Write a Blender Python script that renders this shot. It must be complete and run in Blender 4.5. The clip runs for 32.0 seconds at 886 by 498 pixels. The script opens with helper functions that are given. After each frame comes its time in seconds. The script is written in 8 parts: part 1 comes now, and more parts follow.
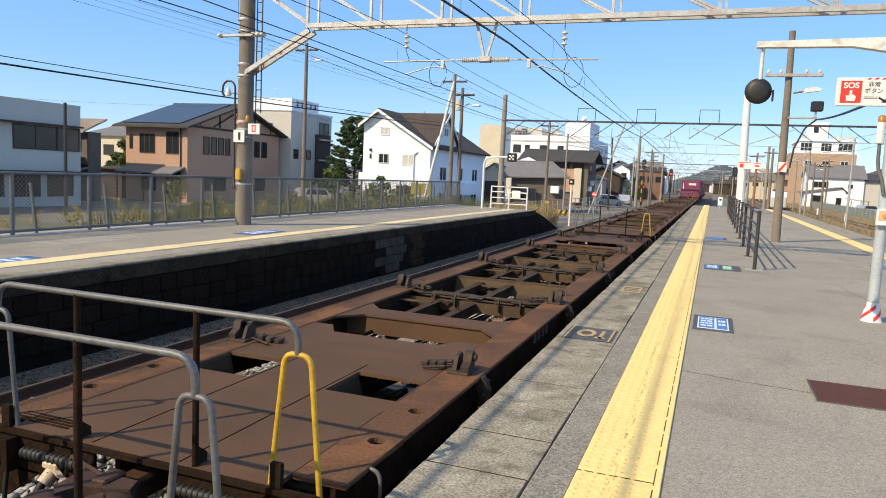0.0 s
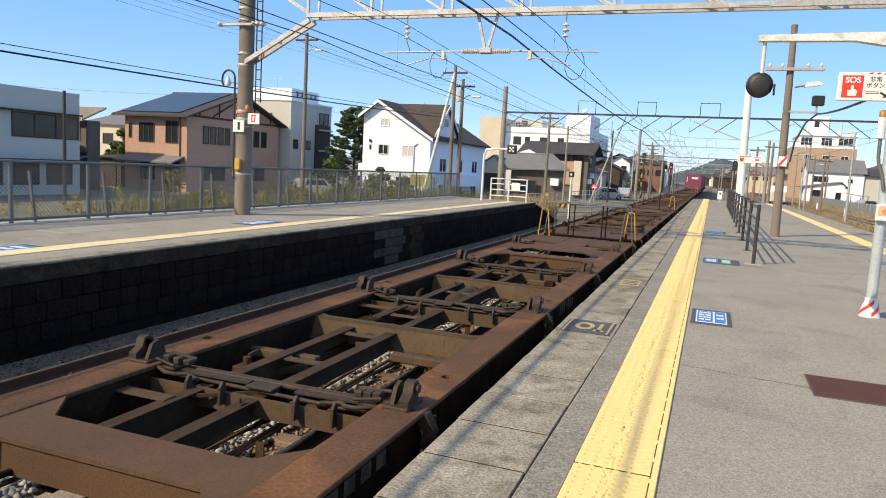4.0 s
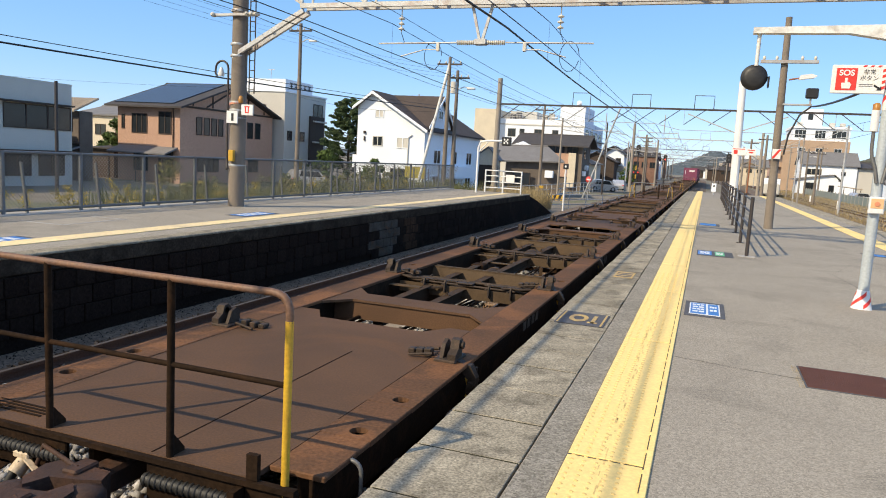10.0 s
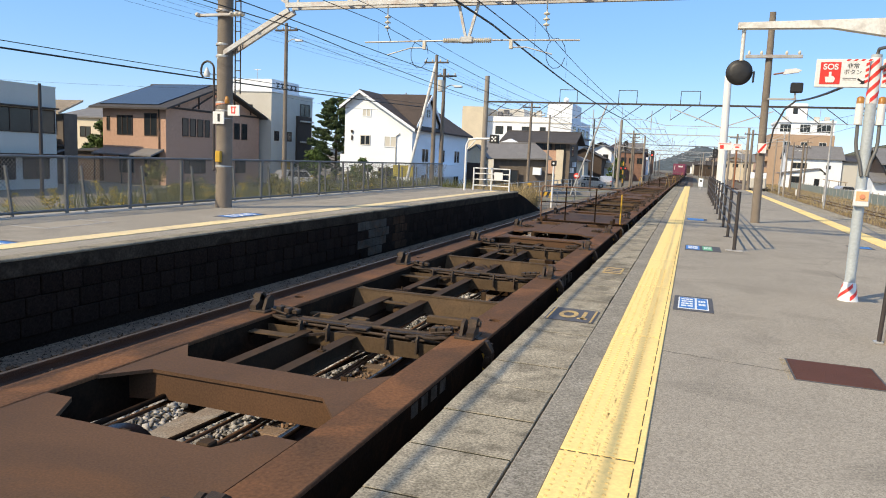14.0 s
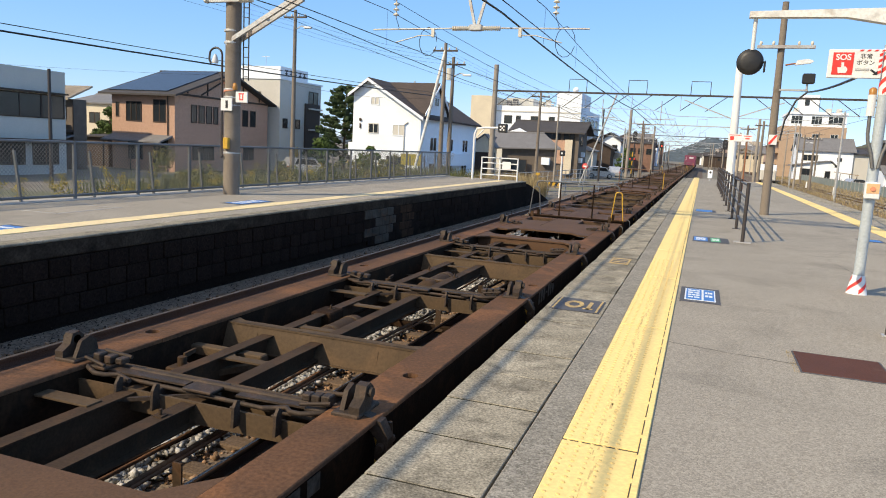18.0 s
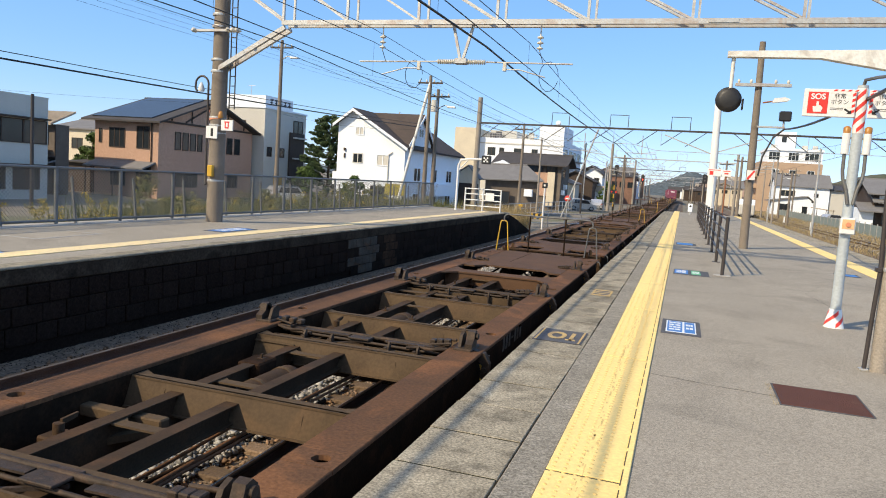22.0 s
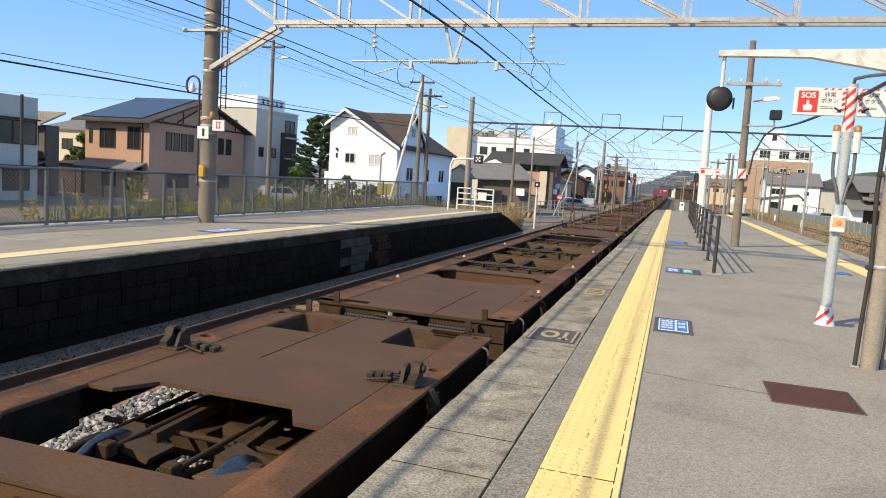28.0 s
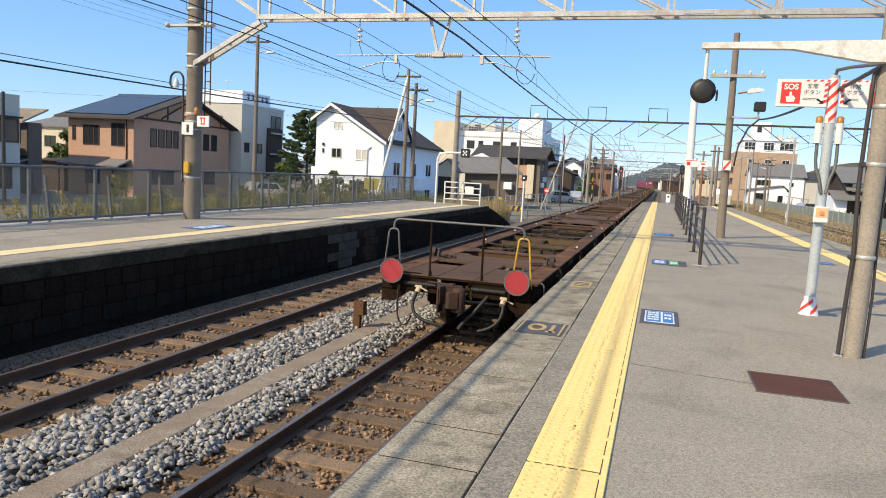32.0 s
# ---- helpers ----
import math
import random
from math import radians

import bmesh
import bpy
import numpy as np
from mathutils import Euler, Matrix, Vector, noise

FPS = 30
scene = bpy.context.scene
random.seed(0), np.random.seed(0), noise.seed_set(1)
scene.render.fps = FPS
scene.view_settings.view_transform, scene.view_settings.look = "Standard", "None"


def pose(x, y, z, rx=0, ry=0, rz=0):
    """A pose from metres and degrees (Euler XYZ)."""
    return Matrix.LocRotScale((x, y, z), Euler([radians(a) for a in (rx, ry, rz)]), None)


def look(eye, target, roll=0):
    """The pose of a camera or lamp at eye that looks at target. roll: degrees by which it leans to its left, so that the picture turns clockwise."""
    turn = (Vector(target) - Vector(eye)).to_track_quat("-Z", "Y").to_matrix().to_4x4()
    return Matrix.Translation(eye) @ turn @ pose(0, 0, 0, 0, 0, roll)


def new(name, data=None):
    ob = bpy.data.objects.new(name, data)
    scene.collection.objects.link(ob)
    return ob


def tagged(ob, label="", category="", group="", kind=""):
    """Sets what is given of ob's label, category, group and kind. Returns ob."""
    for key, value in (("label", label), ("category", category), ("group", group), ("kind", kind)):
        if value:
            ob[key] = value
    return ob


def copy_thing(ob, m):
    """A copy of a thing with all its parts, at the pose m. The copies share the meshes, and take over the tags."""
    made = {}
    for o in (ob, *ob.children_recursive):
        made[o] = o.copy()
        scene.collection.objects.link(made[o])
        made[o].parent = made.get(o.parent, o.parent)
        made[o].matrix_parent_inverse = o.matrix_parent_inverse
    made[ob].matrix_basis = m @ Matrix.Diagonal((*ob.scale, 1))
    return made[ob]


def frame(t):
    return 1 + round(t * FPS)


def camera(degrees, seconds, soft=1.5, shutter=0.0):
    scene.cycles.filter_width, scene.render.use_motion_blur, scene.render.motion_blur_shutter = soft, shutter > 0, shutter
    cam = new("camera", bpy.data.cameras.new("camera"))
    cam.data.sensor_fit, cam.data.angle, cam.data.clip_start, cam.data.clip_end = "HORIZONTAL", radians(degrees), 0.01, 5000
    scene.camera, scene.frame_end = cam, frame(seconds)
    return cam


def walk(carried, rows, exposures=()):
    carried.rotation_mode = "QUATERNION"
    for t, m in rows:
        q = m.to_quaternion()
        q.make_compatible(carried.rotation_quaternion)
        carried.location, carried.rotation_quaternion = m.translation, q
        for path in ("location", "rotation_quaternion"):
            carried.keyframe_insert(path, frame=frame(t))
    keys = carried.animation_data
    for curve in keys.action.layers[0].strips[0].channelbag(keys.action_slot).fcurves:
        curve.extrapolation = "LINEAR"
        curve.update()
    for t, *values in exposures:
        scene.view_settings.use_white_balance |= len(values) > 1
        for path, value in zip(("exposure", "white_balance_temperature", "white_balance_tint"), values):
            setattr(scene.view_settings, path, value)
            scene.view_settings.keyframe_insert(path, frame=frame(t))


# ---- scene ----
cam = camera(63.8, 32.0, 1.0)
PATH = [
    (0, (0.158, -0.204, 1.601), (-0.536, 1.66, 1.393), 2.7),
    (0.5, (0.158, -0.206, 1.601), (-0.534, 1.66, 1.402), 2.3),
    (1, (0.158, -0.206, 1.601), (-0.53, 1.662, 1.406), 2.4),
    (1.5, (0.158, -0.208, 1.601), (-0.526, 1.662, 1.405), 3.0),
    (2, (0.157, -0.204, 1.601), (-0.526, 1.664, 1.393), 3.1),
    (2.5, (0.157, -0.201, 1.601), (-0.526, 1.665, 1.381), 3.1),
    (3, (0.156, -0.196, 1.603), (-0.529, 1.669, 1.374), 3.2),
    (3.5, (0.156, -0.195, 1.603), (-0.534, 1.667, 1.369), 3.2),
    (5.5, (0.158, -0.206, 1.601), (-0.527, 1.662, 1.397), 3.1),
    (6, (0.158, -0.204, 1.601), (-0.525, 1.666, 1.406), 3.2),
    (6.5, (0.158, -0.202, 1.602), (-0.525, 1.668, 1.409), 3.4),
    (7, (0.156, -0.2, 1.603), (-0.528, 1.669, 1.406), 3.7),
    (7.5, (0.155, -0.193, 1.604), (-0.532, 1.674, 1.398), 3.6),
    (8, (0.155, -0.195, 1.603), (-0.532, 1.67, 1.38), 3.5),
    (8.5, (0.154, -0.191, 1.604), (-0.53, 1.673, 1.367), 3.8),
    (9, (0.154, -0.19, 1.604), (-0.525, 1.675, 1.358), 3.9),
    (9.5, (0.155, -0.193, 1.604), (-0.52, 1.673, 1.353), 3.6),
    (10, (0.155, -0.195, 1.603), (-0.518, 1.672, 1.35), 3.3),
    (10.5, (0.155, -0.194, 1.603), (-0.518, 1.673, 1.352), 3.1),
    (11, (0.154, -0.194, 1.603), (-0.515, 1.674, 1.354), 3.1),
    (11.5, (0.156, -0.197, 1.603), (-0.511, 1.672, 1.359), 3.2),
    (12, (0.155, -0.195, 1.603), (-0.511, 1.675, 1.363), 3.1),
    (12.5, (0.156, -0.197, 1.602), (-0.509, 1.673, 1.361), 2.8),
    (13, (0.155, -0.196, 1.603), (-0.507, 1.675, 1.36), 2.7),
    (13.5, (0.156, -0.197, 1.602), (-0.499, 1.676, 1.353), 2.6),
    (14, (0.154, -0.194, 1.602), (-0.49, 1.682, 1.346), 2.6),
    (14.5, (0.152, -0.169, 1.585), (-0.485, 1.707, 1.316), 2.7),
    (16.5, (0.152, -0.139, 1.578), (-0.505, 1.726, 1.279), 3.1),
    (17, (0.153, -0.159, 1.585), (-0.507, 1.705, 1.285), 3.1),
    (17.5, (0.161, -0.159, 1.587), (-0.5, 1.705, 1.289), 3.0),
    (18, (0.164, -0.171, 1.593), (-0.497, 1.695, 1.306), 3.1),
    (18.5, (0.168, -0.184, 1.595), (-0.496, 1.684, 1.33), 3.0),
    (19, (0.171, -0.206, 1.602), (-0.5, 1.663, 1.363), 2.9),
    (19.5, (0.178, -0.212, 1.604), (-0.493, 1.66, 1.389), 2.8),
    (20, (0.19, -0.218, 1.605), (-0.478, 1.657, 1.407), 2.9),
    (20.5, (0.175, -0.228, 1.605), (-0.482, 1.651, 1.415), 3.2),
    (21, (0.17, -0.232, 1.607), (-0.48, 1.65, 1.417), 3.4),
    (21.5, (0.174, -0.222, 1.598), (-0.464, 1.663, 1.405), 3.6),
    (22, (0.162, -0.215, 1.595), (-0.461, 1.675, 1.395), 3.9),
    (22.5, (0.141, -0.206, 1.59), (-0.466, 1.687, 1.376), 4.5),
    (23, (0.134, -0.189, 1.59), (-0.463, 1.704, 1.349), 4.3),
    (23.5, (0.133, -0.185, 1.581), (-0.46, 1.707, 1.316), 4.2),
    (24, (0.133, -0.176, 1.592), (-0.463, 1.712, 1.308), 4.1),
    (24.5, (0.13, -0.177, 1.586), (-0.467, 1.709, 1.294), 4.3),
    (25, (0.137, -0.168, 1.587), (-0.463, 1.717, 1.293), 4.3),
    (25.5, (0.144, -0.183, 1.589), (-0.461, 1.702, 1.306), 4.0),
    (27.5, (0.161, -0.214, 1.602), (-0.449, 1.681, 1.402), 3.8),
    (28, (0.159, -0.218, 1.596), (-0.444, 1.678, 1.396), 3.7),
    (28.5, (0.172, -0.218, 1.598), (-0.43, 1.678, 1.393), 3.7),
    (29, (0.165, -0.228, 1.598), (-0.434, 1.668, 1.387), 3.6),
    (29.5, (0.173, -0.232, 1.588), (-0.426, 1.664, 1.374), 3.8),
    (30, (0.183, -0.248, 1.601), (-0.415, 1.647, 1.38), 3.5),
    (30.5, (0.17, -0.251, 1.589), (-0.419, 1.647, 1.363), 3.4),
    (31, (0.173, -0.242, 1.6), (-0.407, 1.658, 1.369), 3.3),
    (31.5, (0.169, -0.226, 1.591), (-0.403, 1.677, 1.364), 3.0),
    (32, (0.176, -0.212, 1.598), (-0.394, 1.693, 1.384), 3.2),
]
walk(cam, [(t, look(eye, target, roll)) for t, eye, target, roll in PATH], [(0, -0.03, 7500, 7.5), (32, -0.03, 7500, 7.5)])

# ==== body ====
# ---- world and sun ----
SUN_WAY = Vector((0.58, 0.815, -0.775)).normalized()
world = bpy.data.worlds.new("sky")
scene.world = world
world.use_nodes = True
wn = world.node_tree.nodes
sky = wn.new("ShaderNodeTexSky")
sky.sky_type, sky.sun_disc = "NISHITA", False
sky.sun_elevation = math.asin(-SUN_WAY.z)
sky.sun_rotation = math.atan2(-SUN_WAY.x, -SUN_WAY.y)
sky.air_density, sky.dust_density, sky.ozone_density = 1.0, 0.1, 3.6
haze = wn.new("ShaderNodeMix")
haze.data_type = "RGBA"
haze.inputs["Factor"].default_value = 0.5
tint = wn.new("ShaderNodeHueSaturation")
tint.inputs["Hue"].default_value, tint.inputs["Saturation"].default_value = 0.504, 1.2
world.node_tree.links.new(sky.outputs[0], tint.inputs["Color"])
world.node_tree.links.new(tint.outputs[0], haze.inputs["A"])
# The haze whitens towards the sun and stays deep blue on the side away from it.
where = wn.new("ShaderNodeTexCoord")
facing = wn.new("ShaderNodeVectorMath")
facing.operation = "DOT_PRODUCT"
facing.inputs[1].default_value = -SUN_WAY
pale = wn.new("ShaderNodeMapRange")
pale.interpolation_type = "SMOOTHSTEP"
pale.inputs["From Min"].default_value, pale.inputs["From Max"].default_value = 0.15, 0.95
veil = wn.new("ShaderNodeMix")
veil.data_type = "RGBA"
veil.inputs["A"].default_value, veil.inputs["B"].default_value = (1.75, 4.1, 9.2, 1), (5.3, 5.35, 5.9, 1)
world.node_tree.links.new(where.outputs["Generated"], facing.inputs[0])
world.node_tree.links.new(facing.outputs["Value"], pale.inputs["Value"])
world.node_tree.links.new(pale.outputs["Result"], veil.inputs["Factor"])
world.node_tree.links.new(veil.outputs["Result"], haze.inputs["B"])
world.node_tree.links.new(haze.outputs["Result"], wn["Background"].inputs[0])
wn["Background"].inputs[1].default_value = 0.165
sun = new("sun", bpy.data.lights.new("sun", "SUN"))
sun.data.energy, sun.data.angle, sun.data.color = 4.75, radians(0.5), (1.0, 0.888, 0.725)
sun.matrix_world = look((0, 0, 50), Vector((0, 0, 50)) + SUN_WAY)
scene.view_settings.exposure = 0.0

# ---- mesh building ----


class Shape:
    """Gathers vertices and faces of one mesh."""

    def __init__(self):
        self.v, self.f, self.smooth = [], [], []

    def add(self, verts, faces, smooth=False):
        n = len(self.v)
        self.v += [tuple(p) for p in verts]
        self.f += [tuple(i + n for i in face) for face in faces]
        self.smooth += [smooth] * len(faces)
        return self

    def box(self, x0, x1, y0, y1, z0, z1, bevel=0.0):
        if bevel <= 0:
            v = [(x, y, z) for z in (z0, z1) for y in (y0, y1) for x in (x0, x1)]
            return self.add(v, [(0, 2, 3, 1), (4, 5, 7, 6), (0, 1, 5, 4), (2, 6, 7, 3), (0, 4, 6, 2), (1, 3, 7, 5)])
        b = min(bevel, (x1 - x0) / 3, (y1 - y0) / 3, (z1 - z0) / 3)
        v, idx = [], {}
        for i, (x, sx) in enumerate(((x0, 1), (x1, -1))):
            for j, (y, sy) in enumerate(((y0, 1), (y1, -1))):
                for k, (z, sz) in enumerate(((z0, 1), (z1, -1))):
                    idx[i, j, k] = len(v)
                    v += [(x, y + sy * b, z + sz * b), (x + sx * b, y, z + sz * b), (x + sx * b, y + sy * b, z)]
        f = []
        for i in (0, 1):
            q = [idx[i, 0, 0], idx[i, 1, 0], idx[i, 1, 1], idx[i, 0, 1]]
            f.append(q[::-1] if i == 0 else q)
            q = [idx[0, i, 0] + 1, idx[1, i, 0] + 1, idx[1, i, 1] + 1, idx[0, i, 1] + 1]
            f.append(q if i == 0 else q[::-1])
            q = [idx[0, 0, i] + 2, idx[1, 0, i] + 2, idx[1, 1, i] + 2, idx[0, 1, i] + 2]
            f.append(q[::-1] if i == 0 else q)
        for a in (0, 1):
            for c in (0, 1):
                f.append((idx[a, c, 0], idx[a, c, 1], idx[a, c, 1] + 1, idx[a, c, 0] + 1))
                f.append((idx[a, 0, c], idx[a, 1, c], idx[a, 1, c] + 2, idx[a, 0, c] + 2))
                f.append((idx[0, a, c] + 1, idx[1, a, c] + 1, idx[1, a, c] + 2, idx[0, a, c] + 2))
        for key, n in idx.items():
            f.append((n, n + 1, n + 2))
        return self.add(v, f)

    def rod(self, p, q, r, n=8, r2=None, caps=True):
        p, q = Vector(p), Vector(q)
        r2 = r if r2 is None else r2
        d = (q - p).normalized()
        a = d.orthogonal().normalized() if abs(d.z) < 0.999 else Vector((1, 0, 0))
        b = d.cross(a)
        ring = [math.cos(2 * math.pi * i / n) * a + math.sin(2 * math.pi * i / n) * b for i in range(n)]
        v = [p + r * o for o in ring] + [q + r2 * o for o in ring]
        f = [(i, (i + 1) % n, n + (i + 1) % n, n + i) for i in range(n)]
        self.add(v, f, True)
        if caps:
            self.add(v, [tuple(range(n))[::-1], tuple(range(n, 2 * n))])
        return self

    def pipe(self, pts, r, n=6):
        """A bent pipe through the points."""
        pts = [Vector(p) for p in pts]
        v, f = [], []
        a = None
        for i, p in enumerate(pts):
            d = (pts[min(i + 1, len(pts) - 1)] - pts[max(i - 1, 0)]).normalized()
            if a is None:
                a = d.orthogonal().normalized()
            a = (a - a.dot(d) * d).normalized()
            b = d.cross(a)
            v += [p + r * (math.cos(2 * math.pi * k / n) * a + math.sin(2 * math.pi * k / n) * b) for k in range(n)]
        for i in range(len(pts) - 1):
            f += [(i * n + k, i * n + (k + 1) % n, (i + 1) * n + (k + 1) % n, (i + 1) * n + k) for k in range(n)]
        self.add(v, f, True)
        return self.add(v, [tuple(range(n))[::-1], tuple(range((len(pts) - 1) * n, len(pts) * n))])

    def bar(self, p, q, w, h, up=(0, 0, 1)):
        """A square bar from p to q, w across and h along up."""
        p, q = Vector(p), Vector(q)
        d = (q - p).normalized()
        s = d.cross(Vector(up))
        s = s.normalized() if s.length > 1e-4 else Vector((1, 0, 0))
        u = s.cross(d)
        v = [e + sx * w / 2 * s + sz * h / 2 * u for e in (p, q) for sx, sz in ((-1, -1), (1, -1), (1, 1), (-1, 1))]
        return self.add(v, [(3, 2, 1, 0), (4, 5, 6, 7), (0, 1, 5, 4), (1, 2, 6, 5), (2, 3, 7, 6), (3, 0, 4, 7)])

    def prism(self, outline, way, axis=2, start=0.0):
        """An outline in the plane across the axis, carried along it from start by way."""
        def put(a, b, c):
            return {0: (c, a, b), 1: (a, c, b), 2: (a, b, c)}[axis]
        n = len(outline)
        v = [put(a, b, start) for a, b in outline] + [put(a, b, start + way) for a, b in outline]
        f = [tuple(range(n))[::-1], tuple(range(n, 2 * n))] + [(i, (i + 1) % n, n + (i + 1) % n, n + i) for i in range(n)]
        return self.add(v, f)

    def turned(self, profile, n=16, at=(0, 0, 0), axis=2):
        """A body turned about an axis: profile of (radius, height)."""
        v, f = [], []
        for r, h in profile:
            for k in range(n):
                c, s = r * math.cos(2 * math.pi * k / n), r * math.sin(2 * math.pi * k / n)
                p = {0: (h, c, s), 1: (s, h, c), 2: (c, s, h)}[axis]
                v.append((at[0] + p[0], at[1] + p[1], at[2] + p[2]))
        for i in range(len(profile) - 1):
            f += [(i * n + k, i * n + (k + 1) % n, (i + 1) * n + (k + 1) % n, (i + 1) * n + k) for k in range(n)]
        self.add(v, f, True)
        return self.add(v, [tuple(range(n))[::-1], tuple(range((len(profile) - 1) * n, len(profile) * n))])

    def moved(self, m):
        self.v = [tuple(m @ Vector(p)) for p in self.v]
        return self

    def mesh(self, name):
        me = bpy.data.meshes.new(name)
        me.from_pydata(self.v, [], self.f)
        if any(self.smooth):
            me.polygons.foreach_set("use_smooth", self.smooth)
        me.update()
        bm = bmesh.new()
        bm.from_mesh(me)
        bmesh.ops.recalc_face_normals(bm, faces=bm.faces)
        bm.to_mesh(me)
        bm.free()
        return me


def part(name, shape, material, parent=None, label=""):
    """Links a shape, or a ready mesh, as one object under its thing."""
    me = shape.mesh(name) if isinstance(shape, Shape) else shape
    if not me.materials:
        me.materials.append(material)
    ob = new(name, me)
    if parent is not None:
        ob.parent = parent
    if label:
        tagged(ob, label)
    return ob


def thing(name, at, label, category, group="", kind="", turn=0.0):
    ob = new(name)
    ob.matrix_basis = pose(*at, 0, 0, turn)
    return tagged(ob, label, category, group, kind)


def fixed(name, shape, material, label="", category="", kind="structure", group=""):
    return tagged(part(name, shape, material), label, category, group, kind)


# ---- materials ----


def surface(name, colour, rough=0.7, metal=0.0, second=None, scale=3.0, fine=60.0, mix=0.5, bump=0.15, grain=0.25, third=None, spots=0.0, spot_scale=1.2, each=0.0, island=False, coat=0.0, cells=0.0, speckle=0.4, place=False, spec=None):
    """A surface with large patches of a second colour, fine grain, stains of a third colour and fine relief."""
    m = bpy.data.materials.new(name)
    m.use_nodes = True
    nt = m.node_tree
    N, L = nt.nodes, nt.links
    bsdf = N["Principled BSDF"]
    co = N.new("ShaderNodeTexCoord")
    where = N.new("ShaderNodeNewGeometry").outputs["Position"] if place else co.outputs["Object"]

    def noisy(s, detail=4.0, distort=0.0):
        t = N.new("ShaderNodeTexNoise")
        t.inputs["Scale"].default_value, t.inputs["Detail"].default_value = s, detail
        t.inputs["Distortion"].default_value = distort
        L.new(where, t.inputs["Vector"])
        return t.outputs["Fac"]

    def ramp(source, lo, hi):
        r = N.new("ShaderNodeMapRange")
        r.inputs["From Min"].default_value, r.inputs["From Max"].default_value = lo, hi
        L.new(source, r.inputs["Value"])
        return r.outputs["Result"]

    def blend(fac, a, b, kind="MIX"):
        x = N.new("ShaderNodeMix")
        x.data_type, x.blend_type = "RGBA", kind
        for sock, value in ((x.inputs["Factor"], fac), (x.inputs["A"], a), (x.inputs["B"], b)):
            if isinstance(value, (int, float)):
                sock.default_value = value
            elif isinstance(value, tuple):
                sock.default_value = (*value, 1)
            else:
                L.new(value, sock)
        return x.outputs["Result"]

    second = second or tuple(c * 0.7 for c in colour)
    patch = N.new("ShaderNodeMath")
    patch.operation = "MULTIPLY"
    L.new(ramp(noisy(scale, 5.0, 0.6), 0.35, 0.68), patch.inputs[0])
    patch.inputs[1].default_value = mix
    c = blend(patch.outputs[0], colour, second)
    if third:
        st = N.new("ShaderNodeMath")
        st.operation = "MULTIPLY"
        L.new(ramp(noisy(spot_scale, 6.0, 1.2), 0.52, 0.66), st.inputs[0])
        st.inputs[1].default_value = spots
        c = blend(st.outputs[0], c, third)
    fineness = noisy(fine, 4.0)
    g = N.new("ShaderNodeMapRange")
    g.inputs["From Min"].default_value, g.inputs["From Max"].default_value = 0.3, 0.7
    g.inputs["To Min"].default_value, g.inputs["To Max"].default_value = 1 - grain, 1 + grain
    L.new(fineness, g.inputs["Value"])
    tone = N.new("ShaderNodeVectorMath")
    tone.operation = "SCALE"
    L.new(c, tone.inputs[0])
    L.new(g.outputs["Result"], tone.inputs["Scale"])
    out = tone.outputs["Vector"]
    if cells:
        vor = N.new("ShaderNodeTexVoronoi")
        vor.inputs["Scale"].default_value = cells
        L.new(where, vor.inputs["Vector"])
        sep = N.new("ShaderNodeSeparateColor")
        L.new(vor.outputs["Color"], sep.inputs["Color"])
        pw = N.new("ShaderNodeMapRange")
        pw.inputs["To Min"].default_value, pw.inputs["To Max"].default_value = 1 - speckle, 1 + speckle
        L.new(sep.outputs["Red"], pw.inputs["Value"])
        t3 = N.new("ShaderNodeVectorMath")
        t3.operation = "SCALE"
        L.new(out, t3.inputs[0])
        L.new(pw.outputs["Result"], t3.inputs["Scale"])
        out = t3.outputs["Vector"]
    if each or island:
        info = N.new("ShaderNodeNewGeometry" if island else "ShaderNodeObjectInfo")
        e = N.new("ShaderNodeMapRange")
        e.inputs["To Min"].default_value, e.inputs["To Max"].default_value = 1 - each, 1 + each
        L.new(info.outputs["Random Per Island" if island else "Random"], e.inputs["Value"])
        t2 = N.new("ShaderNodeVectorMath")
        t2.operation = "SCALE"
        L.new(out, t2.inputs[0])
        L.new(e.outputs["Result"], t2.inputs["Scale"])
        out = t2.outputs["Vector"]
    L.new(out, bsdf.inputs["Base Color"])
    bsdf.inputs["Metallic"].default_value = metal
    bsdf.inputs["Specular IOR Level"].default_value = spec if spec is not None else 0.12 if rough > 0.88 else 0.25 if rough > 0.6 else 0.5
    rr = N.new("ShaderNodeMapRange")
    rr.inputs["To Min"].default_value, rr.inputs["To Max"].default_value = max(0.05, rough - 0.12), min(1, rough + 0.12)
    L.new(fineness, rr.inputs["Value"])
    L.new(rr.outputs["Result"], bsdf.inputs["Roughness"])
    bsdf.inputs["Coat Weight"].default_value = coat
    if bump:
        b = N.new("ShaderNodeBump")
        b.inputs["Strength"].default_value, b.inputs["Distance"].default_value = bump, 0.02
        L.new(fineness, b.inputs["Height"])
        L.new(b.outputs["Normal"], bsdf.inputs["Normal"])
    return m


def glow(name, colour, strength):
    m = bpy.data.materials.new(name)
    m.use_nodes = True
    b = m.node_tree.nodes["Principled BSDF"]
    b.inputs["Base Color"].default_value = (*colour, 1)
    b.inputs["Emission Color"].default_value = (*colour, 1)
    b.inputs["Emission Strength"].default_value = strength
    return m


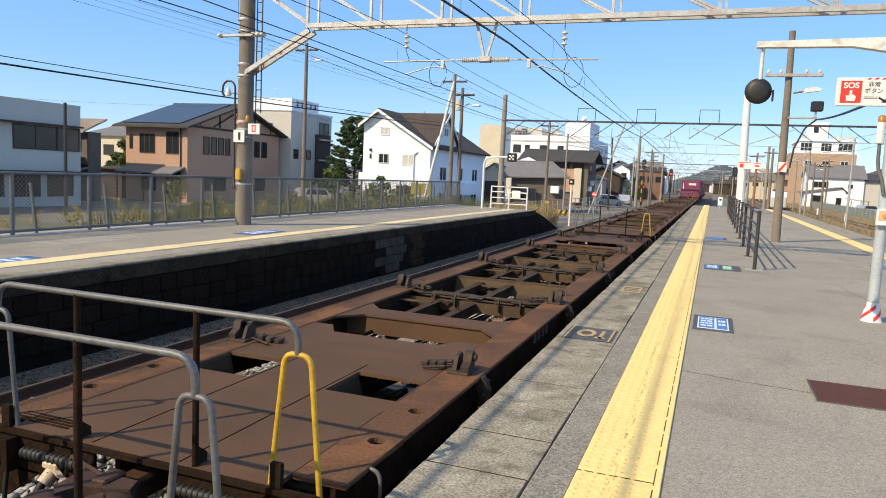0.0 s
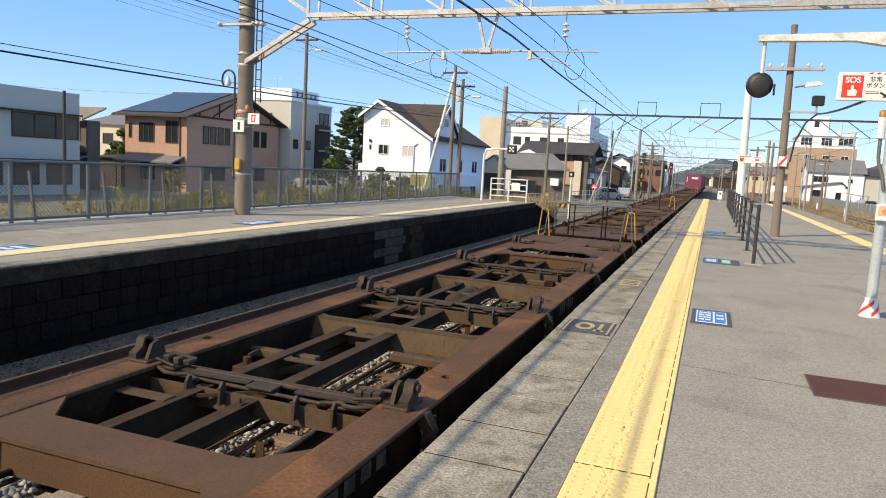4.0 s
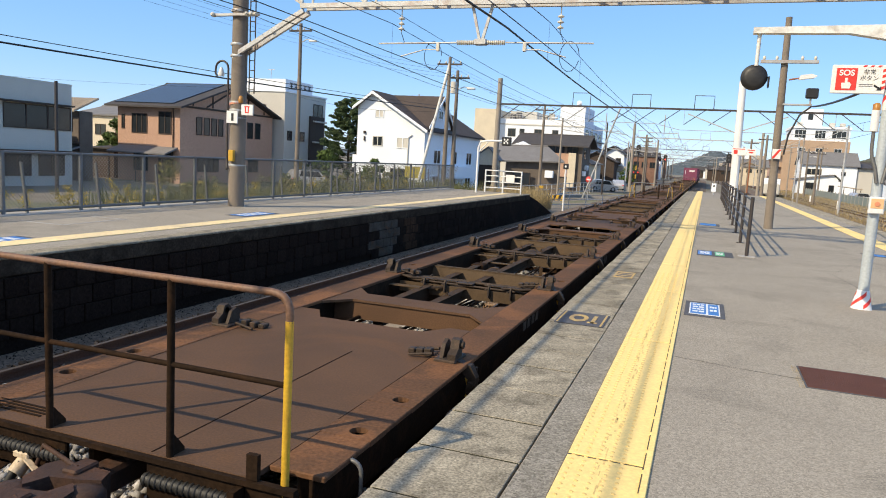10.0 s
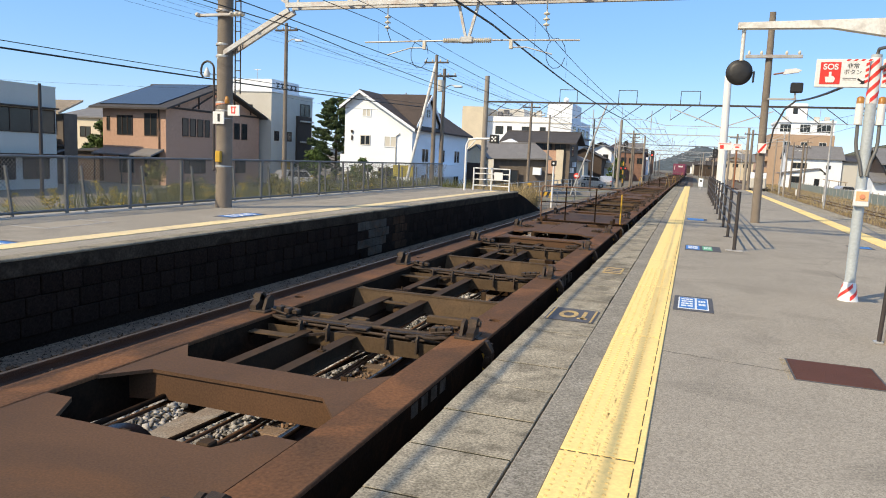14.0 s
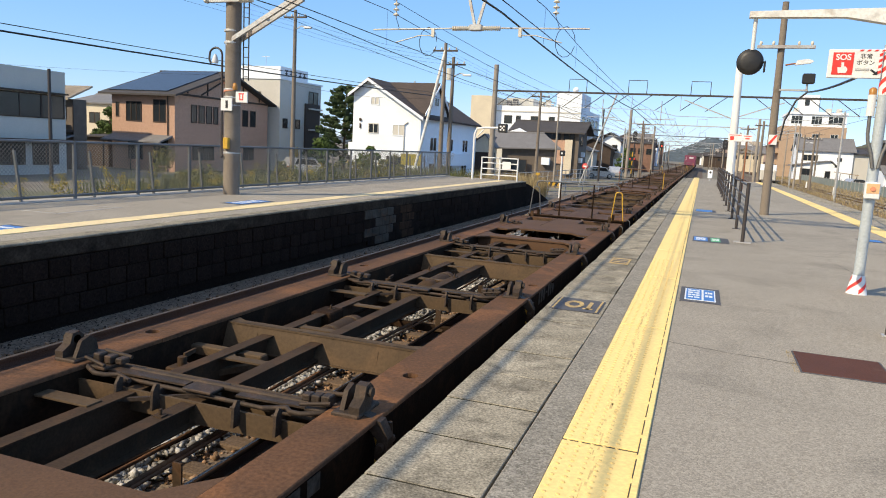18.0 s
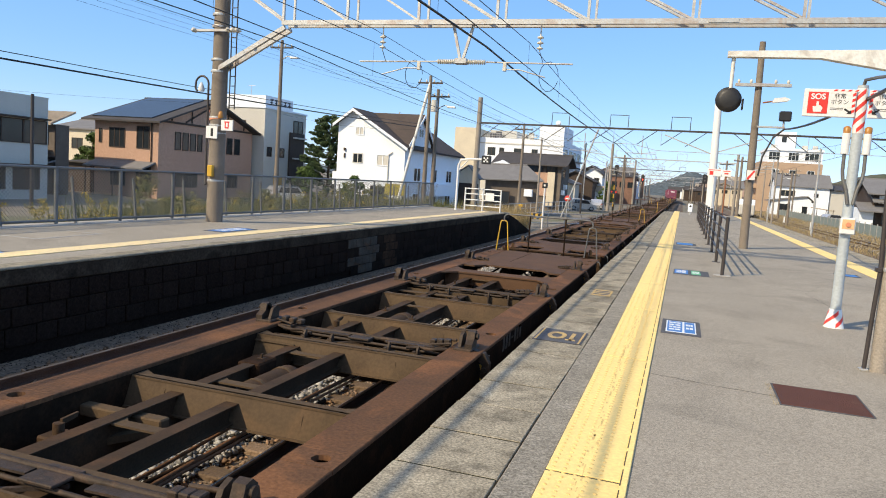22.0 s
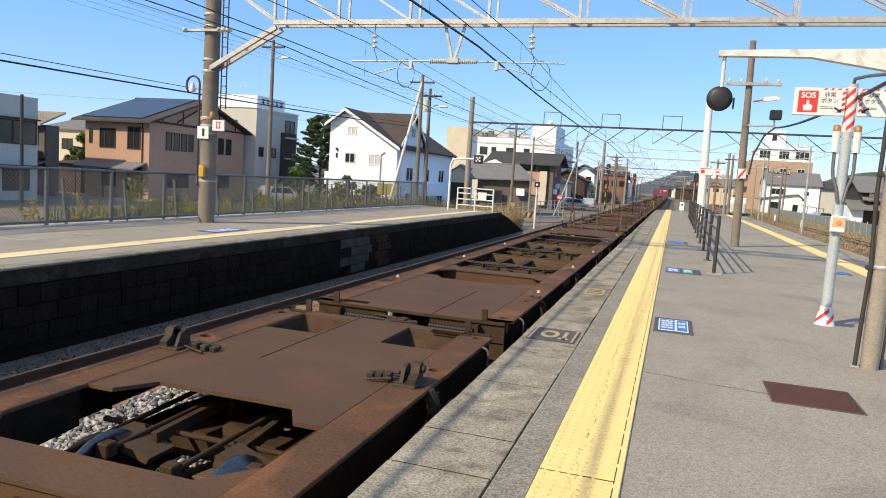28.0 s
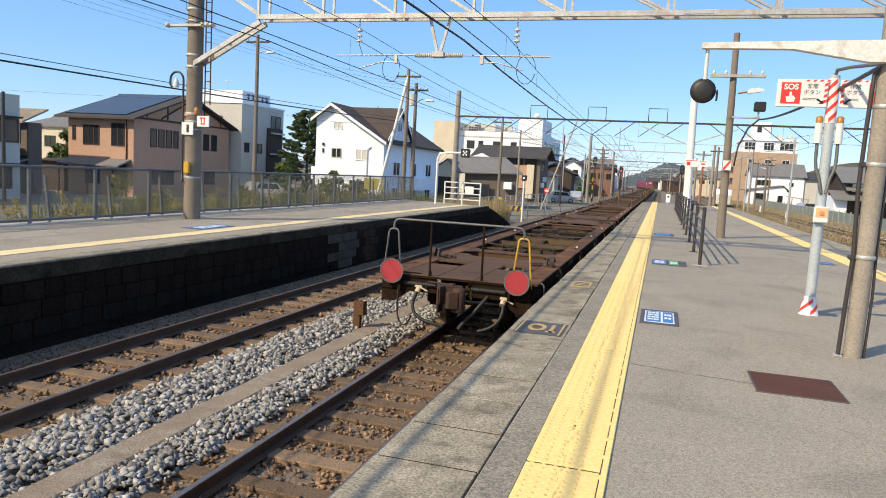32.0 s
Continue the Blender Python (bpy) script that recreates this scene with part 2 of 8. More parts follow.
ASPHALT = surface("platform_asphalt", (0.345, 0.307, 0.252), 0.92, 0, (0.285, 0.255, 0.211), 0.55, 120, 0.75, 0.06, 0.24, (0.235, 0.211, 0.176), 0.55, 0.8, cells=95, speckle=0.24, spec=0.08)
SLAB = surface("edge_slab_concrete", (0.36, 0.315, 0.237), 0.92, 0, (0.21, 0.183, 0.138), 2.6, 70, 0.9, 0.2, 0.4, (0.105, 0.092, 0.071), 0.6, 2.4, each=0.16, cells=90, speckle=0.2, place=True, spec=0.08)
CONCRETE = surface("concrete", (0.42, 0.40, 0.37), 0.85, 0, (0.3, 0.28, 0.26), 1.5, 60, 0.7, 0.3, 0.2, (0.2, 0.19, 0.17), 0.4, 2.0)
POLE = surface("pole_concrete", (0.34, 0.30, 0.255), 0.85, 0, (0.24, 0.21, 0.18), 1.2, 50, 0.7, 0.25, 0.18)
YELLOW = surface("tactile_yellow", (0.95, 0.69, 0.27), 0.75, 0, (0.9, 0.65, 0.26), 1.4, 45, 0.6, 0.1, 0.1, (0.62, 0.42, 0.17), 0.4, 0.8)
# Near-black stone and wall: the shade on these faces is in the colour.
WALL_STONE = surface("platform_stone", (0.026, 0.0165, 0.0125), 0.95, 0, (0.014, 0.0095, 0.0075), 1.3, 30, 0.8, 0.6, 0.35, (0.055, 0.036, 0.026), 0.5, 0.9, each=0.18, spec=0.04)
SHADEWALL = surface("platform_wall", (0.022, 0.0145, 0.011), 0.95, 0, (0.013, 0.009, 0.007), 1.0, 30, 0.8, 0.5, 0.3, (0.045, 0.029, 0.02), 0.5, 0.7, spec=0.04)
DIRT = surface("dirt_ground", (0.25, 0.22, 0.18), 0.95, 0, (0.17, 0.15, 0.12), 0.25, 14, 0.8, 0.5, 0.4, (0.12, 0.14, 0.06), 0.6, 0.15)
BED = surface("ballast_bed", (0.20, 0.15, 0.11), 0.95, 0, (0.13, 0.10, 0.08), 2.0, 25, 0.7, 0.8, 0.5)
ROAD = surface("street_asphalt", (0.16, 0.16, 0.165), 0.9, 0, (0.12, 0.12, 0.125), 0.4, 40, 0.6, 0.3, 0.25)
STEEL_RAIL = surface("rail_rust", (0.13, 0.075, 0.05), 0.7, 0.3, (0.08, 0.05, 0.04), 2.0, 60, 0.6, 0.2, 0.25)
RAIL_TOP = surface("rail_head", (0.30, 0.24, 0.2), 0.45, 0.8, (0.2, 0.15, 0.12), 3.0, 60, 0.5, 0.05, 0.15)
SLEEPER = surface("sleeper_wood", (0.22, 0.15, 0.10), 0.9, 0, (0.14, 0.10, 0.07), 2.5, 40, 0.7, 0.5, 0.3, each=0.3)
WAGON = surface("wagon_brown_paint", (0.121, 0.067, 0.039), 0.75, 0, (0.088, 0.052, 0.033), 1.3, 70, 0.8, 0.08, 0.2, (0.15, 0.074, 0.036), 0.5, 0.9, spec=0.12)
WAGON_EDGE = surface("wagon_rusty_flange", (0.138, 0.070, 0.039), 0.8, 0, (0.092, 0.053, 0.033), 2.0, 40, 0.85, 0.2, 0.25, (0.225, 0.102, 0.048), 0.7, 1.5, spec=0.08)
# Grimy steel, painted near black to hold the underframe's shade as well.
WAGON_DARK = surface("wagon_grimy_shaded_steel", (0.026, 0.0155, 0.0095), 0.85, 0.0, (0.017, 0.011, 0.008), 4.0, 40, 0.7, 0.2, 0.25, (0.06, 0.03, 0.016), 0.4, 3.0, spec=0.05)
WAGON_OLIVE = surface("wagon_dusty_beam", (0.102, 0.069, 0.042), 0.78, 0, (0.072, 0.049, 0.031), 2.0, 40, 0.75, 0.1, 0.14, (0.140, 0.086, 0.048), 0.45, 1.4, spec=0.1)
CAST = surface("lock_casting", (0.062, 0.044, 0.033), 0.62, 0.1, (0.032, 0.024, 0.018), 9.0, 70, 0.7, 0.2, 0.25, (0.12, 0.07, 0.045), 0.4, 6.0, spec=0.2)
RUBBER = surface("black_rubber", (0.02, 0.02, 0.02), 0.6, 0, None, 8, 50, 0.5, 0.1, 0.2)
WHEEL = surface("wheel_steel", (0.18, 0.17, 0.17), 0.35, 0.9, (0.09, 0.08, 0.075), 5, 40, 0.6, 0.05, 0.2)
GREYPAINT = surface("grey_rail_paint", (0.15, 0.155, 0.155), 0.5, 0.2, (0.10, 0.085, 0.075), 5, 50, 0.6, 0.08, 0.18)
YELLOWPAINT = surface("yellow_paint", (0.62, 0.37, 0.035), 0.5, 0, (0.42, 0.23, 0.03), 6, 50, 0.7, 0.06, 0.15)
REDDISC = surface("red_disc_paint", (0.42, 0.035, 0.045), 0.55, 0, (0.36, 0.035, 0.042), 5, 50, 0.5, 0.04, 0.08)
WHITEPAINT = surface("white_paint", (0.80, 0.80, 0.79), 0.5, 0, (0.68, 0.67, 0.65), 1.5, 40, 0.5, 0.06, 0.08)
BLACK = surface("black_paint", (0.02, 0.02, 0.022), 0.5, 0, None, 5, 40, 0.4, 0.05, 0.2)
GALV = surface("galvanised_steel", (0.52, 0.53, 0.53), 0.5, 0.4, (0.38, 0.37, 0.35), 2.5, 40, 0.6, 0.08, 0.15, (0.33, 0.17, 0.09), 0.35, 3.0)
FENCE = surface("fence_grey", (0.17, 0.175, 0.18), 0.55, 0.3, (0.12, 0.12, 0.12), 3, 40, 0.6, 0.05, 0.15)
BROWNPOST = surface("handrail_dark_brown", (0.055, 0.045, 0.042), 0.5, 0.1, (0.035, 0.03, 0.03), 4, 40, 0.5, 0.06, 0.15)
WIRE = surface("wire_dark", (0.03, 0.032, 0.035), 0.5, 0.5, None, 3, 20, 0.3, 0, 0.1)
CERAMIC = surface("insulator_ceramic", (0.72, 0.68, 0.58), 0.25, 0, (0.5, 0.42, 0.33), 6, 30, 0.5, 0.02, 0.08)
PURPLE = surface("container_purple", (0.24, 0.055, 0.11), 0.5, 0, (0.20, 0.05, 0.09), 0.8, 20, 0.6, 0.05, 0.1)
BLUESIGN = surface("sign_blue", (0.03, 0.17, 0.5), 0.5, 0, (0.05, 0.2, 0.48), 3, 40, 0.4, 0.02, 0.06)
SIGNGREY = surface("sign_dark_grey", (0.10, 0.10, 0.11), 0.8, 0, (0.07, 0.07, 0.075), 3, 60, 0.6, 0.2, 0.25)
REDSIGN = surface("sign_red", (0.75, 0.05, 0.04), 0.4, 0, (0.7, 0.06, 0.05), 3, 40, 0.3, 0.01, 0.04)
GREENSIGN = surface("sign_green", (0.1, 0.42, 0.18), 0.5, 0, None, 3, 40, 0.3, 0.02, 0.06)
PLATE = surface("manhole_red_brown", (0.125, 0.056, 0.043), 0.8, 0.0, (0.095, 0.045, 0.036), 3, 120, 0.6, 0.6, 0.25, (0.16, 0.10, 0.07), 0.4, 2.0, spec=0.1)

# ---- ground, tracks, platforms ----
RAIL_Z = -1.10
NEAR_C, FAR_C, EDGE = -2.76, -6.61, -1.228
BEND_Y, BEND_R = 205.0, 1300.0


def along(s, c=0.0):
    """A point of the near line's centre, s metres along it, and its heading; past the bend it curves to the left."""
    if s <= BEND_Y:
        return c, s, 0.0
    a = (s - BEND_Y) / BEND_R
    return c - BEND_R * (1 - math.cos(a)), BEND_Y + BEND_R * math.sin(a), a


g = Shape()
g.add([(-2500, -2500, -1.5), (2500, -2500, -1.5), (2500, 2500, -1.5), (-2500, 2500, -1.5)], [(0, 1, 2, 3)])
fixed("ground", g, DIRT, "dusty bare ground with patches of weeds", "ground")

# Ballast beds: one under the two station lines, one under the far line beyond the island platform.
b = Shape()
b.prism([(-8.3, -1.5), (-8.3, -1.30), (-7.6, -1.285), (-1.7, -1.285), (-1.2, -1.3), (-1.2, -1.5)], 110, 1, -14)
b.prism([(-9.0, -1.5), (-8.0, -1.28), (-0.6, -1.28), (0.4, -1.5)], 210, 1, 96)
fixed("ballast_bed", b, BED, "brown crushed stone bed between the platforms", "ballast")
b = Shape()
b.prism([(5.9, -1.5), (5.9, -1.3), (9.0, -1.28), (10.0, -1.5)], 320, 1, -14)
b.prism([(11.3, -1.5), (12.2, -1.27), (16.6, -1.27), (17.4, -1.5)], 320, 1, -14)
fixed("ballast_bed_far", b, BED, "stone bed of the line beyond the island platform", "ballast")


def rail_line(name, xs, y0, y1, bend):
    for x in xs:
        r, top = Shape(), Shape()
        foot = [(-0.064, 0.0), (0.064, 0.0), (0.064, 0.012), (0.008, 0.03), (0.008, 0.105), (0.0325, 0.115), (0.0325, 0.148), (-0.0325, 0.148), (-0.0325, 0.115), (-0.008, 0.105), (-0.008, 0.03), (-0.064, 0.012)]
        steps = [y0, BEND_Y] + [BEND_Y + 12 * k for k in range(1, 26)] if bend else [y0, y1]
        n = len(foot)
        rows = []
        for s in steps:
            cx, cy, a = along(s)
            rows.append([(cx + (x + fx) * math.cos(a), cy + (x + fx) * math.sin(a), RAIL_Z - 0.15 + fz) for fx, fz in foot])
        v = [p for row in rows for p in row]
        f = [(i * n + k, i * n + (k + 1) % n, (i + 1) * n + (k + 1) % n, (i + 1) * n + k) for i in range(len(rows) - 1) for k in range(n)]
        r.add(v, f)
        ob = fixed(name, r, STEEL_RAIL, "rust-brown steel running rail", "rail")
        v = []
        for s in steps:
            cx, cy, a = along(s)
            v += [(cx + (x + d) * math.cos(a), cy + (x + d) * math.sin(a), RAIL_Z + 0.001) for d in (-0.026, 0.026)]
        top.add(v, [(2 * i, 2 * i + 1, 2 * i + 3, 2 * i + 2) for i in range(len(steps) - 1)])
        part("running_face", top, RAIL_TOP, ob)


for c in (NEAR_C, FAR_C):
    rail_line("rail_near_line" if c == NEAR_C else "rail_middle_line", (c - 0.566, c + 0.566), -14, 0, True)
rail_line("rail_island_line", (6.9, 8.03), -14, 300, False)
rail_line("rail_outer_line", (13.75, 14.88), -14, 320, False)

sl = Shape().box(-1.05, 1.05, -0.11, 0.11, -0.12, 0.0, 0.012)
SLEEPER_MESH = sl.mesh("sleeper")


def sleepers(name, c, y0, y1, step):
    base = thing(name, (0, 0, 0), "row of worn timber sleepers under the rails", "sleepers", kind="structure")
    n = int((y1 - y0) / step)
    for i in range(n):
        ob = part("sleeper", SLEEPER_MESH, SLEEPER, base)
        ob.matrix_basis = pose(c + random.uniform(-0.03, 0.03), y0 + i * step + random.uniform(-0.03, 0.03), RAIL_Z - 0.135, 0, 0, random.uniform(-1, 1))


# Island platform on which the camera stands.
P_END, P_RIGHT, P_BACK = 64.0, 5.95, -14.0
p = Shape()
p.box(EDGE + 0.02, EDGE + 0.60, P_BACK, P_END, -1.5, -0.141)
p.box(EDGE + 0.60, P_RIGHT - 0.02, P_BACK, P_END, -1.5, -0.03)
fixed("platform_base", p, SHADEWALL, "retaining wall of the island platform, shade in its colour", "platform")
p = Shape().box(EDGE + 0.602, P_RIGHT - 0.6, P_BACK, P_END, -0.03, 0.0)
fixed("platform_floor", p, ASPHALT, "grey worn asphalt platform floor", "platform")

# Far platform.
F_EDGE, F_BACK, F_END = -8.276, -12.75, 36.0
p = Shape()
p.box(F_BACK, F_EDGE - 0.04, P_BACK, F_END, -1.5, -0.12)
p.prism([(F_END, -1.5), (F_END, -0.12), (F_END + 0.5, -0.16), (F_END + 2.0, -0.42), (F_END + 6.4, -1.36), (F_END + 6.4, -1.5)], F_EDGE - 0.04 - F_BACK, 0, F_BACK)
fixed("far_platform_wall", p, SHADEWALL, "stone retaining wall of the opposite platform, shade in its colour", "platform")
p = Shape().box(F_BACK, F_EDGE - 0.32, P_BACK, F_END + 0.1, -0.11, 0.0)
fixed("far_platform_floor", p, ASPHALT, "grey asphalt floor of the opposite platform", "platform")
p = Shape().box(F_EDGE - 0.32, F_EDGE, P_BACK, F_END + 0.1, -0.035, 0.004, 0.012)
fixed("far_platform_coping", p, SLAB, "pale concrete coping along the opposite platform", "coping")
p = Shape().box(-9.50, -9.08, P_BACK, F_END - 1.0, 0.0, 0.012)
FARYELLOW = surface("worn_far_strip", (0.88, 0.68, 0.36), 0.8, 0, (0.66, 0.53, 0.33), 1.1, 30, 0.9, 0.1, 0.15, (0.5, 0.41, 0.28), 0.6, 0.6)
fixed("far_tactile_strip", p, FARYELLOW, "yellow tactile warning strip on the opposite platform", "tactile strip")
p = Shape().box(4.38, 4.83, P_BACK, P_END, 0.0, 0.012)
fixed("island_tactile_strip", p, YELLOW, "yellow tactile strip along the platform's other edge", "tactile strip")
p = Shape().box(P_RIGHT - 0.6, P_RIGHT, P_BACK, P_END, -0.12, 0.003, 0.02)
fixed("island_coping", p, SLAB, "pale concrete coping on the other platform edge", "coping")

for a, b in (((-11.7, 9.5), (-10.75, 9.56)), ((-10.75, 9.56), (-10.85, 11.2)), ((-11.6, 11.05), (-10.9, 11.1))):
    fixed("worn_line", Shape().bar((a[0], a[1], 0.002), (b[0], b[1], 0.002), 0.07, 0.004), CONCRETE, "worn pale painted line on the asphalt", "floor mark", "structure", "worn lines")

# Street behind the far platform.
p = Shape().box(-24.0, -16.5, -60, 120, -1.5, -1.47)
fixed("road", p, ROAD, "grey asphalt street behind the station fence", "road")

# ---- the train ----
DECK = 1.07
HALF = 10.2


def bent(a, b, c, r, n=5):
    """Points from a round the corner b towards c, with radius r."""
    a, b, c = Vector(a), Vector(b), Vector(c)
    p, q = b + (a - b).normalized() * r, b + (c - b).normalized() * r
    return [p.lerp(b, t).lerp(b.lerp(q, t), t) for t in [i / n for i in range(n + 1)]]


def holed(s, cx, cy, half, r, z0, z1, n=12):
    """A square plate with a round hole."""
    ring = [(cx + r * math.cos(2 * math.pi * (k + 0.5) / n), cy + r * math.sin(2 * math.pi * (k + 0.5) / n)) for k in range(n)]
    sq = []
    for k in range(n):
        a = 2 * math.pi * (k + 0.5) / n
        m = max(abs(math.cos(a)), abs(math.sin(a)))
        sq.append((cx + half * math.cos(a) / m, cy + half * math.sin(a) / m))
    v = [(x, y, z) for z in (z0, z1) for x, y in ring] + [(x, y, z) for z in (z0, z1) for x, y in sq]
    f = []
    for k in range(n):
        j = (k + 1) % n
        f += [(n + k, n + j, 3 * n + j, 3 * n + k), (k, j, n + j, n + k), (2 * n + k, 2 * n + j, j, k), (3 * n + k, 3 * n + j, 2 * n + j, 2 * n + k)]
    corner = [(cx + sx * half, cy + sy * half) for sx, sy in ((1, 1), (-1, 1), (-1, -1), (1, -1))]
    s.add(v, f)
    per = n // 4
    for q, (x, y) in enumerate(corner):
        a, b2 = sq[(per * q + per // 2 - 1) % n], sq[(per * q + per // 2) % n]
        s.add([(x, y, z1), (*a, z1), (*b2, z1)], [(0, 1, 2)])


def lock_shape(side):
    """A folding container lock: base, upright jaw, hook and lever."""
    s = Shape()
    s.box(-0.10, 0.11, -0.17, 0.16, -0.02, 0.03, 0.01)
    s.prism([(-0.16, 0.03), (0.02, 0.03), (0.05, 0.17), (0.0, 0.21), (-0.06, 0.2), (-0.09, 0.12), (-0.16, 0.08)], 0.08, 0, 0.03)
    s.prism([(-0.12, 0.03), (0.06, 0.03), (0.08, 0.14), (0.02, 0.18), (-0.06, 0.15)], 0.035, 0, -0.06)
    s.prism([(0.06, 0.03), (0.16, 0.03), (0.14, 0.11), (0.07, 0.12)], 0.06, 0, 0.0)
    s.rod((0.03, -0.02, 0.15), (0.14, -0.02, 0.15), 0.035, 8)
    s.prism([(0.10, 0.02), (0.24, -0.01), (0.30, -0.12), (0.29, -0.26), (0.235, -0.33), (0.20, -0.24), (0.22, -0.14), (0.12, -0.04)], 0.09, 1, -0.1)
    s.rod((0.25, -0.14, -0.18), (0.25, 0.08, -0.18), 0.03, 8)
    s.rod((0.255, 0.03, -0.05), (0.26, 0.05, -0.27), 0.016, 6)
    for k in range(3):
        s.box(-0.24 - 0.09 * k, -0.17 - 0.09 * k, -0.06 + 0.02 * k, 0.03 + 0.02 * k, 0.0, 0.075 - 0.014 * k, 0.008)
    s.rod((-0.14, 0.10, 0.05), (-0.38, 0.13, 0.02), 0.018, 6)
    s.rod((-0.14, -0.10, 0.05), (-0.36, -0.13, 0.02), 0.014, 6)
    s.v = [(x * 0.88, y * 0.9, z * 0.9) for x, y, z in s.v]
    if side < 0:
        s.v = [(-x, y, z) for x, y, z in s.v]
    return s


def flat_lock(side):
    """The same lock folded down into the flange, with a pale cap beside it."""
    s = Shape()
    s.box(-0.10, 0.11, -0.17, 0.16, -0.02, 0.014, 0.006)
    s.prism([(-0.15, 0.01), (0.1, 0.01), (0.09, 0.04), (-0.02, 0.055), (-0.13, 0.04)], 0.07, 0, 0.02)
    s.prism([(-0.1, 0.01), (0.13, 0.01), (0.1, 0.045), (-0.06, 0.05)], 0.05, 0, -0.07)
    s.rod((0.02, 0.13, 0.02), (0.02, -0.16, 0.03), 0.022, 8)
    s.prism([(0.08, -0.02), (0.17, -0.05), (0.19, -0.2), (0.14, -0.25), (0.1, -0.18)], 0.06, 1, -0.06)
    s.v = [(x, y, z * (0.55 if z > 0 else 1.0)) for x, y, z in s.v]
    if side < 0:
        s.v = [(-x, y, z) for x, y, z in s.v]
    return s


RAILRUST = surface("rusty_tube", (0.15, 0.085, 0.06), 0.6, 0.1, (0.22, 0.105, 0.05), 7, 60, 0.7, 0.1, 0.25)
COUPLERUST = surface("coupler_rust", (0.075, 0.04, 0.028), 0.7, 0.1, (0.045, 0.03, 0.024), 6, 60, 0.7, 0.15, 0.25, (0.14, 0.06, 0.03), 0.4, 4)
WAGON_GRIME = surface("wagon_oily_brown", (0.066, 0.041, 0.025), 0.75, 0, (0.042, 0.028, 0.018), 3, 60, 0.7, 0.1, 0.2, (0.12, 0.06, 0.03), 0.4, 2.5, spec=0.1)
CREAMPAINT = surface("cream_cock_paint", (0.62, 0.52, 0.38), 0.6, 0, (0.4, 0.28, 0.18), 9, 60, 0.8, 0.1, 0.2)
FLATLOCK = {side: flat_lock(side).mesh("container_lock") for side in (-1, 1)}
KNOB = Shape().turned([(0.032, 0.0), (0.034, 0.01), (0.02, 0.014), (0.024, 0.022), (0.022, 0.036), (0.01, 0.042)], 12).mesh("deck_knob")
LOCK = {side: lock_shape(side).mesh("container_lock") for side in (-1, 1)}
TAG = {side: Shape().pipe([(side * 0.17, -0.05, -0.12), (side * 0.2, -0.06, -0.2), (side * 0.19, -0.08, -0.27)], 0.016, 6).mesh("lock_handle") for side in (-1, 1)}


def wheel_shape():
    s = Shape()
    for side in (-1, 1):
        prof = [(0.09, 0.0), (0.1, 0.02), (0.33, 0.05), (0.36, 0.0), (0.465, -0.02), (0.465, 0.01), (0.435, 0.03), (0.425, 0.125), (0.36, 0.13), (0.33, 0.09), (0.12, 0.11), (0.1, 0.16), (0.08, 0.17)]
        s.turned([(r, side * (0.485 + h)) for r, h in prof], 28, (0, 0, 0), 0)
    s.rod((-0.95, 0, 0), (0.95, 0, 0), 0.075, 12)
    for k in range(6):
        a = math.pi * k / 3
        for side in (-1, 1):
            s.box(side * 0.575 - 0.01, side * 0.575 + 0.01, 0.2 * math.cos(a) - 0.03, 0.2 * math.cos(a) + 0.03, 0.2 * math.sin(a) - 0.03, 0.2 * math.sin(a) + 0.03)
    return s


def side_frame(side):
    s = Shape()
    x0, x1 = side * 0.80 - 0.06, side * 0.80 + 0.06
    s.prism([(-1.25, 0.40), (-1.25, 0.56), (-0.8, 0.62), (-0.35, 0.66), (0.35, 0.66), (0.8, 0.62), (1.25, 0.56), (1.25, 0.40), (0.75, 0.42), (0.4, 0.28), (-0.4, 0.28), (-0.75, 0.42)], x1 - x0, 0, x0)
    for e in (-0.95, 0.95):
        s.box(x0 - 0.02, x1 + 0.04, e - 0.15, e + 0.15, 0.32, 0.58, 0.02)
    for k in (-0.2, 0.0, 0.2):
        s.rod((side * 0.80, k, 0.36), (side * 0.80, k, 0.6), 0.07, 10)
    return s


def bolster():
    s = Shape()
    s.box(-0.9, 0.9, -0.2, 0.2, 0.46, 0.66, 0.03)
    s.turned([(0.2, 0.66), (0.2, 0.72), (0.12, 0.74)], 16)
    for y in (-0.55, 0.55):
        s.rod((-0.7, y, 0.36), (0.7, y, 0.36), 0.045, 8)
        for x in (-0.5, 0.5):
            s.box(x - 0.07, x + 0.07, y - 0.05 + (0.06 if y > 0 else -0.06), y + 0.05, 0.26, 0.5, 0.015)
    s.rod((-0.25, -0.9, 0.5), (0.15, 0.9, 0.5), 0.025, 6)
    s.rod((0.25, -0.55, 0.56), (0.25, 0.55, 0.56), 0.03, 6)
    return s


WHEELSET, BOLSTER = wheel_shape().mesh("wheelset"), bolster().mesh("bolster")
SIDEFRAME = {side: side_frame(side).mesh("side_frame") for side in (-1, 1)}


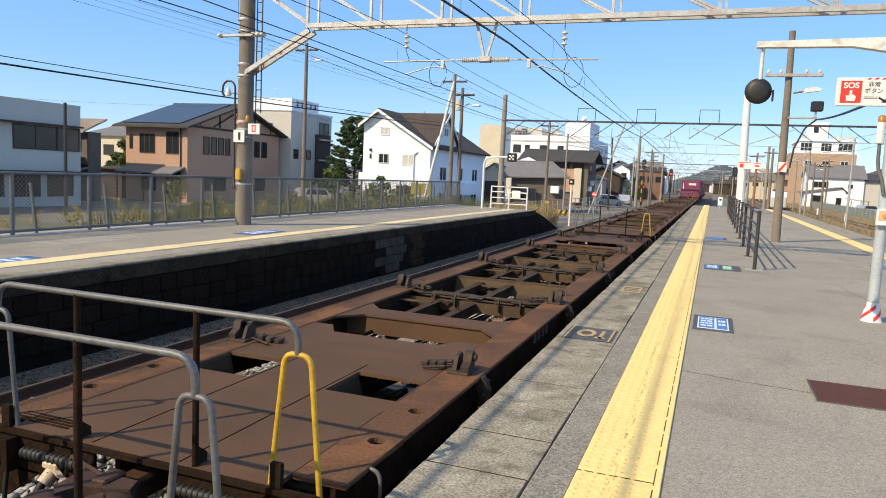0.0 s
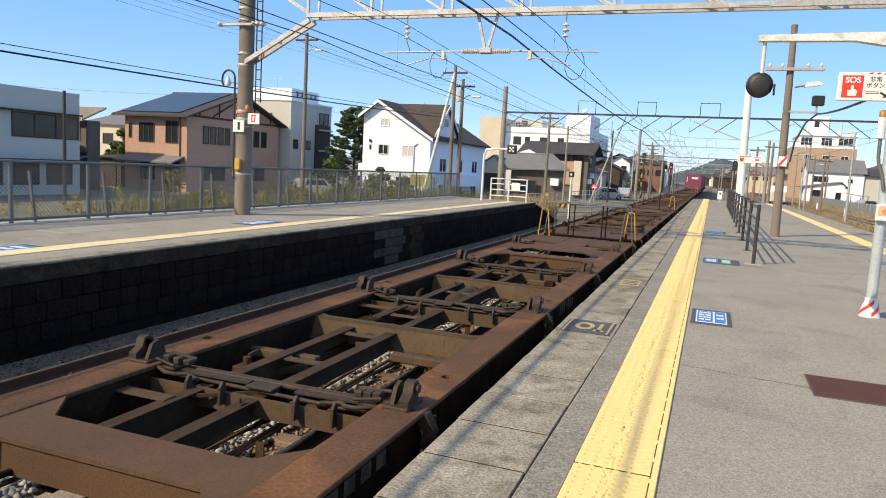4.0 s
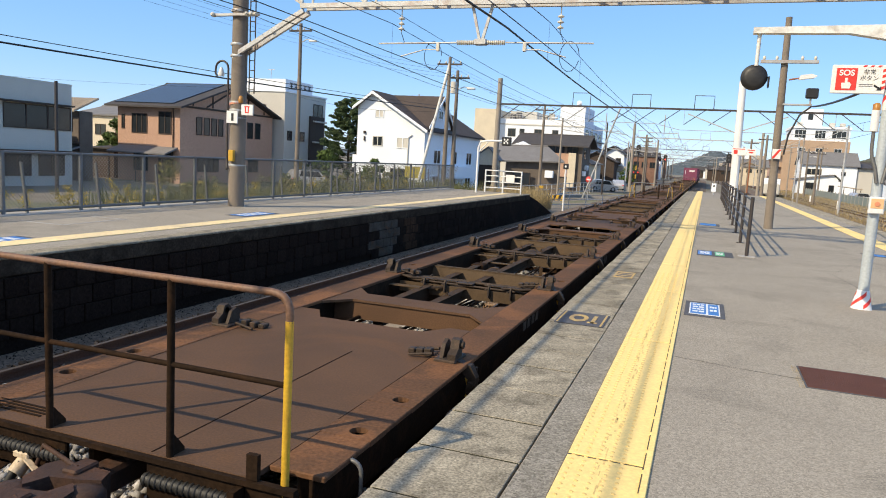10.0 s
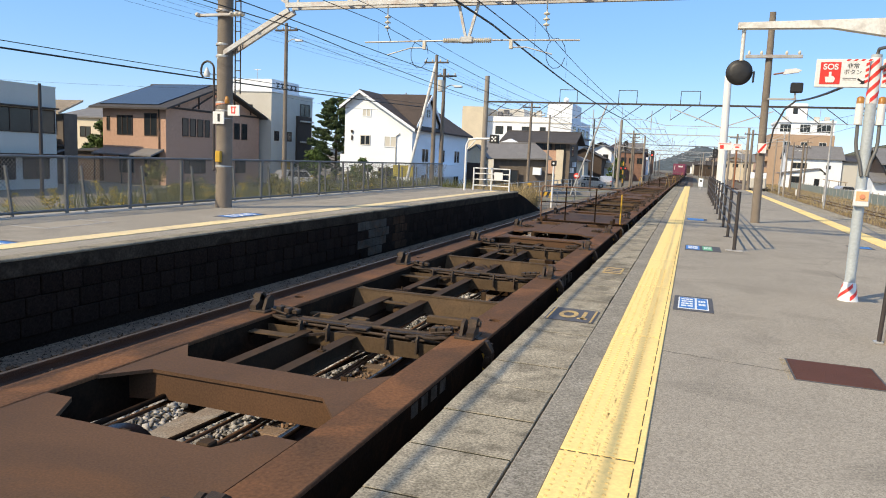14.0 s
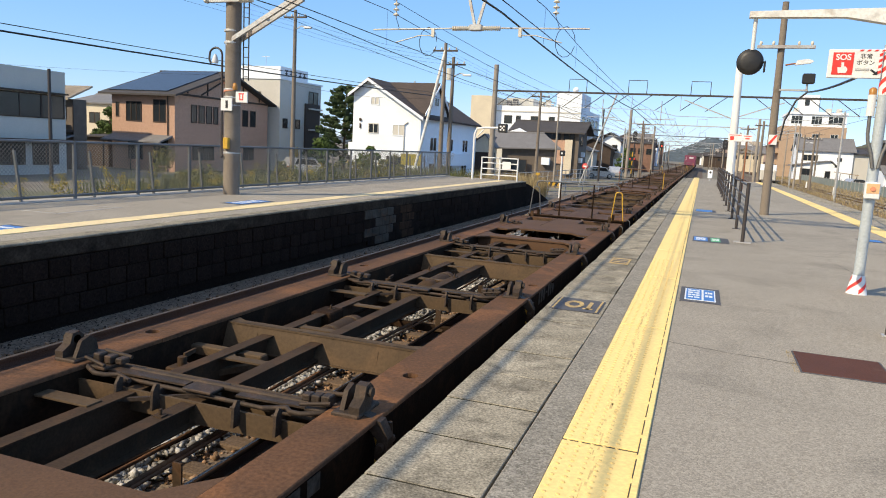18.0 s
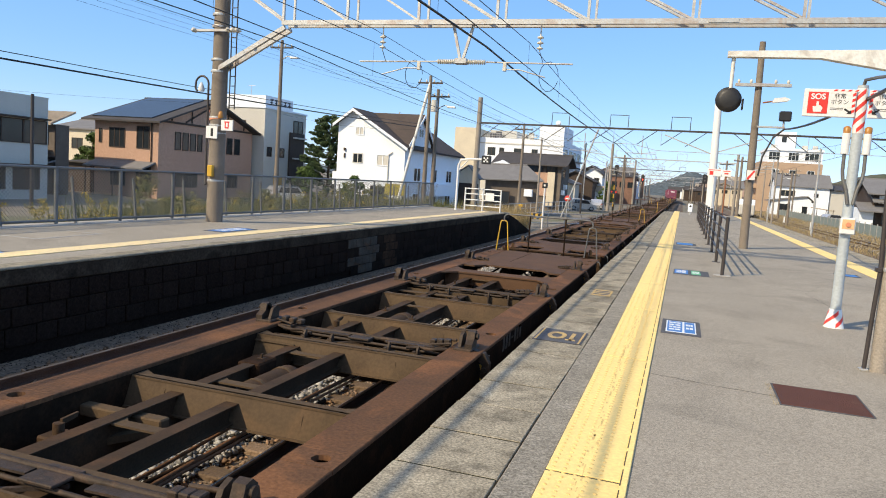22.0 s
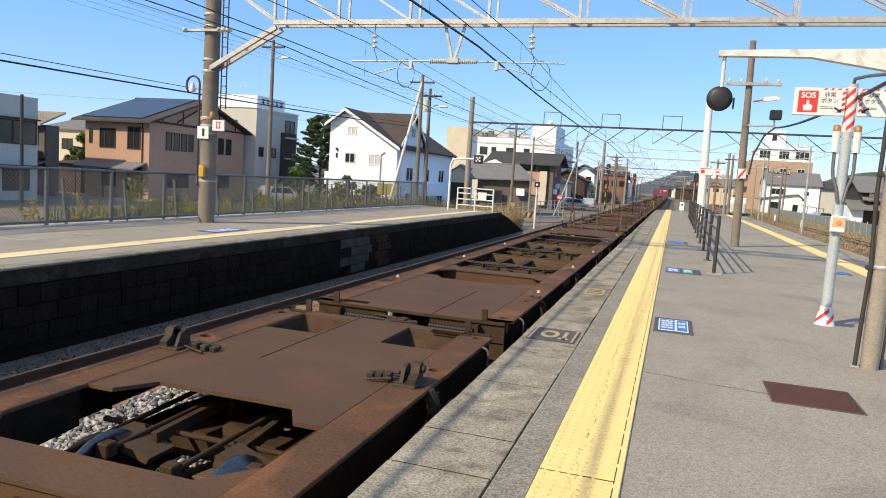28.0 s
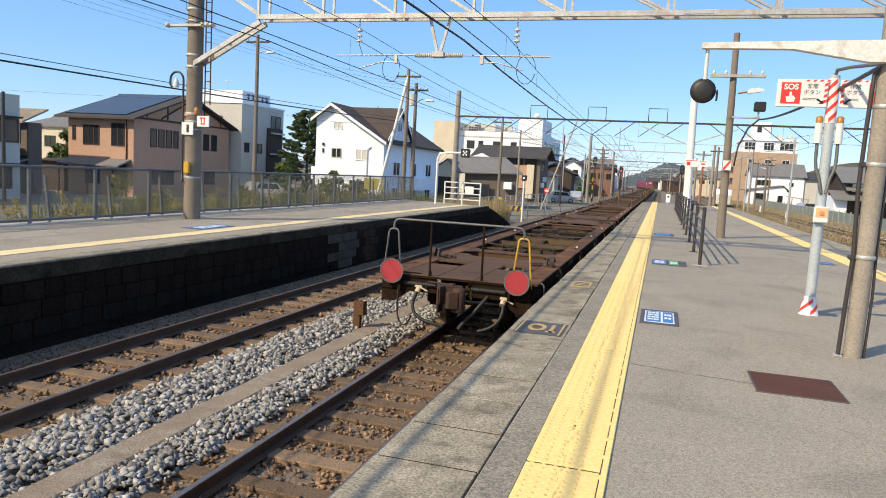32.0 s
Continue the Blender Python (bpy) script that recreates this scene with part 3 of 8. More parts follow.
def coupler_shape(e):
    """A knuckle coupler: shank, head with guard arm, and the turned knuckle."""
    s = Shape()
    s.box(-0.08, 0.08, -0.55, 0.02, 0.80, 0.94, 0.02)
    s.prism([(-0.16, -0.04), (0.16, -0.04), (0.2, 0.04), (0.17, 0.2), (0.10, 0.26), (0.06, 0.14), (-0.10, 0.1), (-0.2, 0.06)], 0.27, 2, 0.72)
    s.turned([(0.05, 0.60), (0.10, 0.61), (0.105, 0.64), (0.105, 0.94), (0.085, 0.97), (0.03, 0.98)], 14, (-0.16, 0.13, 0))
    s.prism([(-0.2, 0.14), (-0.08, 0.2), (0.0, 0.28), (-0.06, 0.31), (-0.18, 0.25)], 0.24, 2, 0.68)
    s.box(0.12, 0.15, 0.0, 0.26, 0.58, 0.96, 0.008)
    s.box(-0.05, 0.05, -0.08, 0.08, 0.97, 1.01, 0.01)
    s.rod((0.0, 0.02, 1.0), (0.42, -0.14, 0.98), 0.014, 6)
    s.rod((0.42, -0.14, 0.98), (0.5, -0.1, 0.72), 0.013, 6)
    s.v = [(x * e, y * e, z) for x, y, z in s.v]
    return s


COUPLER = {e: coupler_shape(e).mesh("coupler") for e in (-1, 1)}


HOSES = [
    ("brake_hose", 0.026, [(0.57, 0.04, 0.86), (0.6, 0.1, 0.76), (0.62, 0.14, 0.62), (0.57, 0.18, 0.50), (0.44, 0.21, 0.42), (0.28, 0.22, 0.38), (0.12, 0.2, 0.34)]),
    ("brake_hose", 0.027, [(-0.80, 0.04, 0.80), (-0.81, 0.1, 0.68), (-0.79, 0.15, 0.56), (-0.72, 0.18, 0.46), (-0.6, 0.2, 0.38), (-0.46, 0.2, 0.33)]),
    ("brake_hose", 0.031, [(-0.54, 0.0, 0.84), (-0.46, 0.1, 0.72), (-0.34, 0.16, 0.56), (-0.22, 0.2, 0.42), (-0.16, 0.22, 0.33)]),
    ("jumper_cable", 0.014, [(0.92, 0.0, 1.0), (0.90, 0.06, 0.8), (0.9, 0.08, 0.55), (0.86, 0.1, 0.36), (0.78, 0.12, 0.28), (0.7, 0.13, 0.32), (0.64, 0.12, 0.44)]),
]


def smooth_line(pts, n=4):
    """A smooth line through the points."""
    p = [Vector(q) for q in pts]
    out = []
    for i in range(len(p) - 1):
        a, b, c, d = p[max(i - 1, 0)], p[i], p[i + 1], p[min(i + 2, len(p) - 1)]
        for k in range(n):
            t = k / n
            out.append(0.5 * (2 * b + (c - a) * t + (2 * a - 5 * b + 4 * c - d) * t * t + (3 * b - a - 3 * c + d) * t ** 3))
    return out + [p[-1]]


def hose(e, r, pts):
    s = Shape().pipe(smooth_line([(x * e, y * e, z) for x, y, z in pts]), r, 8)
    return s


def end_spring(e, side):
    """The ribbed spring tube beside the coupler."""
    s = Shape()
    x0, x1 = side * 0.28, side * 0.82
    y = -0.12 * e
    n = 15
    s.rod((x0, y, 0.93), (x1, y, 0.93), 0.034, 8)
    for k in range(n):
        x = x0 + (x1 - x0) * (k + 0.5) / n
        s.turned([(0.030, x - 0.009), (0.040, x - 0.004), (0.040, x + 0.004), (0.035, x + 0.009)], 10, (0, y, 0.93), 0)
    return s


def railing_loops(th, e, y):
    """Top rail on two posts with a looped hand grip at each side, one of them yellow."""
    z0, top = DECK, DECK + 0.86
    s = Shape()
    xl = 1.045
    s.pipe([(-xl * e, y, top - 0.16)] + bent((-xl * e, y, top - 0.3), (-xl * e, y, top), (0, y, top), 0.11) + bent((0, y, top), (xl * e, y, top), (xl * e, y, top - 0.3), 0.11) + [(xl * e, y, top - 0.16)], 0.0185, 8)
    part("top_rail", s, GREYPAINT, th)
    for x in (-0.42, 0.42):
        s = Shape().rod((x, y, z0 - 0.16), (x, y, top), 0.018, 8).prism([(y - 0.09 * e, z0 + 0.05), (y, z0 + 0.12), (y, z0 - 0.2), (y - 0.09 * e, z0)], 0.016, 0, x - 0.008)
        part("post", s, WAGON_DARK, th)
    for side in (-1, 1):
        x = side * xl
        mid, w0, w1, tz = x, 0.075, 0.15, top - 0.16
        pts = [(mid - w1, y, z0 - 0.05)] + bent((mid - w1, y, z0), (mid - w0, y, tz), (mid, y, tz), 0.06) + bent((mid, y, tz), (mid + w0, y, tz), (mid + w1, y, z0), 0.06) + [(mid + w1, y, z0 - 0.05)]
        s = Shape().pipe(pts, 0.0155, 8)
        yellow = side * e < 0
        part("hand_grip", s, YELLOWPAINT if yellow else GREYPAINT, th, "yellow looped hand grip" if yellow else "grey looped hand grip")


def railing_frame(th, e, y, plain):
    """Top and middle rail on four posts; the end post yellow."""
    z0, top = DECK, DECK + 0.95
    xl = 1.12
    body = WAGON_EDGE if plain else WAGON_DARK
    s = Shape().pipe([(xl * e, y, z0)] + bent((xl * e, y, z0), (xl * e, y, top), (0, y, top), 0.1) + bent((0, y, top), (-xl * e, y, top), (-xl * e, y, z0), 0.1) + [(-xl * e, y, top - 0.14)], 0.02, 8)
    part("top_rail", s, body if plain else RAILRUST, th)
    s = Shape().rod((-xl * e, y, z0 - 0.18), (-xl * e, y, top - 0.13), 0.021, 8)
    part("end_post", s, body if plain else YELLOWPAINT, th, "" if plain else "yellow end post")
    part("middle_rail", Shape().rod((-xl, y, z0 + 0.5), (xl, y, z0 + 0.5), 0.016, 6), body, th)
    for x in (-0.42, 0.42):
        s = Shape().rod((x, y, z0 - 0.16), (x, y, top), 0.02, 8).prism([(y - 0.1 * e, z0 + 0.02), (y, z0 + 0.14), (y, z0 - 0.18), (y - 0.1 * e, z0 - 0.02)], 0.02, 0, x - 0.01)
        part("post", s, body, th)


def railing_brown(th, e, y):
    """A tall rusty frame at one side, a lower rail at the other, ending in a yellow and black post."""
    z0 = DECK
    tall, low = z0 + 1.02, z0 + 0.80
    s = Shape().pipe([(0.22 * e, y, z0 - 0.16)] + bent((0.22 * e, y, z0), (0.22 * e, y, tall), (1.1 * e, y, tall), 0.09) + bent((0.22 * e, y, tall), (1.1 * e, y, tall), (1.1 * e, y, z0), 0.09) + [(1.1 * e, y, z0 - 0.2)], 0.022, 8)
    part("tall_frame", s, RAILRUST, th, "rust-brown bent tube frame")
    part("middle_rail", Shape().rod((0.22 * e, y, z0 + 0.5), (1.1 * e, y, z0 + 0.5), 0.015, 6), RAILRUST, th)
    s = Shape().pipe([(0.22 * e, y, low)] + bent((0, y, low), (-1.1 * e, y, low), (-1.1 * e, y, z0), 0.08) + [(-1.1 * e, y, low - 0.1)], 0.02, 8)
    part("low_rail", s, RAILRUST, th)
    for x in (-0.36, -0.66):
        part("post", Shape().rod((x * e, y, z0 - 0.12), (x * e, y, low), 0.02, 8), RAILRUST, th)
    part("slanting_post", Shape().bar((-0.86 * e, y - 0.02 * e, z0 - 0.1), (-0.76 * e, y - 0.02 * e, low), 0.05, 0.03, (0, 1, 0)), WAGON_EDGE, th, "rust-orange slanting flat post")
    part("end_post", Shape().rod((-1.1 * e, y, z0 + 0.28), (-1.1 * e, y, low - 0.1), 0.024, 8), YELLOWPAINT, th, "yellow end post")
    for k, (a, b) in enumerate(((-0.1, 0.28),)):
        part("black_band", Shape().rod((-1.1 * e, y, z0 + a), (-1.1 * e, y, z0 + b), 0.0255, 8), BLACK, th)


def grid_plate(s, x0, x1, y0, y1, z0, z1, openings):
    """One plate with rectangular openings, all of a piece."""
    xs = sorted({x0, x1, *[v for o in openings for v in o[:2]]})
    ys = sorted({y0, y1, *[v for o in openings for v in o[2:]]})
    cells = set()
    for i in range(len(xs) - 1):
        for j in range(len(ys) - 1):
            cx, cy = (xs[i] + xs[i + 1]) / 2, (ys[j] + ys[j + 1]) / 2
            if not any(o[0] < cx < o[1] and o[2] < cy < o[3] for o in openings):
                cells.add((i, j))
    v, idx, f = [], {}, []

    def at(i, j, k):
        if (i, j, k) not in idx:
            idx[i, j, k] = len(v)
            v.append((xs[i], ys[j], (z0, z1)[k]))
        return idx[i, j, k]

    for i, j in cells:
        f.append((at(i, j, 1), at(i + 1, j, 1), at(i + 1, j + 1, 1), at(i, j + 1, 1)))
        f.append((at(i, j + 1, 0), at(i + 1, j + 1, 0), at(i + 1, j, 0), at(i, j, 0)))
        for di, dj, a, b2 in ((-1, 0, (0, 0), (0, 1)), (1, 0, (1, 1), (1, 0)), (0, -1, (1, 0), (0, 0)), (0, 1, (0, 1), (1, 1))):
            if (i + di, j + dj) not in cells:
                p, q = (i + a[0], j + a[1]), (i + b2[0], j + b2[1])
                f.append((at(*p, 0), at(*p, 1), at(*q, 1), at(*q, 0)))
    s.add(v, f)


def end_deck(e, rail, style):
    """Deck plates of one end; e is +1 for the front end."""
    end = HALF - 0.36
    s = Shape()
    inner = HALF - (3.62 if rail else 3.35)
    ops = []
    a, b2 = (HALF - 2.45, HALF - 1.9) if rail else (HALF - 1.32, HALF - 0.52)
    if style not in (2, 3):
        ops = [(-0.92, -0.34, a, b2), (0.34, 0.92, a, b2)]
    if style == 3:
        ops = [(-0.9, -0.55, HALF - 2.84, HALF - 2.4), (-0.88, -0.74, HALF - 2.05, HALF - 1.92)]
    side = 0.93
    grid_plate(s, -side, side, inner, end, DECK - 0.03, DECK, [o for o in ops])
    # chamfered inner corners
    tongues = [Shape().prism([(k * side, inner), (k * 0.55, inner), (k * 0.72, inner - 0.28), (k * side, inner - 0.28)], 0.03, 2, DECK - 0.03) for k in (-1, 1)]
    for q in [s] + tongues:
        q.v = [(x * e, y * e, z) for x, y, z in q.v]
    seams = Shape()
    for x in (-0.31, 0.31) if style == 0 else (-0.3,):
        seams.box(x - 0.004, x + 0.004, inner + 0.95, end - 0.02, DECK, DECK + 0.003)
    for q in range(4):
        seams.box(0.6, 1.05, end - 0.12 - 0.035 * q, end - 0.105 - 0.035 * q, DECK, DECK + 0.006)
    seams.v = [(x * e, y * e, z) for x, y, z in seams.v]
    lips = []
    for x0, x1, y0, y1 in ops:
        for q in (Shape().prism([(x0 - 0.012, DECK - 0.03), (x0 - 0.012, DECK - 0.2), (x0 + 0.05, DECK - 0.22), (x0, DECK - 0.03)], y1 - y0, 1, y0), Shape().prism([(x1 + 0.012, DECK - 0.03), (x1 + 0.012, DECK - 0.2), (x1 - 0.05, DECK - 0.22), (x1, DECK - 0.03)], y1 - y0, 1, y0), Shape().prism([(y1, DECK - 0.03), (y1 + 0.012, DECK - 0.03), (y1 - 0.16, DECK - 0.26), (y1 - 0.18, DECK - 0.25)], x1 - x0, 0, x0)):
            q.v = [(x * e, y * e, z) for x, y, z in q.v]
            lips.append(q)
    return s, seams, tongues, lips


def wagon(style, rear, front, marks=True):
    """A container flat wagon; rear and front give the kind of hand rail at that end (0: none)."""
    th = thing("container_flat_wagon", (0, 0, 0), "empty rust-brown container flat wagon on the near track", "freight wagon", "wagons of the train")
    rnd = random.Random(7 + style * 13 + rear * 3 + front)
    y_r = -HALF + (2.9 if rear else 2.45)
    y_f = HALF - (2.9 if front else 2.45)
    stations = [y_r + (y_f - y_r) * k / 4 for k in range(5)]
    hole_y = sorted([-HALF + (1.15 if rear else 0.62), -HALF + (1.77 if rear else 2.0), HALF - (1.77 if front else 2.0), HALF - (1.15 if front else 0.62)] + [v + 0.75 for v in stations[1:-1]])
    for side in (-1, 1):
        s = Shape()
        x0, x1 = (side * 0.935, side * 1.265) if side > 0 else (-1.265, -0.935)
        end = HALF - 0.52
        cuts = sorted([-end, end] + [h + d for h in hole_y for d in (-0.11, 0.11)])
        for i in range(0, len(cuts), 2):
            s.box(x0, x1, cuts[i], cuts[i + 1], DECK - 0.03, DECK + 0.004, 0.006)
        for h in hole_y:
            xm = side * 1.135
            lo, hi = xm - 0.11, xm + 0.11
            holed(s, xm, h, 0.11, 0.058, DECK - 0.03, DECK + 0.004)
            s.box(min(x0, lo), lo, h - 0.11, h + 0.11, DECK - 0.03, DECK + 0.004)
            s.box(hi, max(x1, hi), h - 0.11, h + 0.11, DECK - 0.03, DECK + 0.004)
        part("side_sill_flange", s, WAGON_EDGE, th, "rust-orange top flange of the side sill")
        s = Shape()
        prof = [(-end, 0.78), (-end, DECK - 0.03), (end, DECK - 0.03), (end, 0.78), (7.6, 0.74), (5.2, 0.66), (-5.2, 0.66), (-7.6, 0.74)]
        s.prism(prof, 0.03, 0, side * 1.19 - 0.015)
        s.box(side * 1.19 - 0.07, side * 1.19 + 0.07, -5.2, 5.2, 0.64, 0.665)
        for k in range(-9, 10):
            zb = 0.67 if abs(k) < 5.5 else 0.72
            s.box(min(side * 1.12, side * 1.19), max(side * 1.12, side * 1.19), k * 1.0 - 0.008, k * 1.0 + 0.008, zb, DECK - 0.03)
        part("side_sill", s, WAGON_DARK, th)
        # lettering strokes on the sill, too worn to read
        if marks:
            s = Shape()
            for q in range(7):
                if q == 3:
                    s.box(side * 1.207, side * 1.209, 0.8 + 0.14 * q, 0.89 + 0.14 * q, 0.9, 0.925)
                else:
                    s.box(side * 1.207, side * 1.209, 0.8 + 0.14 * q, 0.885 + 0.14 * q, 0.83, 0.985)
            for q in range(4):
                s.box(side * 1.207, side * 1.209, -5.25 + 0.2 * q, -5.12 + 0.2 * q, 0.88, 0.98)
            tagged(part("worn_lettering", s, FADED, th, "faded white lettering strokes"), kind="stuff")
        for y in (-1.0, 1.6):
            s = Shape().box(min(side * 1.18, side * 1.24), max(side * 1.18, side * 1.24), y - 0.05, y + 0.05, 0.98, 1.03, 0.01)
            part("tie_lug", s, WAGON_DARK, th)
    for x, low in ((-0.50, 0.72), (-0.02, 0.83)):
        s = Shape().prism([(x - 0.05, low), (x + 0.05, low), (x + 0.05, low + 0.012), (x + 0.006, low + 0.016), (x + 0.006, 0.955), (x + 0.055, 0.962), (x + 0.055, 0.974), (x - 0.055, 0.974), (x - 0.055, 0.962), (x - 0.006, 0.955), (x - 0.006, low + 0.016), (x - 0.05, low + 0.012)], 7.4 if style == 2 else 10.9, 1, -5.45)
        part("centre_sill", s, WAGON_GRIME, th)
    for y in (-5.2, -3.1, -2.0, -0.9, 0.95) + (() if style == 2 else (2.1, 3.2, 5.2)):
        part("sill_tie", Shape().prism([(-0.49, y - 0.02), (-0.49, y + 0.16), (-0.40, y + 0.07), (-0.12, y + 0.07), (-0.03, y + 0.16), (-0.03, y - 0.02)], 0.014, 2, 0.945), WAGON_OLIVE, th)
    for y, x in ((-4.3, -0.02), (-1.3, -0.5), (1.2, -0.02), (1.5, -0.5)) + (() if style == 2 else ((3.0, -0.02), (4.4, -0.5))):
        part("sill_lug", Shape().rod((x, y, 0.974), (x, y, 1.02), 0.012, 6).box(x - 0.03, x + 0.03, y - 0.03, y + 0.03, 0.972, 0.984), WAGON_GRIME, th)
    for e in (-1, 1):
        s = Shape()
        for x in (-0.24, 0.24):
            s.box(x - 0.02, x + 0.02, *sorted((e * 7.3, e * 9.7)), 0.72, 1.03)
        s.rod((-0.9, e * 6.7, 0.78), (0.9, e * 6.7, 0.78), 0.022, 6).bar((-0.3, e * 6.5, 0.8), (-0.28, e * 7.4, 0.84), 0.05, 0.08).bar((0.34, e * 6.4, 0.78), (0.3, e * 7.4, 0.84), 0.05, 0.08)
        part("draft_sill", s, WAGON_GRIME, th)
    # Cross beams between the sills.
    mids = []
    for k in range(4):
        mids.append((stations[k] + stations[k + 1]) / 2)
    web = [(-1.17, 0.78), (-1.17, DECK - 0.03), (1.17, DECK - 0.03), (1.17, 0.78), (0.6, 0.84), (-0.6, 0.84)]
    for y in (-HALF + 4.8, HALF - 4.8):
        s = Shape()
        top = [(-0.93, y - 0.48), (-0.93, y + 0.48), (-0.7, y + 0.19), (0.7, y + 0.19), (0.93, y + 0.48), (0.93, y - 0.48), (0.7, y - 0.19), (-0.7, y - 0.19)]
        s.prism(top, 0.026, 2, DECK - 0.03)
        plate = part("cross_beam", s, WAGON, th, "brown gusseted cross plate")
        for dy in (-0.17, 0.15):
            part("beam_web", Shape().prism([(x, z - (0.002 if z > 1 else 0)) for x, z in web], 0.02, 1, y + dy), WAGON, plate)
    for y in {1: (-2.4, 2.4), 4: (-2.4, -0.6, 0.6, 2.4), 5: (-2.4, -0.7, 0.7, 2.4), 2: (-2.0, 2.0)}.get(style, (-1.75, 1.75)):
        slope = [(y, DECK - 0.034), (y + 0.02, DECK - 0.034), (y - 0.06, 0.82), (y - 0.08, 0.82)]
        beam = part("cross_beam", Shape().prism(slope, 2.3, 0, -1.15), WAGON_OLIVE, th, "dusty brown channel cross beam")
        flange = [(-0.93, y + 0.16), (-0.93, y - 0.012), (0.93, y - 0.012), (0.93, y + 0.16), (0.82, y + 0.09), (-0.82, y + 0.09)]
        part("beam_flange", Shape().prism(flange, 0.016, 2, DECK - 0.05), WAGON_OLIVE, beam)
        part("beam_foot", Shape().box(-1.15, 1.15, y - 0.10, y - 0.062, 0.806, 0.82), WAGON_OLIVE, beam)
        for x in (-0.62, 0.55):
            part("beam_stiffener", Shape().prism([(y - 0.075, 0.83), (y - 0.055, 0.83), (y + 0.004, 1.0), (y - 0.03, 0.97)], 0.012, 0, x), WAGON_OLIVE, beam)
    # Inner faces of the side sills; their shade is in the colour.
    for side in (-1, 1):
        s = Shape().prism([(-HALF + 3.7, 0.78), (-HALF + 3.7, DECK - 0.03), (HALF - 3.7, DECK - 0.03), (HALF - 3.7, 0.78), (5.0, 0.67), (-5.0, 0.67)], 0.012, 0, side * 0.945 - 0.006)
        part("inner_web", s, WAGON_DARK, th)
    flat = style in (2, 4)
    # Lock stations: a channel beam, the turning rod, bent levers and lugs.
    for y in stations[1:-1]:
        s = Shape()
        s.prism([(y + 0.17, 0.79), (y + 0.17, 1.016), (y + 0.09, 1.016), (y + 0.09, 1.0), (y + 0.15, 1.0), (y + 0.15, 0.805), (y + 0.09, 0.805), (y + 0.09, 0.79)], 2.34, 0, -1.17)
        part("lock_beam", s, WAGON_OLIVE, th)
        part("lock_plate", Shape().box(-1.17, 1.17, y - 0.17, y - 0.15, 0.84, 0.985), WAGON_OLIVE, th)
        part("stay_plate", Shape().box(-1.0, -0.5, y - 0.52, y - 0.4, 0.97, 0.985, 0.003), WAGON_OLIVE, th)
        for side in (-1, 1):
            p = Shape()
            p.pipe([(side * 0.98, y - 0.06, 1.05), (side * 0.9, y - 0.12, 1.055), (side * 0.8, y - 0.17, 1.05), (side * 0.72, y - 0.16, 1.045), (side * 0.66, y - 0.1, 1.04), (side * 0.58, y - 0.12, 1.03), (side * 0.52, y - 0.15, 1.03)], 0.017, 6)
            p.box(*sorted((side * 0.78, side * 0.92)), y - 0.1, y + 0.04, 1.04, 1.065, 0.006)
            part("lock_lever", p, CAST, th)
        s = Shape().rod((-1.05, y + 0.05, 1.03), (1.05, y + 0.05, 1.03), 0.024, 7).rod((-0.9, y - 0.04, 1.0), (0.9, y - 0.1, 1.0), 0.016, 6)
        s.bar((-0.85, y - 0.02, 1.035), (-0.15, y + 0.0, 1.03), 0.09, 0.014).bar((0.85, y, 1.035), (0.25, y - 0.02, 1.03), 0.07, 0.014)
        s.box(-0.13, 0.1, y - 0.11, y + 0.11, 1.02, 1.04, 0.005)
        for x in (-0.62, -0.32, 0.3, 0.6):
            s.box(x - 0.018, x + 0.018, y - 0.16, y + 0.15, 0.93, 1.0, 0.005)
            s.prism([(y - 0.24, 0.9), (y - 0.17, 0.9), (y - 0.17, 1.06), (y - 0.2, 1.07), (y - 0.23, 1.03)], 0.02, 0, x + 0.05)
        s.bar((-0.55, y - 0.3, 0.94), (0.1, y + 0.0, 1.0), 0.025, 0.025)
        part("lock_rod", s, CAST, th)
    for i, y in enumerate(stations):
        low = flat and (style == 2 or 0 < i < 4)
        for side in (-1, 1):
            ob = part("container_lock", (FLATLOCK if low else LOCK)[side], CAST, th)
            ob.location = (side * (1.14 if low else 1.08), y, DECK - (0.012 if low else 0))
            hd = part("lock_handle", TAG[side], YELLOWPAINT if rnd.random() < 0.35 else WAGON_OLIVE, th)
            hd.location = (side * 1.08, y, DECK)
            if low:
                kn = part("deck_knob", KNOB, CREAMPAINT, th, "small pale knob")
                kn.location = (side * 1.13, y + 0.42, DECK + 0.003)
    # Small plates, pipes and brake gear in the middle.
    s = Shape()
    s.pipe([(-0.62, -8.8, 0.9), (-0.62, -5, 0.86), (-0.5, -2, 0.82), (-0.5, 5, 0.82), (-0.62, 8.8, 0.9)], 0.02, 6)
    s.pipe([(0.5, -6.0, 0.8), (0.45, -1, 0.78), (0.5, 6.0, 0.8)], 0.016, 6)
    part("brake_pipe", s, WAGON_DARK, th)
    for x, z, r in ((-0.12, 0.72, 0.014), (0.02, 0.70, 0.018), (0.12, 0.73, 0.012), (0.6, 0.74, 0.014), (-0.72, 0.76, 0.016)):
        pts = [(x + 0.03 * math.sin(1.7 * k + 9 * x), -6.2 + 1.55 * k, z + 0.01 * math.cos(2.1 * k)) for k in range(9)]
        part("control_rod", Shape().pipe(pts, r, 6), WAGON_EDGE, th)
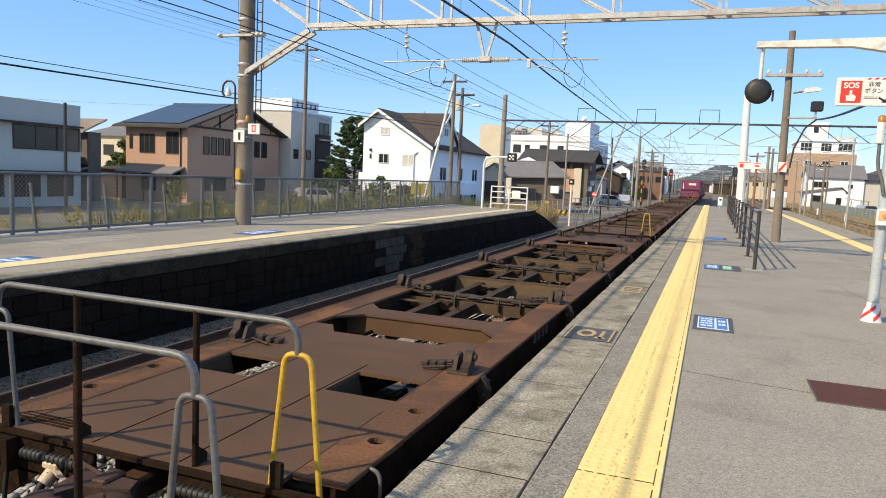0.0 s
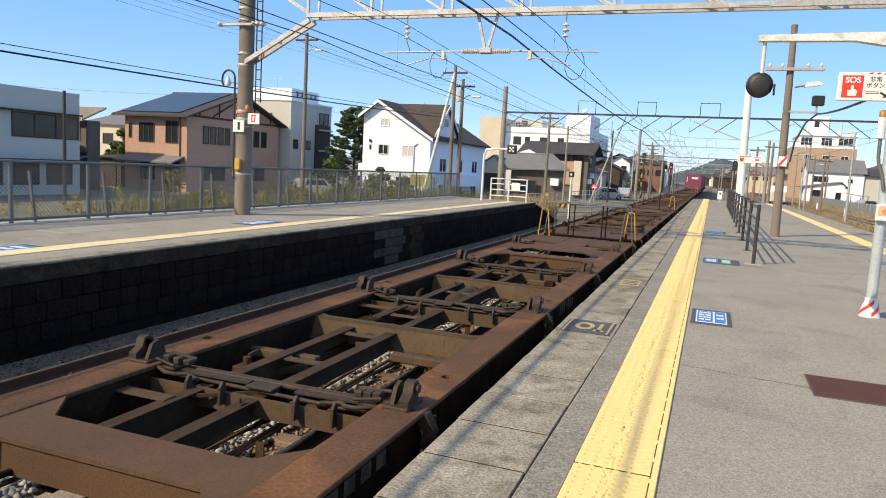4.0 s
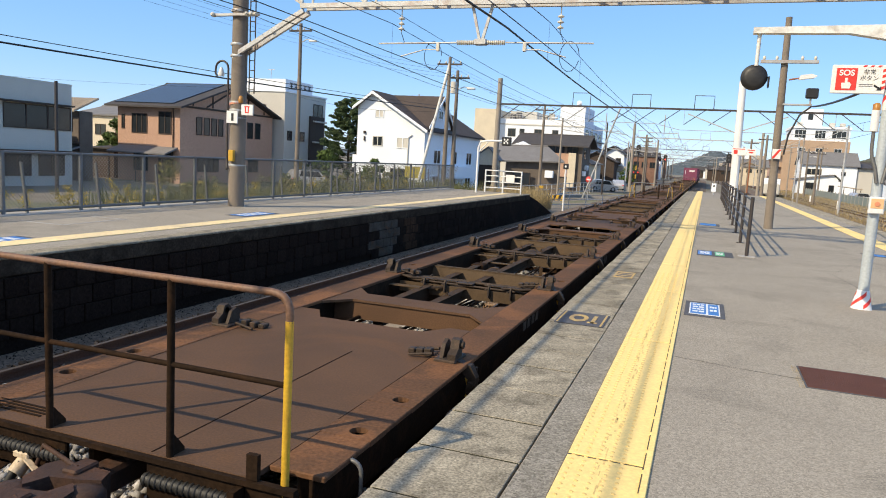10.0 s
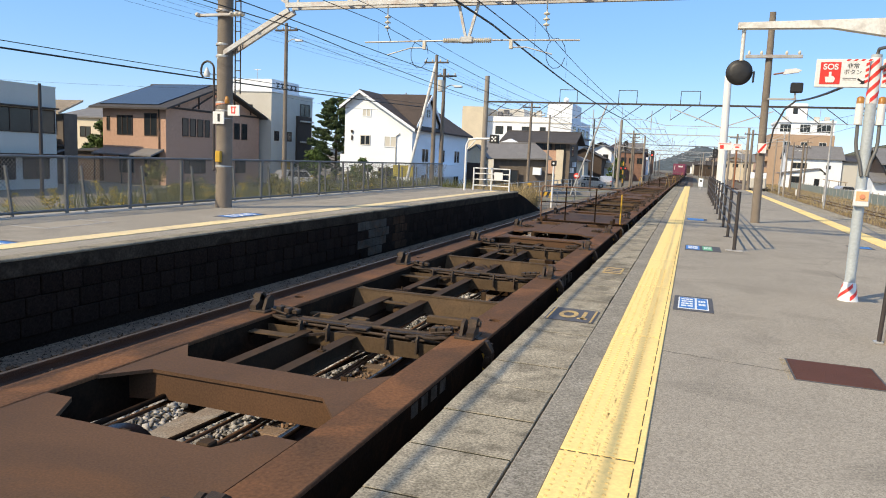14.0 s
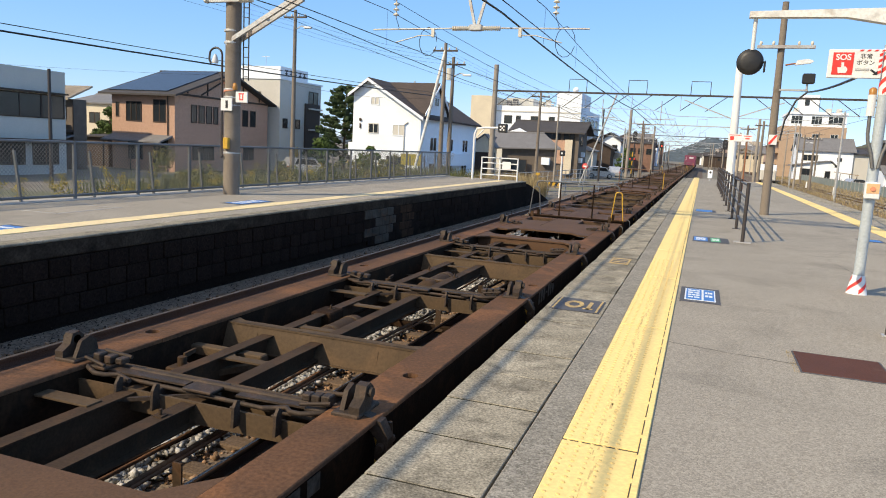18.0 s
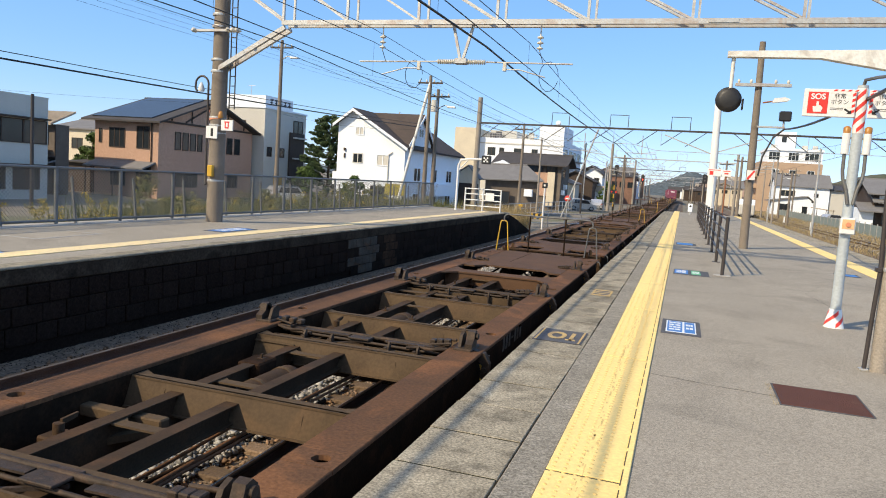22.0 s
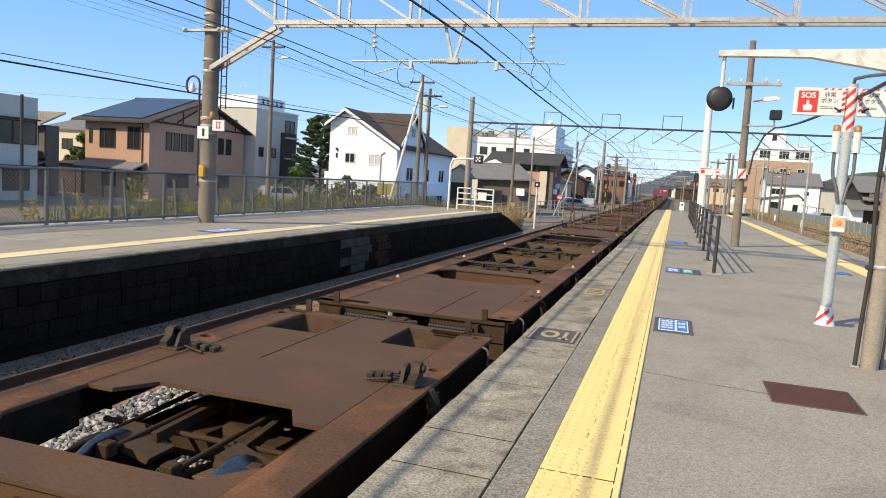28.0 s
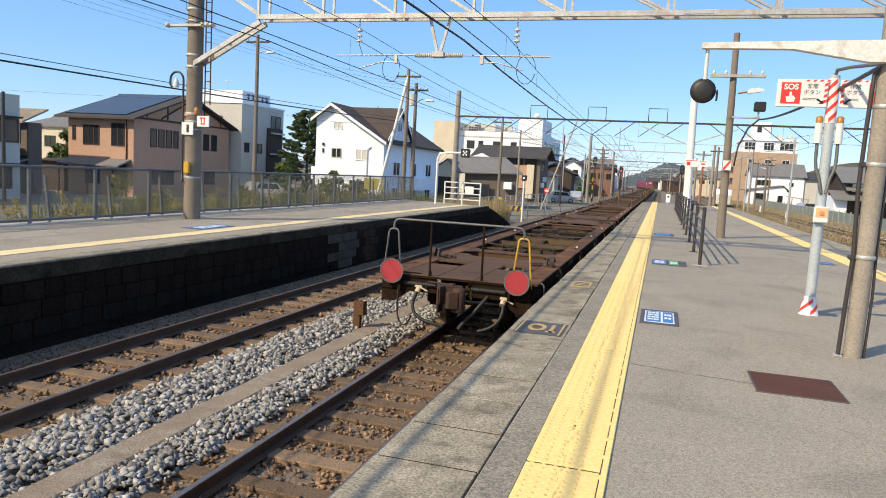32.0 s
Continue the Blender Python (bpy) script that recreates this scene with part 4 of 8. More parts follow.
    for y0, r, half in ((1.2, 0.165, 0.5), (-1.55, 0.14, 0.42)):
        s = Shape().turned([(0.04, -half), (r * 0.75, -half + 0.03), (r * 0.97, -half + 0.09), (r, -half + 0.14), (r, half - 0.14), (r * 0.97, half - 0.09), (r * 0.75, half - 0.03), (0.04, half)], 18, (-0.26, y0, 0.80), 1)
        tank = part("air_reservoir", s, WAGON_GRIME, th, "brown air reservoir between the inner sills")
        for d in (-0.5, 0.5):
            part("strap", Shape().turned([(r + 0.006, -0.02), (r + 0.006, 0.02)], 18, (-0.26, y0 + half * d, 0.80), 1), WAGON_OLIVE, tank)
    s = Shape().turned([(0.04, -0.3), (0.13, -0.26), (0.13, 0.22), (0.06, 0.3)], 14, (0.62, -0.6, 0.66), 1).rod((0.62, -0.3, 0.66), (0.62, 0.6, 0.66), 0.03, 8)
    part("brake_cylinder", s, WAGON_DARK, th)
    s = Shape()
    s.rod((-0.3, -6.2, 0.72), (0.1, -1.2, 0.66), 0.018, 6).rod((0.1, 0.8, 0.66), (0.35, 6.2, 0.72), 0.018, 6)
    s.box(-0.34, 0.6, -0.35, -0.28, 0.62, 0.7, 0.01).box(-0.5, 0.4, 0.8, 0.87, 0.62, 0.7, 0.01)
    part("brake_rigging", s, WAGON_DARK, th)
    for y in (-2.9, 2.4):
        for s in (Shape().box(-1.16, -0.25, y, y + 0.10, 0.86, 0.94, 0.01), Shape().box(0.25, 1.16, y + 0.5, y + 0.6, 0.86, 0.94, 0.01), Shape().bar((-0.9, y - 0.7, 0.8), (-0.3, y + 0.1, 0.84), 0.06, 0.05)):
            part("bracing", s, WAGON_OLIVE, th)
    for y, x in ((-4.6, 0.36), (-2.05, 0.5), (-0.35, 0.33), (0.55, 0.55), (1.35, 0.3), (2.85, 0.62), (4.45, 0.4)):
        hg = Shape().box(x - 0.03, x + 0.03, y - 0.006, y + 0.006, 0.66, 0.88).box(x - 0.05, x + 0.07, y - 0.03, y + 0.03, 0.64, 0.67, 0.006)
        part("pipe_hanger", hg, WAGON_GRIME, th)
    for y in (-3.35, 0.45, 4.1):
        vs = Shape().box(-0.74, -0.56, y - 0.09, y + 0.09, 0.83, 0.93, 0.012).rod((-0.65, y, 0.93), (-0.65, y, 1.0), 0.035, 8).rod((-0.65, y - 0.16, 0.88), (-0.65, y + 0.2, 0.88), 0.022, 6)
        vs.prism([(y + 0.02, 0.98), (y + 0.14, 1.0), (y + 0.15, 1.03), (y + 0.02, 1.02)], 0.02, 0, -0.66)
        part("brake_valve", vs, WAGON_GRIME, th)
    part("valve_box", Shape().box(-0.62, -0.4, -1.5, -1.2, 0.78, 0.98, 0.015), WAGON_DARK, th)
    part("valve_box", Shape().box(0.55, 0.7, 2.8, 2.95, 0.85, 0.96, 0.01), YELLOWPAINT if style == 1 else WAGON_DARK, th)
    for e, kind in ((-1, rear), (1, front)):
        st = style if not kind else {1: 2 if style == 5 else 0, 2: 2, 3: 3}[kind]
        plates, seams, tongues, lips = end_deck(e, bool(kind), st)
        part("end_deck", plates, WAGON, th, "brown end deck plate with bogie openings")
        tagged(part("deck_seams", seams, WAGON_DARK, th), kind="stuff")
        for lp in lips:
            part("opening_lip", lp, WAGON_GRIME, th)
        for tg in tongues:
            part("corner_plate", tg, WAGON, th)
        end = (HALF - 0.36) * e
        s = Shape()
        for side in (-1, 1):
            s.box(*sorted((side * 0.28, side * 1.2)), *sorted((end, end - 0.03 * e)), 0.80, DECK - 0.03, 0.006)
            s.prism([(side * 0.98, 0.62), (side * 1.2, 0.62), (side * 1.2, 0.82), (side * 0.7, 0.82)], -0.03 * e, 1, end)
            s.box(*sorted((side * 0.86, side * 0.90)), *sorted((end, end + 0.09 * e)), 0.82, 1.02)
            s.box(*sorted((side * 0.92, side * 0.985)), *sorted((end - 0.01 * e, end + 0.02 * e)), DECK, DECK + 0.13)
        s.box(-1.2, 1.2, *sorted((end - 0.01 * e, end + 0.03 * e)), DECK - 0.035, DECK - 0.005)
        part("headstock", s, WAGON_DARK if kind else WAGON_GRIME, th)
        ob = part("coupler", COUPLER[e], COUPLERUST, th, "rust-brown knuckle coupler")
        ob.location = (0, (HALF - 0.2) * e, 0)
        for side in (-1, 1):
            sp = part("spring_tube", end_spring(e, side), RUBBER, th)
            sp.location = (0, end + 0.13 * e, 0)
        for nm, r, pts in HOSES:
            hs = part(nm, hose(e, r, pts), RUBBER, th)
            hs.location = (0, end, 0)
        for x, z in ((0.57, 0.86), (-0.80, 0.80)):
            cock = Shape().rod((x * e, end, z + 0.01), (x * e + 0.012 * e, end + 0.075 * e, z - 0.06), 0.045, 10)
            cock.bar((x * e - 0.02, end + 0.03 * e, z + 0.05), (x * e + 0.16, end + 0.07 * e, z - 0.02), 0.03, 0.014)
            cock.box(x * e - 0.06, x * e + 0.06, *sorted((end, end + 0.05 * e)), z + 0.02, z + 0.06, 0.008)
            part("brake_cock", cock, CREAMPAINT, th, "cream-painted brake cock")
        for side in (-1, 1):
            y = end - 0.5 * e
            s = Shape().pipe([(side * 1.2, y - 0.06, DECK - 0.04)] + bent((side * 1.2, y - 0.06, DECK), (side * 1.33, y - 0.06, DECK - 0.02), (side * 1.33, y - 0.06, DECK - 0.3), 0.06) + [(side * 1.33, y - 0.06, DECK - 0.42)], 0.013, 6)
            part("corner_step", s, GREYPAINT, th)
        if kind == 1:
            railing_loops(th, e, end - 0.02 * e)
        elif kind >= 2:
            if kind == 3:
                railing_brown(th, e, end - 0.02 * e)
            else:
                railing_frame(th, e, end - 0.02 * e, False)
        for x, y0, y1 in ((-0.42, 2.2, 4.0), (0.16, 2.5, 4.1), (0.62, 3.0, 3.9)):
            rd = Shape().rod((x, e * (HALF - y1), 0.80), (x + 0.12, e * (HALF - y0), 0.90), 0.02, 7)
            rd.box(x - 0.05, x + 0.05, e * (HALF - y1) - 0.05, e * (HALF - y1) + 0.05, 0.76, 0.86, 0.01)
            part("brake_rod", rd, WAGON_GRIME, th)
        for x in (-0.55, 0.3):
            bp = Shape().prism([(x, 0.78), (x + 0.34, 0.70), (x + 0.36, 0.74), (x + 0.02, 0.86)], 0.26, 1, e * (HALF - 3.75) - 0.13)
            part("brake_plate", bp, WAGON_OLIVE, th)
        bog = new("bogie")
        bog.parent, bog.location = th, (0, e * (HALF - 3.0), 0)
        tagged(bog, "grimy steel bogie under the deck")
        for side in (-1, 1):
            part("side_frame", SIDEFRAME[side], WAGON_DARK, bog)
        part("bolster", BOLSTER, WAGON_GRIME, bog)
        for y in (-0.95, 0.95):
            ws = part("wheelset", WHEELSET, WHEEL, bog, "bright-rimmed steel wheelset")
            ws.location = (0, y, 0.43)
    return th


FADED = surface("faded_lettering", (0.13, 0.115, 0.095), 0.85, 0, (0.06, 0.048, 0.038), 9, 60, 0.9, 0.1, 0.3)


def container(at):
    c = thing("freight_container", at, "plum-red steel freight container riding on a flat wagon", "container", "containers on the train")
    w, l, h = 1.22, 1.85, 2.5
    part("shell", Shape().box(-w + 0.03, w - 0.03, -l + 0.03, l - 0.03, 0.12, h - 0.02), PURPLE, c)
    for sx in (-1, 1):
        for sy in (-1, 1):
            part("corner_post", Shape().box(*sorted((sx * w, sx * (w - 0.12))), *sorted((sy * l, sy * (l - 0.12))), 0.0, h, 0.01), PURPLE, c)
    s = Shape()
    for k in range(9):
        x = -0.98 + k * 0.245
        for sy in (-1, 1):
            s.box(x - 0.05, x + 0.05, *sorted((sy * (l - 0.04), sy * (l - 0.005))), 0.25, h - 0.2)
    for k in range(13):
        y = -1.62 + k * 0.27
        for sx in (-1, 1):
            s.box(*sorted((sx * (w - 0.04), sx * (w - 0.005))), y - 0.06, y + 0.06, 0.25, h - 0.2)
    part("side_ribs", s, PURPLE, c)
    s = Shape().box(-0.2, 0.75, -l - 0.006, -l + 0.002, 1.75, 2.05).box(-0.95, -0.85, -l - 0.006, -l + 0.002, 1.2, 2.05)
    part("pale_mark", s, WHITEPAINT, c, "pale painted mark")
    part("sill", Shape().box(-w, w, -l, l, 0.0, 0.14, 0.01), WAGON_DARK, c)
    return c


# Tail coupling's way along the line, from a smooth speed-up fitted to the passing times.
KNOWN_T = [0.0, 0.5, 2.0, 5.5, 10.0, 14.5, 19.5, 20.0, 23.5, 27.5, 31.0, 32.0]
KNOWN_S = [-140.36, -138.40, -132.34, -118.50, -99.69, -80.06, -56.79, -54.29, -36.95, -15.72, 3.77, 9.96]
RUN = np.polynomial.Polynomial.fit(KNOWN_T, KNOWN_S, 5)
REST = [y - float(RUN(t)) for t, y in zip(KNOWN_T, KNOWN_S)]


def tail_at(t):
    return float(RUN(t)) + float(np.interp(t, KNOWN_T, REST))


# From the tail forward: rear rail, front rail, style. 0 none, 1 loops, 2 frame, 3 brown frame.
MAKEUP = [(1, 0, 4), (0, 3, 2), (0, 1, 5), (0, 0, 1), (1, 0, 0), (2, 0, 1), (0, 1, 0), (1, 0, 0), (1, 0, 0), (0, 1, 0), (0, 0, 1), (1, 0, 0)] + [(0, 0, 0)] * 4
BUILT, TRAIN = {}, []
for make in MAKEUP:
    if make in BUILT:
        TRAIN.append(copy_thing(BUILT[make], pose(0, 0, 0)))
    else:
        BUILT[make] = wagon(make[2], make[0], make[1])
        TRAIN.append(BUILT[make])
LOADS = []
for k in range(len(MAKEUP) - 4, len(MAKEUP)):
    for q in range(5):
        LOADS.append((k, (q - 2) * 3.85, None))
first = container((0, 0, 0))
LOADS = [(k, y, first if i == 0 else copy_thing(first, pose(0, 0, 0))) for i, (k, y, _) in enumerate(LOADS)]
# Red tail discs hang on the last wagon.
for side in (-1, 1):
    at = (side * 1.0, -HALF + 0.24, DECK + 0.05)
    d = Shape().prism([(at[0] + 0.185 * math.cos(2 * math.pi * k / 36), at[2] + 0.185 * math.sin(2 * math.pi * k / 36)) for k in range(36)], 0.014, 1, at[1] - 0.012)
    disc = part("tail_disc", d, REDDISC, TRAIN[0], "round red tail disc")
    ring = Shape()
    n = 32
    v = [(at[0] + r * math.cos(2 * math.pi * k / n), at[1] - 0.017, at[2] + r * math.sin(2 * math.pi * k / n)) for r in (0.177, 0.198) for k in range(n)]
    ring.add(v, [(k, (k + 1) % n, n + (k + 1) % n, n + k) for k in range(n)])
    part("disc_rim", ring, GREYPAINT, disc)
    part("disc_bracket", Shape().box(side * 1.0 - 0.02, side * 1.0 + 0.02, -HALF + 0.25, -HALF + 0.36, DECK - 0.04, DECK + 0.2, 0.005), WAGON_DARK, disc)
    part("lamp_socket", Shape().box(side * 1.0 - 0.05, side * 1.0 + 0.05, -HALF + 0.26, -HALF + 0.33, DECK + 0.2, DECK + 0.27, 0.01), WAGON_DARK, disc)


def riding(s_mid, dy=0.0, z=0.0):
    """The pose of a wagon, or of its load, whose middle is at s_mid."""
    a, b2 = along(s_mid + 7.0 + dy), along(s_mid - 7.0 + dy)
    head = math.atan2(-(a[0] - b2[0]), a[1] - b2[1])
    return pose(NEAR_C + (a[0] + b2[0]) / 2, (a[1] + b2[1]) / 2, RAIL_Z + z, 0, 0, math.degrees(head))


def motions():
    times = [0.5 * i for i in range(65)]
    for k, w in enumerate(TRAIN):
        walk(w, [(t, riding(tail_at(t) + HALF + 2 * HALF * k)) for t in times])
    for k, y, load in LOADS:
        walk(load, [(t, riding(tail_at(t) + HALF + 2 * HALF * k, y, DECK)) for t in times])
    # Wheels turn as the train rolls.
    for k, w in enumerate(TRAIN[:12]):
        for ws in [o for b3 in w.children if b3.name.startswith("bogie") for o in b3.children if o.name.startswith("wheelset")]:
            at = ws.location.copy()
            walk(ws, [(0.1 * i, pose(at.x, at.y, at.z, -math.degrees((tail_at(0.1 * i) - tail_at(0)) / 0.43))) for i in range(321)])

# ---- more materials ----
GLASS = surface("window_glass", (0.02, 0.025, 0.03), 0.12, 0, (0.03, 0.035, 0.04), 2, 10, 0.5, 0, 0.1)
BRICKWALL = surface("brown_tile_cladding", (0.52, 0.33, 0.24), 0.85, 0, (0.44, 0.27, 0.195), 5.0, 18, 0.8, 0.2, 0.22)
ROOFDARK = surface("dark_roof_tiles", (0.075, 0.068, 0.066), 0.75, 0, (0.05, 0.046, 0.046), 1.0, 12, 0.6, 0.3, 0.2)
ROOFGREY = surface("grey_roof_tiles", (0.20, 0.195, 0.195), 0.8, 0, (0.15, 0.145, 0.145), 1.0, 12, 0.6, 0.3, 0.2)
SOLAR = surface("solar_roof", (0.05, 0.065, 0.09), 0.35, 0.1, (0.04, 0.05, 0.07), 0.7, 8, 0.5, 0.03, 0.1)
STUCCO = surface("white_stucco", (0.84, 0.89, 0.95), 0.9, 0, (0.77, 0.81, 0.86), 0.4, 14, 0.5, 0.1, 0.06)
STUCCO_GREY = surface("pale_grey_stucco", (0.58, 0.56, 0.51), 0.9, 0, (0.5, 0.48, 0.44), 0.4, 14, 0.5, 0.1, 0.07)
CREAM = surface("cream_render", (0.66, 0.58, 0.45), 0.9, 0, (0.55, 0.48, 0.38), 0.5, 14, 0.6, 0.1, 0.1)
TIMBER = surface("dark_timber_trim", (0.07, 0.05, 0.04), 0.7, 0, (0.05, 0.037, 0.03), 3, 30, 0.6, 0.1, 0.2)
APARTMENT = surface("tan_tile_wall", (0.46, 0.33, 0.235), 0.85, 0, (0.40, 0.285, 0.205), 0.6, 10, 0.6, 0.1, 0.12)
# Distance haze is put into this bluish hill colour.
HILLSIDE = surface("hazy_wooded_hill", (0.085, 0.105, 0.115), 0.95, 0, (0.11, 0.13, 0.14), 0.02, 0.25, 0.8, 0.5, 0.45)
LEAF = surface("pine_foliage", (0.075, 0.11, 0.045), 0.8, 0, (0.045, 0.07, 0.03), 1.2, 20, 0.7, 0.1, 0.3, each=0.45, island=True)
HEDGE = surface("broad_leaves", (0.075, 0.12, 0.03), 0.75, 0, (0.05, 0.08, 0.025), 1.2, 20, 0.7, 0.1, 0.3, each=0.4, island=True)
WEED = surface("weed_stalks", (0.12, 0.14, 0.05), 0.85, 0, (0.2, 0.17, 0.08), 0.8, 20, 0.7, 0.1, 0.3, each=0.4, island=True)
SCRUB = surface("olive_scrub_leaves", (0.20, 0.19, 0.06), 0.8, 0, (0.11, 0.125, 0.045), 1.0, 20, 0.8, 0.1, 0.3, (0.36, 0.28, 0.09), 0.6, 0.8, each=0.4, island=True)
GOLD = surface("goldenrod_flowers", (0.46, 0.34, 0.055), 0.85, 0, (0.30, 0.25, 0.06), 2, 30, 0.7, 0.1, 0.2, each=0.4, island=True)
DRYGRASS = surface("dry_grass", (0.36, 0.28, 0.15), 0.9, 0, (0.26, 0.2, 0.11), 2, 30, 0.6, 0.1, 0.2, each=0.35, island=True)
BARK = surface("bark", (0.10, 0.075, 0.055), 0.9, 0, (0.06, 0.05, 0.04), 5, 30, 0.6, 0.4, 0.3)
ORANGE = surface("amber_plastic", (0.42, 0.19, 0.04), 0.35, 0, (0.34, 0.15, 0.035), 5, 30, 0.4, 0.02, 0.08)
PALEORANGE = surface("pale_orange_film", (0.78, 0.48, 0.26), 0.5, 0, (0.7, 0.4, 0.2), 8, 60, 0.5, 0.02, 0.1)
PALEBLUE = surface("pale_blue_grey_paint", (0.45, 0.50, 0.53), 0.5, 0.1, (0.38, 0.42, 0.45), 3, 40, 0.5, 0.05, 0.1)
ARMPAINT = surface("weathered_white_steel", (0.76, 0.76, 0.73), 0.55, 0.1, (0.66, 0.65, 0.61), 2.5, 40, 0.5, 0.08, 0.12, (0.3, 0.2, 0.12), 0.4, 3)
LAMPGLASS = surface("lamp_cover", (0.75, 0.76, 0.76), 0.2, 0, None, 3, 20, 0.2, 0, 0.04)
CARPAINT = surface("silver_car_paint", (0.55, 0.56, 0.58), 0.3, 0.5, None, 2, 20, 0.2, 0, 0.04, coat=0.5)
RUSTSTEEL = surface("rust_red_steel", (0.30, 0.12, 0.06), 0.7, 0.1, (0.22, 0.09, 0.05), 3, 30, 0.6, 0.1, 0.2)
GREENNET = surface("green_grey_mesh_panel", (0.26, 0.31, 0.29), 0.7, 0.1, (0.2, 0.24, 0.23), 1.5, 30, 0.6, 0.1, 0.15)
TROUGH = surface("trough_concrete", (0.30, 0.24, 0.18), 0.92, 0, (0.22, 0.17, 0.13), 1.5, 50, 0.8, 0.4, 0.3, (0.36, 0.33, 0.28), 0.5, 2.5)

LAMPRED = glow("lit_red_lens", (1.0, 0.05, 0.03), 4.0)
FADEDRED = surface("faded_red_plastic", (0.72, 0.27, 0.15), 0.4, 0, (0.66, 0.3, 0.18), 8, 40, 0.5, 0.02, 0.06)
JOINTDIRT = surface("joint_dirt", (0.045, 0.038, 0.028), 0.95, 0, (0.06, 0.06, 0.03), 6, 60, 0.7, 0.2, 0.3, spec=0.04)
POLEBROWN = surface("weathered_brown_pole", (0.245, 0.205, 0.168), 0.88, 0, (0.18, 0.15, 0.122), 0.9, 40, 0.8, 0.25, 0.2, (0.12, 0.098, 0.08), 0.5, 1.6)
BLUETOP = surface("sign_blue_film", (0.03, 0.17, 0.5), 0.5, 0, (0.07, 0.22, 0.48), 6, 60, 0.5, 0.02, 0.1)

# ---- island platform: signs, plate, marks ----


def floor_sign(at, w, l, panels, label):
    th = thing("floor_sign", at, label, "floor sign", "floor signs")
    part("backing", Shape().box(0, w, 0, l, 0.001, 0.006), SIGNGREY, th)
    for x0, x1, y0, y1, mat, bars in panels:
        pn = part("panel", Shape().box(x0, x1, y0, y1, 0.006, 0.0115 if mat is BLUETOP else 0.009), mat, th)
        for bx0, bx1, by0, by1 in bars:
            part("white_bar", Shape().box(bx0, bx1, by0, by1, 0.009, 0.0135), WHITEPAINT, pn)
    return th


def sign_bars(x0, x1, y0, y1, rows):
    out = []
    h = (y1 - y0) / rows
    for r in range(rows):
        n = 2 + r % 2
        w = (x1 - x0) / n
        out += [(x0 + k * w + 0.08 * w, x0 + (k + 1) * w - 0.1 * w, y0 + r * h + 0.25 * h, y0 + r * h + 0.75 * h) for k in range(n)]
    return out


floor_sign((0.07, 8.20, 0), 0.44, 0.96, [(0.05, 0.39, 0.11, 0.85, WHITEPAINT, []), (0.065, 0.235, 0.14, 0.82, BLUETOP, sign_bars(0.08, 0.22, 0.2, 0.78, 4)), (0.26, 0.375, 0.14, 0.82, BLUETOP, sign_bars(0.275, 0.36, 0.3, 0.72, 2))], "blue and white boarding sign stuck on asphalt")
floor_sign((0.13, 14.6, 0), 0.68, 0.95, [(0.02, 0.28, 0.15, 0.85, BLUESIGN, sign_bars(0.05, 0.25, 0.25, 0.75, 3)), (0.34, 0.52, 0.15, 0.85, GREENSIGN, sign_bars(0.36, 0.5, 0.3, 0.7, 2))], "blue and green boarding sign stuck on asphalt")
floor_sign((0.10, 23.2, 0), 0.6, 1.0, [(0.02, 0.5, 0.1, 0.9, BLUESIGN, [])], "faded blue boarding sign stuck on asphalt")
floor_sign((3.6, 17.6, 0), 0.5, 0.6, [(0.05, 0.45, 0.1, 0.5, BLUESIGN, [])], "blue boarding sign near the platform's other edge")
floor_sign((-10.25, 13.6, 0), 0.55, 1.4, [(0.05, 0.5, 0.1, 1.3, BLUESIGN, sign_bars(0.1, 0.45, 0.2, 1.2, 4))], "blue boarding sign on the opposite platform")
floor_sign((-9.95, 6.7, 0), 0.5, 1.3, [(0.05, 0.45, 0.1, 1.2, BLUESIGN, sign_bars(0.1, 0.4, 0.2, 1.1, 4))], "blue boarding sign on the opposite platform")


def stop_mark(at, w, l, big):
    th = thing("stop_mark", at, "worn dark stopping mark with yellow figures on coping", "floor mark", "stopping marks")
    part("plate", Shape().box(0, w, 0, l, 0.001, 0.006), SIGNGREY if big else YELLOWMARK, th)
    if big:
        ring, n = Shape(), 18
        cx, cy, ax, ay = w * 0.42, l * 0.5, w * 0.2, l * 0.3
        o = [(cx + ax * math.cos(2 * math.pi * k / n), cy + ay * math.sin(2 * math.pi * k / n)) for k in range(n)]
        i = [(cx + ax * 0.55 * math.cos(2 * math.pi * k / n), cy + ay * 0.5 * math.sin(2 * math.pi * k / n)) for k in range(n)]
        ring.add([(x, y, 0.0095) for x, y in o] + [(x, y, 0.0095) for x, y in i], [(k, (k + 1) % n, n + (k + 1) % n, n + k) for k in range(n)])
        part("ring_figure", ring, YELLOWMARK, th, "yellow ring figure")
        part("stroke_figure", Shape().box(w * 0.70, w * 0.78, l * 0.2, l * 0.8, 0.006, 0.009).box(w * 0.64, w * 0.84, l * 0.2, l * 0.28, 0.006, 0.009), YELLOWMARK, th, "yellow stroke figure")
        for x in (0.02, w - 0.04):
            part("edge_line", Shape().box(x, x + 0.02, 0.02, l - 0.02, 0.006, 0.0085), YELLOWMARK, th)
    else:
        for r in range(3):
            part("dark_stroke", Shape().box(0.03, w - 0.03, 0.08 + 0.16 * r, 0.15 + 0.16 * r, 0.006, 0.008), SIGNGREY, th)


